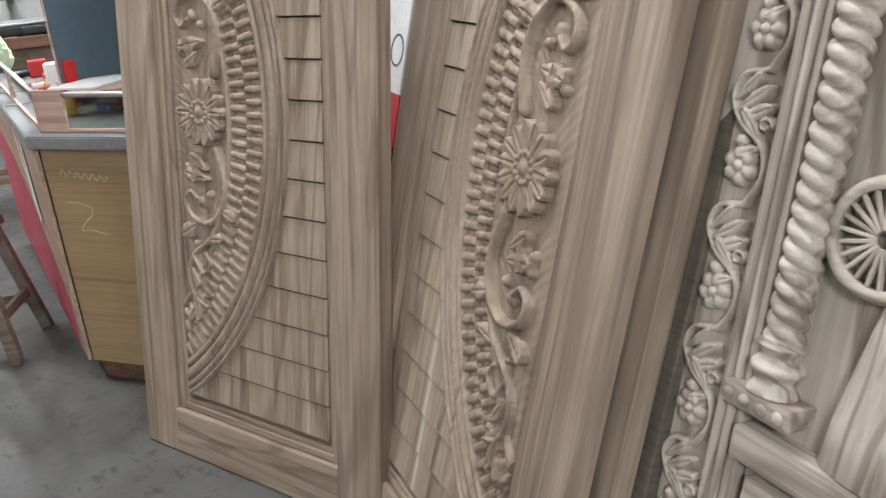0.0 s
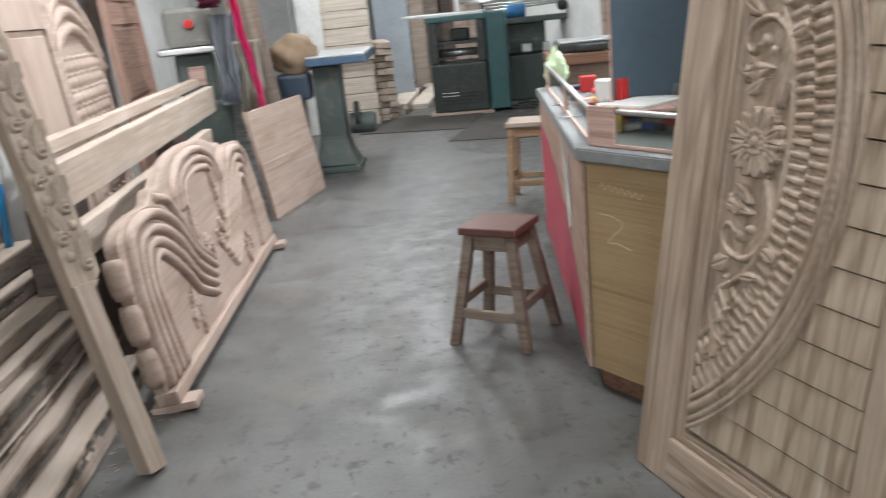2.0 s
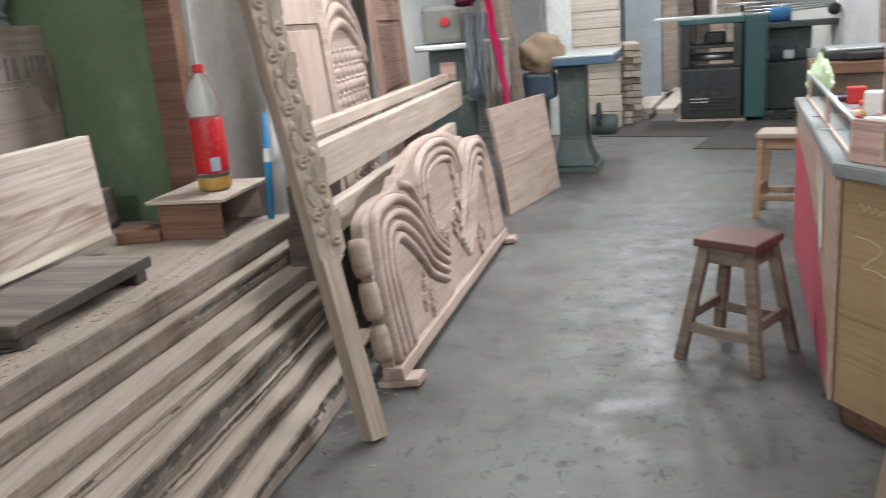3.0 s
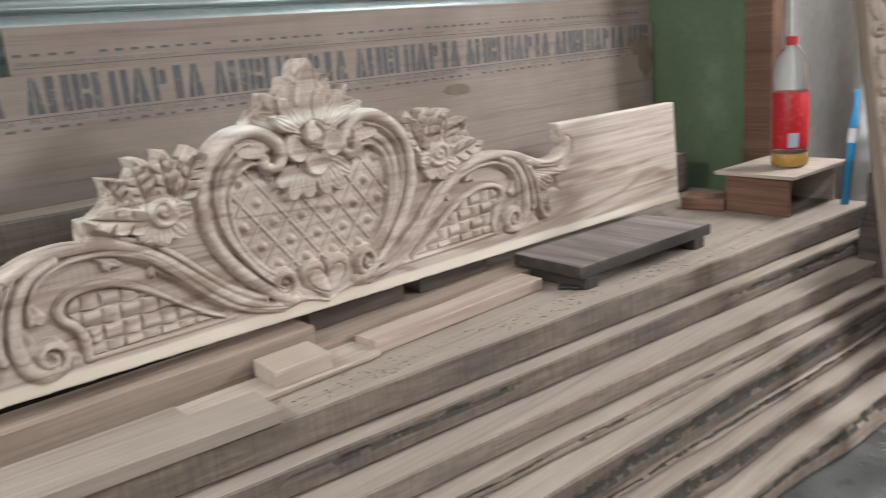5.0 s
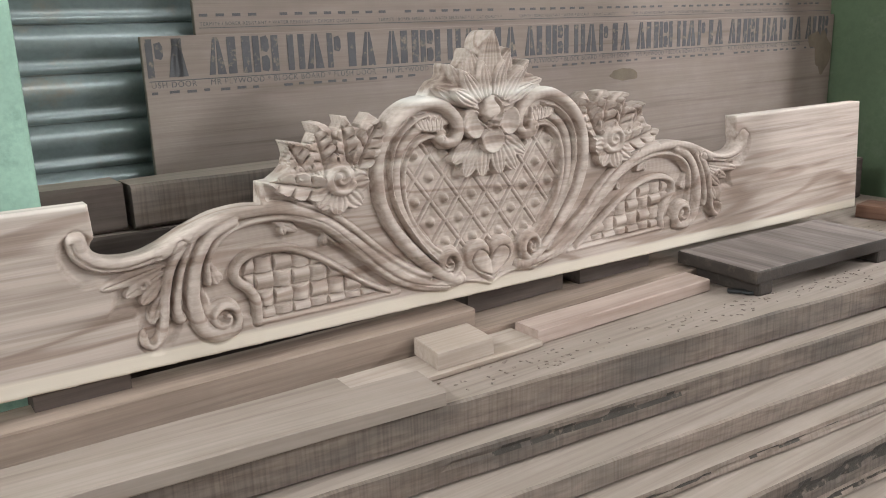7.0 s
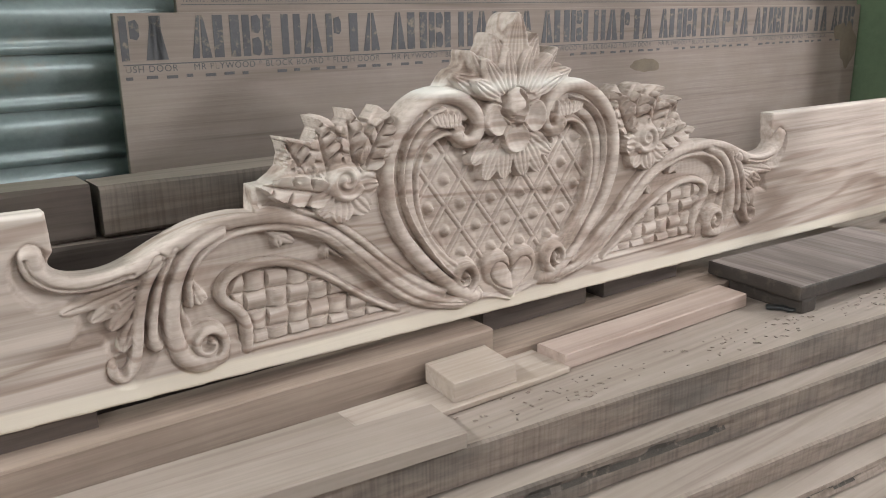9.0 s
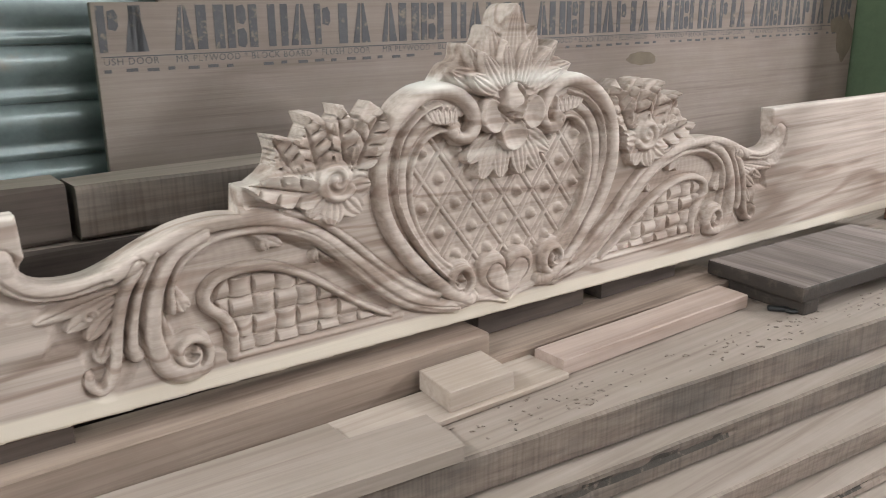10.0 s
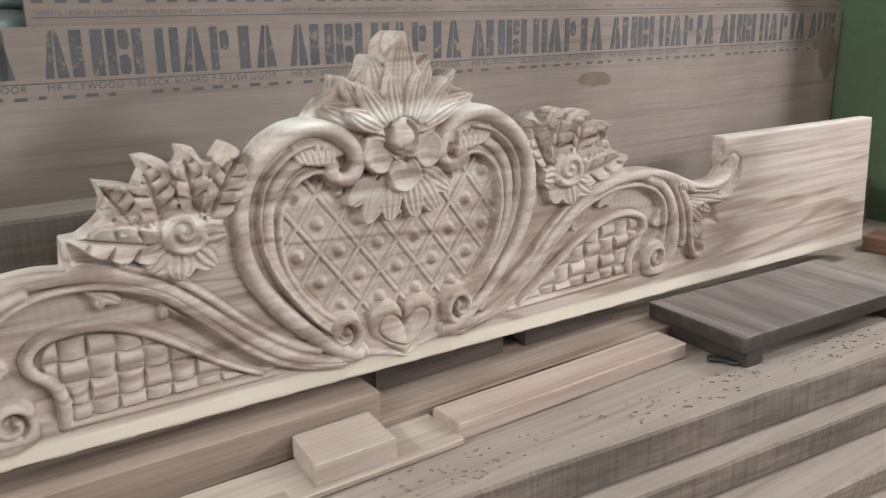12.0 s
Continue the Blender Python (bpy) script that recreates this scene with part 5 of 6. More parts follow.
def column_bm():
    """A turned column with rope twist, base and capital."""
    bm = bmesh.new()
    n, rows = 40, 260
    z0, z1 = 0.0, 0.60
    rings = []
    for i in range(rows + 1):
        z = z0 + (z1 - z0) * i / rows
        ring = []
        for k in range(n):
            a = 2 * math.pi * k / n
            if z < 0.07:
                r = 0.040 + 0.006 * math.cos(z * 170) - 0.02 * max(0, z - 0.04)
            elif z > 0.54:
                r = 0.036 + 0.006 * math.cos((z - 0.54) * 200)
            else:
                tw = abs(math.sin(a * 1.0 + (z - 0.07) * math.pi / 0.036 * 1.45))
                r = 0.025 + 0.011 * tw ** 0.6
            ring.append(bm.verts.new((r * math.cos(a), r * math.sin(a), z)))
        rings.append(ring)
    for p, q in zip(rings, rings[1:]):
        for k in range(n):
            j = (k + 1) % n
            bm.faces.new((p[k], p[j], q[j], q[k]))
    bm.faces.new(rings[0][::-1])
    bm.faces.new(rings[-1])
    return bm


def pale_door(m):
    d = thing("carved_door", m, "pale striped teak door with rope columns and flower vines", "door", "carved doors")
    upright("stile", 0.024, 0.045, 2.06, (-0.012, 0.004, 0), PALE_TEAK, d)
    strip = vine_strip().mesh("vine_strip", PALE_UP, 0.016, None, d, "carved flower vine on a pale strip", back=False)
    strip.matrix_local = Matrix.Translation((0.001, -0.010, 0.1))
    for x, w, y in ((0.113, 0.009, -0.012), (0.122, 0.008, -0.006), (0.133, 0.012, 0.002)):
        upright("moulding", w, 0.036, 2.0, (x, y, 0.03), PALE_TEAK, d, 0.004)
    part("panel_back", box_bm(0.56, 0.012, 2.0, (0.42, 0.016, 0.03), 0.001), PALE_UP, d)
    upright("stile", 0.10, 0.045, 2.06, (0.75, 0.004, 0), PALE_TEAK, d)
    part("pedestal", box_bm(0.098, 0.050, 0.028, (0.165, -0.012, 0.628), 0.005), PALE_TEAK, d)
    part("pedestal", box_bm(0.40, 0.040, 0.045, (0.335, -0.006, 0.560), 0.007), PALE_TEAK, d)
    part("pedestal_panel", box_bm(0.36, 0.024, 0.36, (0.335, 0.0, 0.18), 0.006), PALE_TEAK, d)
    for k in range(4):
        part("rosette", lathe(((0, 0.004), (0.006, 0.003), (0.008, 0)), 12, pose(0.128 + 0.024 * k, -0.0375, 0.642, 90, 0, 0)), PALE_TEAK, d, smooth=True)
    for x in (0.168, 0.50):
        part("column", column_bm(), PALE_TEAK, d, "rope-twisted turned column", True).matrix_local = Matrix.Translation((x, -0.012, 0.657)) @ Matrix.Diagonal((0.66, 0.66, 0.86, 1))
    # wheel behind the plain shrouded form
    first = part("wheel_spoke", box_bm(0.045, 0.005, 0.005, (0.032, 0, -0.0025), 0.0015), PALE_TEAK, d)
    for k in range(22):
        ob = first if k == 0 else new("wheel_spoke", first.data)
        ob.parent = d
        ob.matrix_local = Matrix.Translation((0.250, -0.004, 0.862)) @ pose(0, 0, 0, 0, 360 * k / 22, 0)
    ring = part("wheel_rim", lathe(((0.052, -0.008), (0.056, -0.010), (0.064, -0.010), (0.067, 0.0), (0.067, 0.008), (0.052, 0.008), (0.052, -0.008)), 48), PALE_TEAK, d, smooth=True)
    ring.matrix_local = Matrix.Translation((0.250, -0.002, 0.862)) @ pose(0, 0, 0, -90, 0, 0)
    prof = ((0.0, 0.0), (0.075, 0.0), (0.070, 0.05), (0.052, 0.15), (0.040, 0.22), (0.020, 0.26), (0.0, 0.27))
    form = part("plain_form", lathe(prof, 28), PALE_UP, d, smooth=True)
    form.matrix_local = Matrix.Translation((0.31, 0.0, 0.606)) @ Matrix.Diagonal((1, 0.35, 1, 1))
    return d


pale_door(door_pose((0.800, 0.550), -105, 12))


# ---- stools ----
def stool(m, label, wood_mat, seat_mat, h=0.46, top=0.20, foot=0.30):
    s = thing("stool", m, label, "stool", "wooden stools")
    part("seat", box_bm(top + 0.03, top + 0.03, 0.028, (0, 0, h - 0.028), 0.006), seat_mat, s)
    a, b = top / 2 - 0.015, foot / 2 - 0.02

    def leg(px, py, z0, z1, x0, x1, w):
        bm = bmesh.new()
        quads = []
        for z, x in ((z0, x0), (z1, x1)):
            quads.append([bm.verts.new((px * x + dx * w / 2, py * x + dy * w / 2, z)) for dx, dy in ((-1, -1), (1, -1), (1, 1), (-1, 1))])
        bm.faces.new(quads[0][::-1])
        bm.faces.new(quads[1])
        for k in range(4):
            j = (k + 1) % 4
            bm.faces.new((quads[0][k], quads[0][j], quads[1][j], quads[1][k]))
        bmesh.ops.bevel(bm, geom=bm.edges[:], offset=0.003, segments=1, affect="EDGES")
        return bm

    for px in (-1, 1):
        for py in (-1, 1):
            part("leg", leg(px, py, 0, h - 0.03, b, a, 0.036), wood_mat, s)
    for ang in range(0, 360, 90):
        ob = part("apron", box_bm(2 * a - 0.034, 0.020, 0.055, (0, -a, h - 0.085), 0.003), wood_mat, s)
        ob.matrix_local = pose(0, 0, 0, 0, 0, ang)
        zz = 0.10 if ang % 180 == 0 else 0.135
        x = b + (a - b) * zz / h
        ob = part("stretcher", box_bm(2 * x - 0.034, 0.018, 0.034, (0, -x, zz), 0.003), wood_mat, s)
        ob.matrix_local = pose(0, 0, 0, 0, 0, ang)
    return s


RED_SEAT = paint("dark_red_seat_paint", (0.11, 0.045, 0.035), 0.5, (0.19, 0.12, 0.085), 0.7, 7.0)
stool(pose(0.553, 2.840, 0, 0, 0, -37), "worn dark brown wooden stool with splayed legs", STOOL_WOOD, RED_SEAT, 0.425, 0.185, 0.315)
stool(pose(1.165, 4.80, 0, 0, 0, -22), "pale wooden stool beside the counter", wood("honey_wood", (0.42, 0.25, 0.12), (0.28, 0.15, 0.07), 0.3, (0.3, 0.24, 0.18), 0.4), DUSTY, 0.47, 0.22, 0.27)

# ---- sales counter with a low glass case ----
PINK_FACE = wood("pinkish_ply_face", (0.47, 0.30, 0.20), (0.37, 0.23, 0.15), 0.25, None, 0, 0.6, 12)
RED_PAINT = paint("magenta_red_paint", (0.40, 0.035, 0.075), 0.5, (0.22, 0.03, 0.07), 0.6, 3.0)
GREY_EDGE = paint("grey_striped_edge", (0.20, 0.205, 0.21), 0.45, (0.10, 0.10, 0.10), 0.6, 26.0)
WHITE_PRINT = paint("white_print", (0.75, 0.74, 0.72), 0.6)
CORNER = Vector((0.708, 2.325, 0))
SIDE = Vector((0.285, 1.50, 0)).normalized()     # along the aisle
END = Vector((0.47, -0.883, 0)).normalized()     # the tan end, towards the doors
SIDE_TURN = math.degrees(math.atan2(SIDE.y, SIDE.x))
END_TURN = math.degrees(math.atan2(END.y, END.x))
LS, LE = 1.58, 0.62
counter = thing("counter", Matrix.Translation(CORNER), "tan and red shop counter with grey-edged top", "counter")


def prism(points, z0, z1, bevel=0.003):
    bm = bmesh.new()
    lo = [bm.verts.new((x, y, z0)) for x, y in points]
    hi = [bm.verts.new((x, y, z1)) for x, y in points]
    bm.faces.new(lo[::-1])
    bm.faces.new(hi)
    for k in range(len(points)):
        j = (k + 1) % len(points)
        bm.faces.new((lo[k], lo[j], hi[j], hi[k]))
    bmesh.ops.recalc_face_normals(bm, faces=bm.faces)
    if bevel:
        bmesh.ops.bevel(bm, geom=bm.edges[:], offset=bevel, segments=2, affect="EDGES")
    return bm


def plan(out, depth=0.62):
    """The counter's plan, grown outwards by out."""
    n1, n2 = Vector((-SIDE.y, SIDE.x, 0)), Vector((END.y, -END.x, 0))
    c = Vector((0, 0, 0)) + (n1 + n2) * out * 0.62
    a = SIDE * LS + n1 * out
    b = END * LE + n2 * out
    inner = END * LE - n2 * depth
    return [(c.x, c.y), (b.x, b.y), (inner.x, inner.y), ((a - n1 * depth).x, (a - n1 * depth).y), (a.x, a.y)]


part("plinth", prism(plan(-0.03), 0.0, 0.07), POST_WOOD, counter, "dark brown plinth")
part("carcass", prism(plan(-0.012), 0.071, 0.712), LAMINATE, counter, "tan laminate carcass")
face = part("end_face", box_bm(LE - 0.01, 0.010, 0.64, (LE / 2, 0, 0), 0.001), LAMINATE, counter, "tan laminate face with chalk scribbles")
face.matrix_local = pose(0, 0, 0.072, 0, 0, END_TURN) @ Matrix.Translation((0, 0.006, 0))
side = part("side_face", box_bm(LS, 0.010, 0.64, (LS / 2, 0, 0), 0.001), PINK_FACE, counter, "pinkish plywood side")
side.matrix_local = pose(0, 0, 0.072, 0, 0, SIDE_TURN) @ Matrix.Translation((0, -0.006 + 0.010, 0))
# red swash and white chevron on the side
bm = bmesh.new()
lowpts, up = [], []
for k in range(25):
    x = 0.10 + (LS - 0.14) * k / 24
    top = 0.10 + 0.44 * (1 - math.exp(-2.4 * (k + 0.6) / 24)) + 0.02
    up.append(bm.verts.new((x, 0, top)))
    lowpts.append(bm.verts.new((x, 0, 0.01)))
for k in range(24):
    bm.faces.new((lowpts[k], lowpts[k + 1], up[k + 1], up[k]))
red = part("red_swash", bm, RED_PAINT, counter, "magenta red painted swash")
red.matrix_local = pose(0, 0, 0.072, 0, 0, SIDE_TURN) @ Matrix.Translation((0, 0.0105, 0))
bm = bmesh.new()
for pts in (((0.30, 0.36), (0.36, 0.58), (0.43, 0.62), (0.35, 0.36)), ((0.32, 0.36), (0.50, 0.60), (0.56, 0.63), (0.36, 0.34))):
    bm.faces.new([bm.verts.new((x, 0, z)) for x, z in pts])
chev = part("white_mark", bm, WHITE_PRINT, counter, "white printed chevron")
chev.matrix_local = pose(0, 0, 0.072, 0, 0, SIDE_TURN) @ Matrix.Translation((0, 0.0128, 0))
part("worktop", prism(plan(0.022), 0.713, 0.748, 0.004), GREY_EDGE, counter, "worktop with a grey striped edge")
# chalk scribbles: two wavy lines and a zigzag
CHALK = paint("chalk_lines", (0.62, 0.52, 0.36), 0.9)


def stroke(points, w):
    bm = bmesh.new()
    line = smooth_line(points, 5)
    prev = None
    for a, b in zip(line, line[1:]):
        d = b - a
        L = max(1e-6, math.hypot(*d))
        nx, nz = -d[1] / L * w / 2, d[0] / L * w / 2
        bm.faces.new([bm.verts.new((p[0] + sx * nx, 0, p[1] + sx * nz)) for p, sx in ((a, -1), (b, -1), (b, 1), (a, 1))])
    bmesh.ops.recalc_face_normals(bm, faces=bm.faces)
    return bm


for pts in ([(0.055 + 0.012 * k, 0.565 + 0.016 * (k % 2) - 0.0012 * k) for k in range(14)],
            [(0.05, 0.49), (0.10, 0.488), (0.135, 0.475), (0.13, 0.455), (0.10, 0.43), (0.085, 0.41), (0.12, 0.412), (0.17, 0.40)]):
    ob = part("chalk_line", stroke(pts, 0.0022), CHALK, counter)
    ob.matrix_local = pose(0, 0, 0.072, 0, 0, END_TURN) @ Matrix.Translation((0, -0.0005, 0))

# glass case on the worktop
CASE = wood("pink_case_wood", (0.58, 0.36, 0.27), (0.45, 0.27, 0.19), 0.2, None, 0, 0.55, 10)
GLASS = glassy("dusty_green_glass", (0.72, 0.80, 0.75), 0.08)
case = thing("glass_case", Matrix.Translation(CORNER + Vector((0, 0, 0.749))), "low glass display case with steel rails", "display case")
mE, mS = pose(0, 0, 0, 0, 0, END_TURN), pose(0, 0, 0, 0, 0, SIDE_TURN)
for mm, length, sy, start in ((mE, LE, 1, 0.10), (mS, LS - 0.02, -1, 0.08)):
    g = part("pane", box_bm(length - start, 0.005, 0.078, (start + (length - start) / 2, sy * 0.030, 0.010), 0), GLASS, case)
    g.matrix_local = mm
    g.visible_shadow = False
    r = part("rail", lathe(((0, 0), (0.008, 0), (0.008, length - start), (0, length - start)), 12, pose(start, sy * 0.030, 0.098, 0, 90, 0)), STEEL, case, "steel tube rail", True)
    r.matrix_local = mm
    r = part("sill", box_bm(length - start, 0.016, 0.010, (start + (length - start) / 2, sy * 0.030, 0), 0.002), CASE, case)
    r.matrix_local = mm
post = part("corner_panel", box_bm(0.095, 0.014, 0.112, (0.052, 0.026, 0), 0.002), CASE, case, "pinkish wooden corner panel")
post.matrix_local = mE
for x in (0.04, 0.72, 1.46):
    p2 = part("end_panel", box_bm(0.075, 0.014, 0.100, (x, -0.030, 0), 0.002), CASE, case)
    p2.matrix_local = mS
# tools and clutter in the case
COLORS = {"red": (0.5, 0.02, 0.02), "blue": (0.03, 0.09, 0.32), "white": (0.72, 0.72, 0.70), "yellow": (0.5, 0.3, 0.03), "black": (0.02, 0.02, 0.022), "brown": (0.25, 0.13, 0.06), "green": (0.05, 0.2, 0.1)}
CM = {k: paint(k + "_plastic", v, 0.4, None, 0, 8) for k, v in COLORS.items()}
rng = random.Random(11)
for k in range(34):
    a = rng.uniform(0.15, 1.40)
    n1 = Vector((SIDE.y, -SIDE.x, 0))
    p = CORNER + SIDE * a + n1 * rng.uniform(0.09, 0.42)
    col = rng.choice(("red", "blue", "white", "yellow", "black", "brown", "blue", "black"))
    long = rng.uniform(0.07, 0.17)
    t = thing("hand_tool", pose(p.x, p.y, 0.749, 0, 0, rng.uniform(0, 180)), col + "-handled hand tool lying in the case", "tool", "tools in the case")
    part("handle", box_bm(long, 0.024, 0.022, (0, 0, 0.0), 0.008), CM[col], t)
    part("blade", box_bm(long * 0.7, 0.012, 0.006, (long * 0.85, 0, 0.004), 0.002), STEEL, t, "steel blade")
for k in range(10):
    p = CORNER + SIDE * rng.uniform(0.2, 1.35) + n1 * rng.uniform(0.10, 0.40)
    block("small_carton", rng.uniform(0.06, 0.12), rng.uniform(0.05, 0.09), rng.uniform(0.05, 0.095), (p.x, p.y, 0.749), CM[rng.choice(("white", "red", "brown", "yellow", "white"))], "small coloured carton standing in the display case", "carton", rng.uniform(0, 90), "cartons in the case")
red_box = CORNER + SIDE * 0.33 + n1 * 0.16
block("red_packet", 0.03, 0.055, 0.145, (red_box.x, red_box.y, 0.749), CM["red"], "upright glossy red packet in the case", "packet", 20)
tray = CORNER + SIDE * 0.22 + n1 * 0.22
block("white_sheet", 0.22, 0.16, 0.006, (tray.x, tray.y, 0.828), CM["white"], "white paper lying on the case", "paper", 30, bevel=0.001)
block("case_shelf", 0.34, 0.22, 0.010, (tray.x + 0.02, tray.y, 0.8175), CASE, "thin pinkish shelf board in the case", "shelf", 79, bevel=0.001)
block("case_prop", 0.05, 0.05, 0.0675, (tray.x + 0.02, tray.y, 0.749), CASE, "short wooden prop under the shelf", "prop", 79, bevel=0.001)

# navy display board with a photo of a small machine part
navy = thing("display_board", pose(1.035, 2.58, 0.749, 0, 0, -18), "dark blue upright board in a wooden frame", "board")
part("board_face", box_bm(0.27, 0.012, 0.62, (0, 0, 0), 0.002), NAVY, navy)
part("frame_stile", box_bm(0.022, 0.030, 0.64, (0.149, -0.002, 0), 0.004), POST_WOOD, navy)
part("frame_stile", box_bm(0.006, 0.018, 0.63, (-0.139, 0, 0), 0.001), CASE, navy)
bm = box_bm(0.055, 0.006, 0.030, (0.072, -0.009, 0.075), 0.003)
box_bm(0.024, 0.006, 0.050, (0.062, -0.009, 0.068), 0.003, bm=bm)
lathe(((0, 0.006), (0.014, 0.005), (0.016, 0)), 14, pose(0.048, -0.006, 0.072, 90, 0, 0), bm)
part("printed_picture", bm, paint("grey_print", (0.12, 0.13, 0.13), 0.5), navy, "small grey printed machine picture")

# brown box and weighing scale on a shelf behind the counter
shelf = thing("wooden_chest", pose(1.42, 4.42, 0, 0, 0, -12), "tall brown wooden chest behind the counter", "chest")
part("body", box_bm(0.42, 0.36, 0.80, (0, 0, 0), 0.006), STOOL_WOOD, shelf)
part("lid", box_bm(0.46, 0.40, 0.055, (0, 0, 0.801), 0.006), POST_WOOD, shelf)
scale_ = thing("weighing_scale", pose(1.42, 4.42, 0.857, 0, 0, -12), "black platform scale with a steel top", "scale")
part("base", box_bm(0.36, 0.30, 0.045, (0, 0, 0), 0.012), BLACK, scale_)
part("platform", box_bm(0.33, 0.28, 0.012, (0, 0, 0.046), 0.004), STEEL, scale_, "dusty steel platform")
part("display_head", box_bm(0.15, 0.05, 0.035, (0, -0.17, 0.004), 0.01), BLACK, scale_)
bag = thing("plastic_bag", pose(1.06, 3.80, 0.749), "crumpled pale green plastic bag", "bag")
bm = bmesh.new()
bmesh.ops.create_icosphere(bm, subdivisions=4, radius=1)
for v in bm.verts:
    f = 1 + 0.25 * noise.noise(v.co * 2.3) + 0.1 * noise.noise(v.co * 6)
    v.co = Vector((v.co.x * 0.05 * f, v.co.y * 0.05 * f, (v.co.z + 1) * 0.07 * f * (1.2 - 0.3 * abs(v.co.x))))
part("bag_body", bm, paint("pale_green_film", (0.55, 0.68, 0.42), 0.35), bag, smooth=True)


# ---- pinkish headboard with wave carving ----
def wave_headboard():
    L = 1.87
    mid = L / 2
    half = Relief(0.0, mid, 0.0, 0.70, 0.003)
    outer = np.array([(0.035, 0.03), (0.030, 0.20), (0.045, 0.36), (0.11, 0.495), (0.26, 0.525), (0.41, 0.505), (0.54, 0.435), (0.66, 0.29), (0.82, 0.175)])
    inner = np.array([(0.205, 0.03), (0.190, 0.19), (0.190, 0.315), (0.235, 0.380), (0.305, 0.390), (0.395, 0.335), (0.49, 0.25), (0.57, 0.165), (0.74, 0.085)])
    for k in range(4):
        half.band(smooth_line(outer + (inner - outer) * k / 3), 0.022, 0.016, 0.024, crease=0.004)
    half.band(smooth_line([(0.44, 0.555), (0.53, 0.52), (0.60, 0.42), (0.69, 0.30), (0.80, 0.225)]), 0.018, 0.013, 0.024, crease=0.004)
    for k in range(3):
        half.band(smooth_line([(0.60 + 0.055 * k, 0.46), (0.645 + 0.05 * k, 0.555 - 0.015 * k), (0.77 + 0.03 * k, 0.615 - 0.034 * k), (mid, 0.632 - 0.038 * k)]), 0.016, 0.016, 0.022, crease=0.004)
    for x, z in ((0.735, 0.46), (0.725, 0.395), (0.735, 0.335), (0.80, 0.27), (0.87, 0.235), (0.46, 0.155), (0.50, 0.10), (0.43, 0.105), (0.505, 0.05)):
        half.flower(x, z, 0.026, 6, 0.016)
        half.petal(x, z, 70, 0.050, 0.014, 0.014)
        half.petal(x, z, 250, 0.050, 0.014, 0.014)
    rim = smooth_line([(0.0, 0.44), (0.02, 0.505), (0.09, 0.540), (0.22, 0.552), (0.34, 0.548), (0.39, 0.562), (0.43, 0.588), (0.50, 0.588), (0.57, 0.615), (0.68, 0.645), (0.80, 0.660), (mid, 0.664)], 6)
    right = rim[::-1].copy()
    right[:, 0] = L - right[:, 0]
    outline = np.vstack([[(0, 0.0)], rim, right[1:], [(L, 0.0)]])
    full = Relief(-0.004, L + 0.004, -0.004, 0.70, 0.003)
    col = np.where(full.U <= mid, full.U, L - full.U)
    ci = np.clip(np.round(col / 0.003).astype(int), 0, len(half.u) - 1)
    ri = np.clip(np.round(full.V / 0.003).astype(int), 0, len(half.v) - 1)
    full.H = half.H[ri, ci]
    full.H -= 0.006 * np.clip(1 + full.signed(outline) / 0.02, 0, 1) ** 2
    m = Matrix.Translation((-0.589, 2.600, 0.0)) @ pose(0, 0, 0, 0, 0, 83.0) @ pose(0, 0, 0, -8, 0, 0)
    hb = thing("headboard", m, "pinkish hardwood headboard carved with waves and flowers", "headboard")
    body = full.mesh("carved_panel", PINK_WOOD, 0.045, outline, hb)
    body.matrix_local = Matrix.Translation((0, 0, 0.065))
    part("bottom_rail", box_bm(L + 0.02, 0.075, 0.045, (L / 2, 0.010, 0.028), 0.006), PINK_WOOD, hb)
    for x in (0.035, L - 0.035):
        part("foot", box_bm(0.085, 0.15, 0.028, (x, 0.0, 0.0), 0.004), PINK_WOOD, hb)
    for z in (0.10, 0.25, 0.40):
        part("edge_roll", lathe(((0, 0), (0.028, 0.004), (0.034, 0.03), (0.034, 0.10), (0.028, 0.128), (0, 0.132)), 16, Matrix.Translation((0.0, 0.028, z))), PINK_WOOD, hb, smooth=True)
    return hb


wave_headboard()

# plain pinkish board past the headboard
b = thing("plain_panel", Matrix.Translation((-0.375, 5.06, 0)) @ pose(0, 0, 0, 0, 0, 69) @ pose(0, 0, 0, -8, 0, 0), "plain pinkish wooden panel leaning past the headboard", "panel")
part("panel_body", box_bm(0.84, 0.03, 0.66, (0.42, 0, 0), 0.004), PINK_WOOD, b)
part("lower_board", box_bm(0.84, 0.031, 0.34, (0.42, 0, 0.001), 0.004), PINK_WOOD, b).matrix_local = Matrix.Translation((0, -0.003, 0))

# long planks leaning behind the headboard
for z, y0, y1, x, w, mat, lab in ((0.66, 2.72, 5.35, -0.83, 0.15, RAW_PALE, "long pale plank with a knot resting behind the headboard"),
                                  (0.815, 2.72, 5.30, -0.90, 0.05, RAW_PALE, "narrow pale plank resting on another plank"),
                                  (0.50, 2.74, 4.9, -0.79, 0.11, RAW_PALE, "white-edged plank behind the headboard")):
    solo("long_plank", plank_bm(y1 - y0, 0.05, w, 0.004, 0, int(z * 50), 0.004), mat, ALONG(x, y0, z, -4.0), lab, "plank", "planks behind the headboard")
for y in (3.0, 4.7):
    block("plank_rest", 0.20, 0.30, 0.4985, (-0.90 + 0.06 * (y - 3.0), y, 0), OLD_WOOD, "dark wooden rest under the long planks", "rest", -4)
    block("plank_rest", 0.10, 0.30, 0.158, (-0.93 + 0.06 * (y - 3.0), y, 0.4995), OLD_WOOD, "short dark block under the long planks", "rest", -4)

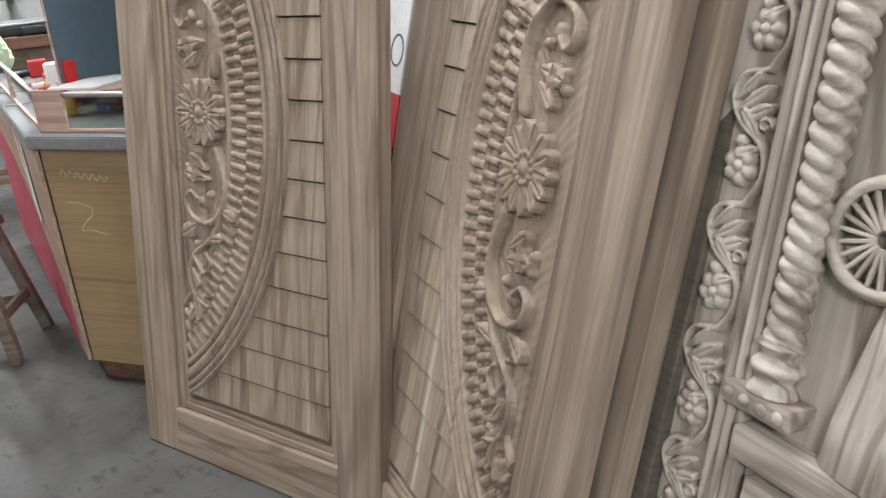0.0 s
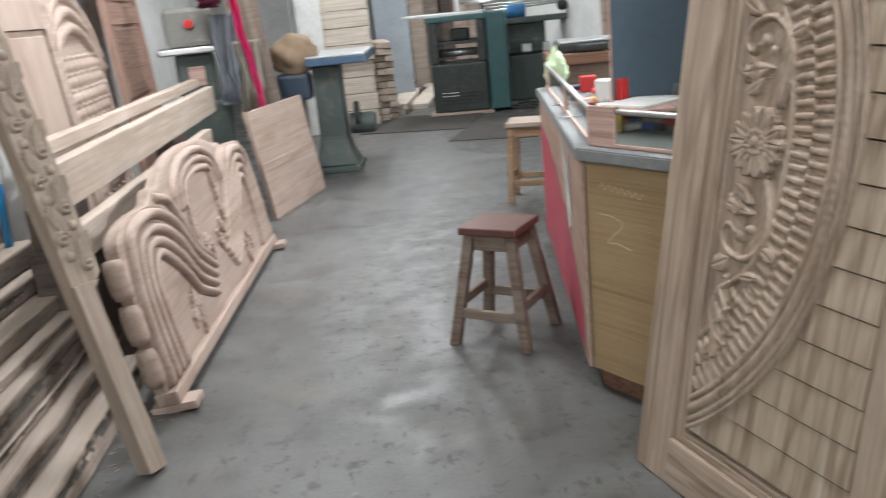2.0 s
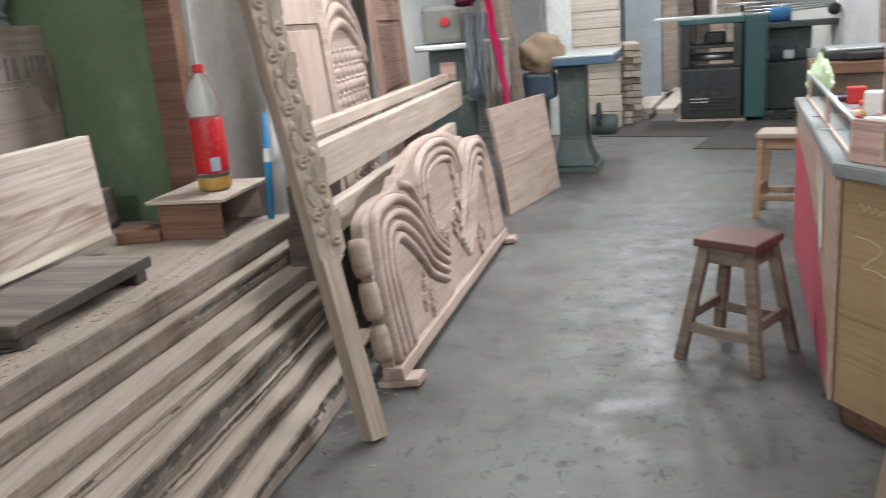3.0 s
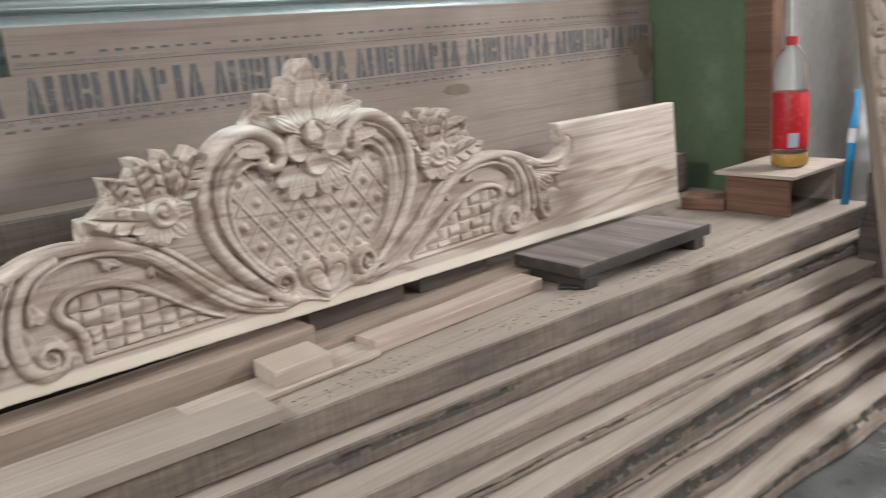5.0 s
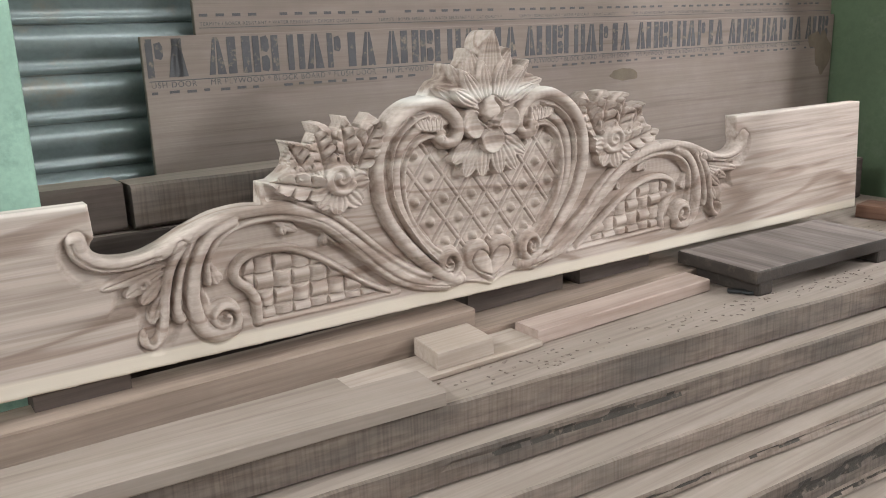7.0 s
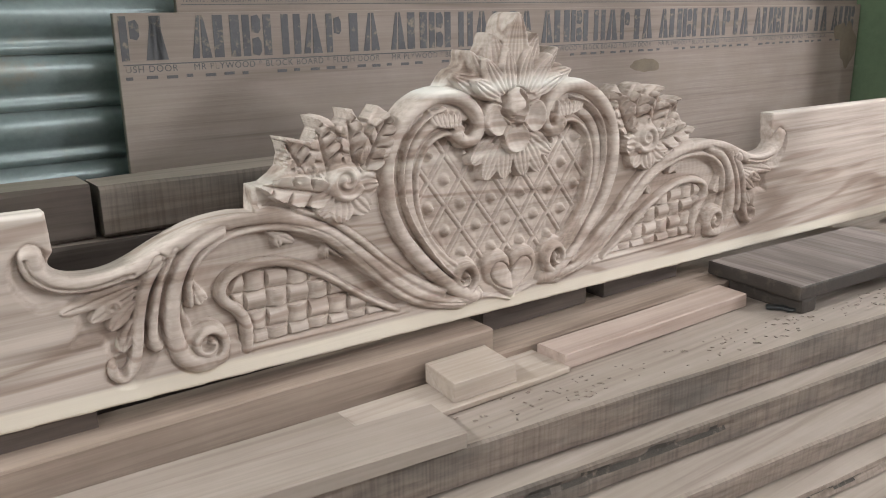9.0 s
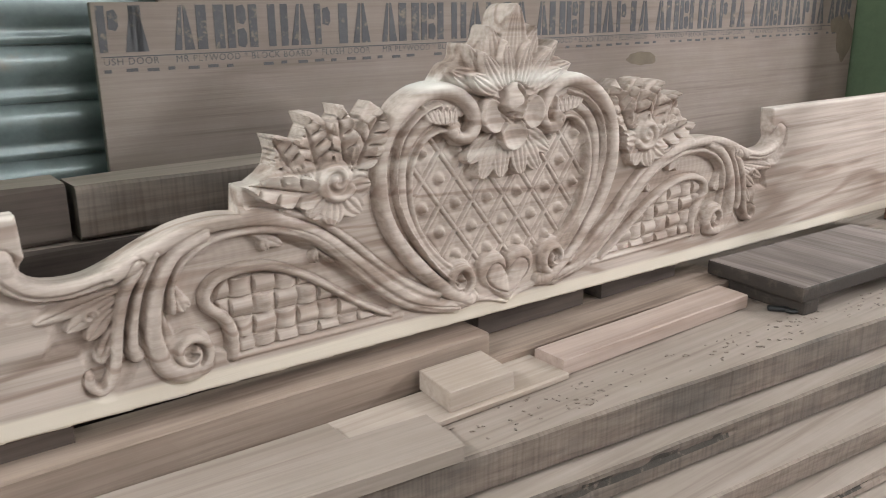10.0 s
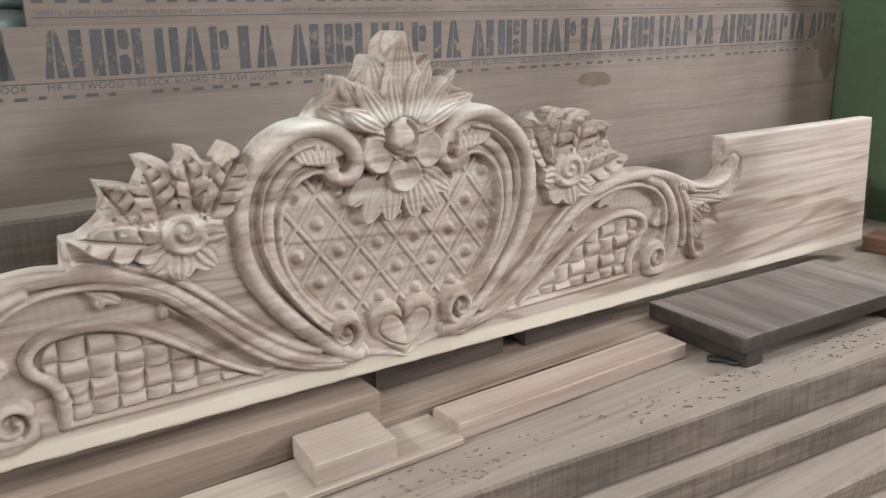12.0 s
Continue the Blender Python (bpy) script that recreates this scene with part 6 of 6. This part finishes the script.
# carved post leaning across
post_dir = Vector((-0.86 + 0.56, 2.50 - 2.235, 1.3)).normalized()


def carved_post():
    R = Relief(-0.003, 0.103, -0.003, 1.853, 0.003)
    for k in range(16):
        z = 0.60 + 0.08 * k
        R.petal(0.052, z, 60 + 50 * (k % 2), 0.10, 0.020, 0.012, 0.0, 2, curl=0.005)
        R.dome(0.03 + 0.042 * (k % 2), z + 0.03, 0.014, 0.012)
        R.ridge(scroll_line(0.072 - 0.042 * (k % 2), z, 0.018, 0.005, 90, 400, 20), 0.008, 0.005, 0.013)
    R.H = np.where(R.V < 0.55, 0.012, R.H)
    outline = [(0, 0), (0.058, 0), (0.058, 0.53), (0.100, 0.57), (0.100, 1.85), (0, 1.85)]
    side = Vector((0.75, -0.62, 0))
    xa = Vector((0.62, 0.78, 0))
    xa = (xa - post_dir * xa.dot(post_dir)).normalized()
    ya = post_dir.cross(xa)
    m = Matrix.Translation((-0.60, 2.205, 0.012)) @ Matrix((xa, ya, post_dir)).transposed().to_4x4()
    p = thing("carved_post", m, "pale wooden post with carved upper face, leaning", "post")
    R.mesh("carved_face", turned_copy(wood("pale_post_wood", (0.42, 0.32, 0.225), (0.27, 0.19, 0.12), 0.35, (0.2, 0.16, 0.12), 0.5), "pale_post_wood_upright"), 0.05, outline, p)
    return p


carved_post()


# ---- doors and panels standing along the left wall ----
def framed_door(y0, w, h, x, label, mat, panels=3, turn=90, lean=4):
    d = thing("panelled_door", Matrix.Translation((x, y0, 0)) @ pose(0, 0, 0, 0, 0, turn) @ pose(0, 0, 0, -lean, 0, 0), label, "door", "doors by the wall")
    st = 0.10
    for xx in (st / 2, w - st / 2):
        upright("stile", st, 0.036, h, (xx, 0, 0), mat, d)
    hs = [0.0, 0.62, 1.22, h - 0.12]
    for z in hs:
        part("rail", box_bm(w - 2 * st - 0.001, 0.036, 0.12, (w / 2, 0, z), 0.003), mat, d)
    for a, bb in zip(hs, hs[1:]):
        zz = a + 0.121
        hh = bb - zz - 0.001
        part("panel", box_bm(w - 2 * st - 0.002, 0.014, hh, (w / 2, 0.006, zz), 0.002), mat, d)
        part("panel_frame", box_bm(w - 2 * st - 0.05, 0.010, hh - 0.05, (w / 2, -0.008, zz + 0.025), 0.008), mat, d)
    return d


PINK_UP = turned_copy(PINK_WOOD, "pinkish_hardwood_upright")
framed_door(3.35, 0.70, 2.0, -1.05, "pinkish panelled door leaning by the white wall", PINK_UP)


def arched_panel():
    R = Relief(0.0, 0.98, 0.0, 1.45, 0.006)
    for k in range(8):
        for j in range(13):
            R.dome(0.12 + 0.105 * k, 0.10 + 0.078 * j, 0.040, 0.016, 0.0, 0.75)
            R.dome(0.17 + 0.105 * k, 0.14 + 0.078 * j, 0.012, 0.020, 0.0)
    for k in range(3):
        R.ridge(smooth_line([(0.03, 1.00 + 0.07 * k), (0.25, 1.16 + 0.075 * k), (0.49, 1.22 + 0.08 * k), (0.73, 1.16 + 0.075 * k), (0.95, 1.00 + 0.07 * k)]), 0.032, 0.032, 0.028)
    edge = smooth_line([(0.0, 1.05), (0.12, 1.22), (0.30, 1.36), (0.49, 1.41), (0.68, 1.36), (0.86, 1.22), (0.98, 1.05)], 6)
    outline = np.vstack([[(0.0, 0.0)], edge, [(0.98, 0.0)]])
    ob = R.mesh("arched_headboard", PINK_WOOD, 0.05, outline)
    ob.matrix_world = Matrix.Translation((-1.13, 4.15, 0)) @ pose(0, 0, 0, 0, 0, 90) @ pose(0, 0, 0, -4, 0, 0)
    return tagged(ob, "arched pinkish headboard carved with rows of scales", "headboard")


arched_panel()
framed_door(5.5, 1.0, 2.0, -1.16, "reddish panelled door standing by the wall", wood("reddish_door_wood", (0.45, 0.26, 0.17), (0.30, 0.16, 0.10), 0.3), lean=3)


# ---- machines and timber at the far end ----
def machine_one():
    """Dusty drum machine with rags hung over it."""
    d = thing("spindle_machine", pose(-0.78, 5.75, 0, 0, 0, 8), "dusty dark workshop machine hung with rags", "machine")
    part("base", box_bm(0.36, 0.40, 0.70, (0, 0, 0), 0.02), IRON, d)
    part("column", box_bm(0.24, 0.28, 0.30, (0, 0, 0.70), 0.02), IRON, d)
    part("table", box_bm(0.42, 0.42, 0.04, (0, 0, 1.0), 0.01), STEEL, d)
    part("head", box_bm(0.30, 0.34, 0.24, (0, 0, 1.041), 0.03), paint("dusty_grey_paint", (0.17, 0.165, 0.15), 0.6, (0.30, 0.27, 0.23), 0.6), d)
    part("knob", lathe(((0, 0.02), (0.028, 0.016), (0.03, 0)), 16, pose(0, -0.172, 1.18, 90, 0, 0)), CM["red"], d, "orange-red round knob")
    part("window", box_bm(0.10, 0.008, 0.12, (0.0, -0.142, 0.80), 0.004), CASE, d)
    return d


machine_one()


def cloth(name, m, sx, sz, mat, label, seed, folds=9, depth=0.05):
    bm = bmesh.new()
    n, k = 26, 30
    g = [[bm.verts.new((sx * (i / n - 0.5) * (1 - 0.25 * j / k) + 0.02 * noise.noise((j * 0.2, seed, 0)), depth * math.sin(i * folds / n * math.pi + 2 * noise.noise((i * 0.2, j * 0.12, seed))) * (0.3 + 0.7 * j / k) + 0.05 * noise.noise((i * 0.1, j * 0.1, seed + 5)), -sz * j / k)) for j in range(k + 1)] for i in range(n + 1)]
    for i in range(n):
        for j in range(k):
            bm.faces.new((g[i][j], g[i + 1][j], g[i + 1][j + 1], g[i][j + 1]))
    bmesh.ops.solidify(bm, geom=bm.faces[:], thickness=0.004)
    return solo(name, bm, mat, m, label, "cloth", smooth=True)


cloth("hanging_rag", pose(-0.55, 5.53, 1.22), 0.16, 0.55, paint("grey_blue_rag", (0.30, 0.32, 0.36), 0.9, (0.14, 0.14, 0.16), 0.6, 8), "grey-blue rag hanging from the machine", 3)
cloth("hanging_rag", pose(-0.47, 5.50, 1.34, 0, -8, 0), 0.05, 0.95, paint("hot_pink_strap", (0.75, 0.03, 0.20), 0.6), "hot pink strap hanging down beside the machine", 4, 2, 0.015)
cloth("hanging_rag", pose(-0.44, 5.56, 1.05), 0.20, 0.62, paint("pale_sacking", (0.42, 0.38, 0.32), 0.9, (0.2, 0.17, 0.14), 0.7, 9), "pale dusty sacking hanging beside the machine", 6)
cloth("hanging_rag", pose(-0.60, 5.45, 1.40), 0.16, 0.14, paint("maroon_rag", (0.18, 0.02, 0.06), 0.9), "dark maroon rag on top of the machine", 7)
slab = thing("timber_slab", Matrix.Translation((-0.30, 5.62, 0)) @ pose(0, 0, 0, -5, -6, 0), "rough brown slab of timber leaning upright", "slab")
upright("slab_body", 0.20, 0.06, 1.75, (0, 0, 0), RAW_GREY, slab)
structure("pillar_1", box_bm(0.30, 0.30, CEIL, (-0.34, 7.75, 0), 0.015), paint("grey_cement", (0.24, 0.24, 0.24), 0.85, (0.33, 0.33, 0.32), 0.5, 2.0), "grey cement pillar beside the machines")
structure("pillar_2", box_bm(0.24, 0.30, CEIL, (-0.04, 8.6, 0), 0.01), WHITE_WALL, "white plastered pillar behind the machines")
structure("pillar_3", box_bm(0.42, 0.30, CEIL, (0.93, 10.6, 0), 0.01), paint("pale_blue_plaster", (0.42, 0.47, 0.52), 0.85, (0.33, 0.36, 0.4), 0.5, 1.5), "pale blue plastered pillar")


def jointer():
    d = thing("jointer", pose(0.06, 6.52, 0, 0, 0, -8), "green-grey cast iron jointer with a blue table", "machine")
    bm = prism([(-0.19, -0.20), (0.19, -0.20), (0.19, 0.22), (-0.19, 0.22)], 0.0, 0.045, 0.01)
    part("foot", bm, IRON, d)
    bm = bmesh.new()
    secs = []
    for z, a, b in ((0.046, 0.17, 0.18), (0.16, 0.12, 0.15), (0.26, 0.10, 0.13), (0.80, 0.10, 0.13)):
        secs.append([bm.verts.new((x * a, y * b, z)) for x, y in ((-1, -1), (1, -1), (1, 1), (-1, 1))])
    for p, q in zip(secs, secs[1:]):
        for k in range(4):
            j = (k + 1) % 4
            bm.faces.new((p[k], p[j], q[j], q[k]))
    bm.faces.new(secs[0][::-1])
    bm.faces.new(secs[-1])
    bmesh.ops.bevel(bm, geom=bm.edges[:], offset=0.012, segments=2, affect="EDGES")
    part("pedestal", bm, IRON, d)
    part("table", box_bm(0.44, 0.9, 0.055, (0.10, 0.20, 0.801), 0.008), paint("blue_table_paint", (0.05, 0.10, 0.17), 0.45, (0.2, 0.2, 0.2), 0.5), d, "blue painted table")
    part("table_top", box_bm(0.43, 0.88, 0.014, (0.10, 0.20, 0.857), 0.003), STEEL, d)
    part("hood", box_bm(0.24, 0.22, 0.20, (-0.24, -0.08, 0.56), 0.03), paint("dark_blue_drum", (0.035, 0.055, 0.085), 0.45), d)
    part("bracket", box_bm(0.10, 0.10, 0.56, (-0.24, -0.06, 0.0), 0.02), IRON, d)
    wheel = lathe(((0.055, -0.012), (0.085, -0.014), (0.09, 0), (0.085, 0.014), (0.055, 0.012), (0.055, -0.012)), 24, pose(0.19, -0.05, 0.42, 0, 90, 0))
    part("handwheel", wheel, BLACK, d, smooth=True)
    part("motor", lathe(((0, 0), (0.075, 0), (0.08, 0.01), (0.08, 0.18), (0.06, 0.2), (0, 0.2)), 20, pose(0.12, 0.06, 0.33, 0, 90, 0)), IRON, d, smooth=True)
    return d


jointer()
sack = bmesh.new()
bmesh.ops.create_icosphere(sack, subdivisions=4, radius=1)
for v in sack.verts:
    f = 1 + 0.22 * noise.noise(v.co * 1.7) + 0.08 * noise.noise(v.co * 5)
    v.co = Vector((v.co.x * 0.19 * f, v.co.y * 0.15 * f, max(-0.8, v.co.z) * 0.16 * f * (1 - 0.25 * abs(v.co.x))))
sack_bm = sack
solo("sawdust_bag", sack_bm, paint("brown_cotton", (0.27, 0.19, 0.125), 0.9, (0.18, 0.125, 0.085), 0.6, 7), pose(-0.165, 6.46, 0.888), "brown cotton dust bag over the machine", "bag", smooth=True)


DARK_IRON = paint("oily_black_iron", (0.020, 0.026, 0.025), 0.5, (0.10, 0.085, 0.07), 0.5, 6.0)
FRESH_BOARD = wood("pale_fresh_board", (0.74, 0.64, 0.48), (0.56, 0.45, 0.31), 0.3, None, 0, 0.75, 14, pore=0.4)


def planer():
    d = thing("thickness_planer", pose(1.50, 9.05, 0, 0, 0, -14), "dark green thickness planer with louvred panel", "machine")
    part("body", box_bm(0.58, 0.60, 0.50, (0, 0, 0.03), 0.02), DARK_IRON, d)
    part("plinth", box_bm(0.66, 0.66, 0.03, (0, 0, 0), 0.004), PINK_WOOD, d, "wooden batten under the machine")
    for x in (-0.25, 0.25):
        part("upright", box_bm(0.09, 0.56, 0.42, (x, 0, 0.531), 0.015), DARK_IRON, d)
    part("inner_shelf", box_bm(0.41, 0.5, 0.03, (0, 0, 0.72), 0.005), DARK_IRON, d)
    part("roller", lathe(((0, 0), (0.04, 0), (0.04, 0.40), (0, 0.40)), 18, pose(-0.20, -0.1, 0.63, 0, 90, 0)), STEEL, d, smooth=True)
    part("motor", box_bm(0.20, 0.22, 0.12, (0.02, -0.05, 0.751), 0.03), DARK_IRON, d)
    part("head_beam", box_bm(0.62, 0.58, 0.055, (0, 0, 0.952), 0.01), TEAL, d)
    part("table", box_bm(0.86, 0.50, 0.028, (-0.14, 0, 1.008), 0.005), STEEL, d, "bright steel table")
    part("fence_post", box_bm(0.04, 0.05, 0.16, (0.02, -0.12, 1.037), 0.005), STEEL, d)
    part("side_cabinet", box_bm(0.20, 0.56, 0.98, (0.41, 0, 0.03), 0.012), TEAL, d, "teal side cabinet")
    part("guide_bar", lathe(((0, 0), (0.014, 0), (0.014, 0.75), (0, 0.75)), 12, pose(0.05, -0.15, 1.12, 0, 90, 0)), STEEL, d, smooth=True)
    bm = bmesh.new()
    for r_ in range(4):
        for c_ in range(8):
            box_bm(0.045, 0.008, 0.014, (-0.185 + 0.053 * c_, -0.303, 0.12 + 0.035 * r_), 0.004, bm=bm)
    part("louvres", bm, BLACK, d)
    bm = bmesh.new()
    for r_ in range(2):
        for c_ in range(4):
            box_bm(0.03, 0.004, 0.010, (-0.175 + 0.045 * c_, -0.309, 0.195 + 0.032 * r_), 0.001, bm=bm)
    part("nameplate_bars", bm, WHITE_PRINT, d, "white printed bars")
    return d


planer()


def lathe_machine():
    d = thing("moulding_machine", pose(2.35, 9.6, 0, 0, 0, -10), "dark workshop machine with blue motor and rods", "machine")
    part("stand", box_bm(0.55, 0.45, 0.50, (0, 0, 0), 0.02), IRON, d)
    part("frame", box_bm(0.48, 0.10, 0.34, (0, 0.05, 0.501), 0.02), IRON, d)
    part("bed", box_bm(0.9, 0.3, 0.06, (0.05, 0, 0.842), 0.01), IRON, d)
    part("motor", lathe(((0, 0), (0.07, 0), (0.075, 0.01), (0.075, 0.22), (0, 0.22)), 20, pose(-0.2, -0.1, 0.98, 0, 90, 0)), paint("blue_motor", (0.03, 0.15, 0.35), 0.4), d, "blue motor", True)
    for k in range(4):
        part("rod", lathe(((0, 0), (0.011, 0), (0.011, 0.9), (0, 0.9)), 10, pose(-0.45, -0.12 + 0.05 * k, 1.0 + 0.035 * k, 0, 88 + k, 0)), STEEL, d, smooth=True)
    part("pulley", lathe(((0, -0.03), (0.06, -0.03), (0.05, 0), (0.06, 0.03), (0, 0.03)), 18, pose(0.42, -0.2, 1.0, 90, 0, 0)), BLACK, d, smooth=True)
    for k in range(5):
        part("casting", box_bm(0.05 + 0.03 * (k % 3), 0.08, 0.10, (-0.22 + 0.11 * k, -0.18, 0.52 + 0.05 * (k % 2)), 0.015), IRON if k % 2 else STEEL, d)
    return d


lathe_machine()
# rubber mats and pale sheets on the floor
MAT_ = paint("dark_rubber_mat", (0.055, 0.048, 0.042), 0.85, (0.10, 0.09, 0.08), 0.6, 3)
block("rubber_mat", 1.05, 1.05, 0.008, (0.98, 8.45, 0.0), MAT_, "dark rubber mat on the concrete floor", "mat", -22, bevel=0.002)
block("rubber_mat", 0.75, 1.3, 0.008, (1.62, 7.62, 0.0), MAT_, "dark worn rubber mat before the planer", "mat", -22, bevel=0.002)
for k, (x, y, sx, sy, z, t) in enumerate(((1.02, 10.4, 0.26, 2.3, 0.0, -14), (0.74, 10.3, 0.24, 1.6, 0.0, -16), (1.32, 10.8, 0.30, 2.4, 0.0, -14), (0.95, 10.0, 0.22, 1.5, 0.0605, -12), (2.35, 10.9, 0.8, 1.6, 0.0, -12))):
    block("floor_plank", sx, sy, 0.06 if k < 4 else 0.05, (x, y, z), FRESH_BOARD, "pale sawn plank lying on the floor", "plank", t, "planks on the floor")
cable = bpy.data.curves.new("cable", "CURVE")
cable.dimensions, cable.bevel_depth, cable.bevel_resolution = "3D", 0.009, 2
sp = cable.splines.new("NURBS")
loop = [(2.02 + 0.13 * math.cos(k * 1.3) + 0.02 * k, 8.55 + 0.16 * math.sin(k * 1.1) + 0.03 * k, 0.012 + 0.02 * (k % 3)) for k in range(14)]
sp.points.add(13)
for p, c in zip(sp.points, loop):
    p.co = (*c, 1)
sp.use_endpoint_u = True
tmp = bpy.data.objects.new("cable", cable)
me = bpy.data.meshes.new_from_object(tmp)
bpy.data.objects.remove(tmp)
me.materials.append(BLACK)
tagged(new("cable", me), "coil of black cable lying on the floor", "cable")


# stacks of boards against the back
def timber_rack(name, x, y, w, d, rows, cols, h, label, mat, seed):
    rng2 = random.Random(seed)
    base = thing(name, pose(x, y, 0), label, "timber stack")
    bm0 = plank_bm(w / cols, d, h, 0.004, 0, seed, 0.004)
    first_ = None
    for r_ in range(rows):
        for c_ in range(cols):
            if first_ is None:
                first_ = part("board", bm0, mat, base)
                ob = first_
            else:
                ob = new("board", first_.data)
                ob.parent = base
            ob.matrix_local = pose(-w / 2 + w / cols * c_ + rng2.uniform(-0.01, 0.01), rng2.uniform(-0.06, 0.06), r_ * (h + 0.006), 0, 0, rng2.uniform(-1, 1))
    return base


timber_rack("board_stack", 0.30, 8.75, 0.52, 1.3, 8, 1, 0.16, "tall stack of thick pale boards with white edges", FRESH_BOARD, 3)
timber_rack("offcut_stack", 0.64, 9.0, 0.26, 0.8, 12, 3, 0.062, "stack of small pale offcut ends", RAW_PALE, 4)
for k in range(9):
    block("standing_plank", 0.16 + 0.05 * (k % 3), 0.04, 1.9 + 0.15 * (k % 4), (1.25 + 0.21 * k, 12.2 + 0.1 * (k % 3), 0), (PINK_WOOD, RAW_PALE, RAW, OLD_WOOD)[k % 4], "upright timber plank leaning at the back of the workshop", "plank", 4 * (k % 3) - 4, "planks at the back", tip=-3)
block("dark_cupboard", 1.7, 0.4, 1.85, (1.75, 13.4, 0), OLD_WOOD, "tall dark wooden cupboard at the back", "cupboard")
for k in range(7):
    block("standing_plank", 0.20, 0.05, 2.0, (2.70, 5.2 + 0.42 * k, 0), (PINK_WOOD, RAW, DUSTY)[k % 3], "upright timber plank leaning on the side wall", "plank", 86, "planks by the wall", tip=-2)


# lamp fittings on the ceiling
TUBE_GLOW, nt, bsdf = material("tube_light_glow")
bsdf.inputs["Emission Color"].default_value = (0.95, 0.98, 1, 1)
bsdf.inputs["Emission Strength"].default_value = 6
for tx, ty in TUBES:
    f = thing("tube_light", pose(tx, ty, CEIL - 0.06), "white fluorescent tube light under the ceiling", "ceiling light", "tube lights")
    part("housing", box_bm(0.07, 1.25, 0.058, (0, 0, 0.001), 0.006), paint("white_enamel", (0.8, 0.8, 0.8), 0.4), f)
    part("tube", lathe(((0, 0), (0.013, 0), (0.013, 1.2), (0, 1.2)), 12, pose(0, 0.6, -0.014, 90, 0, 0)), TUBE_GLOW, f, smooth=True)
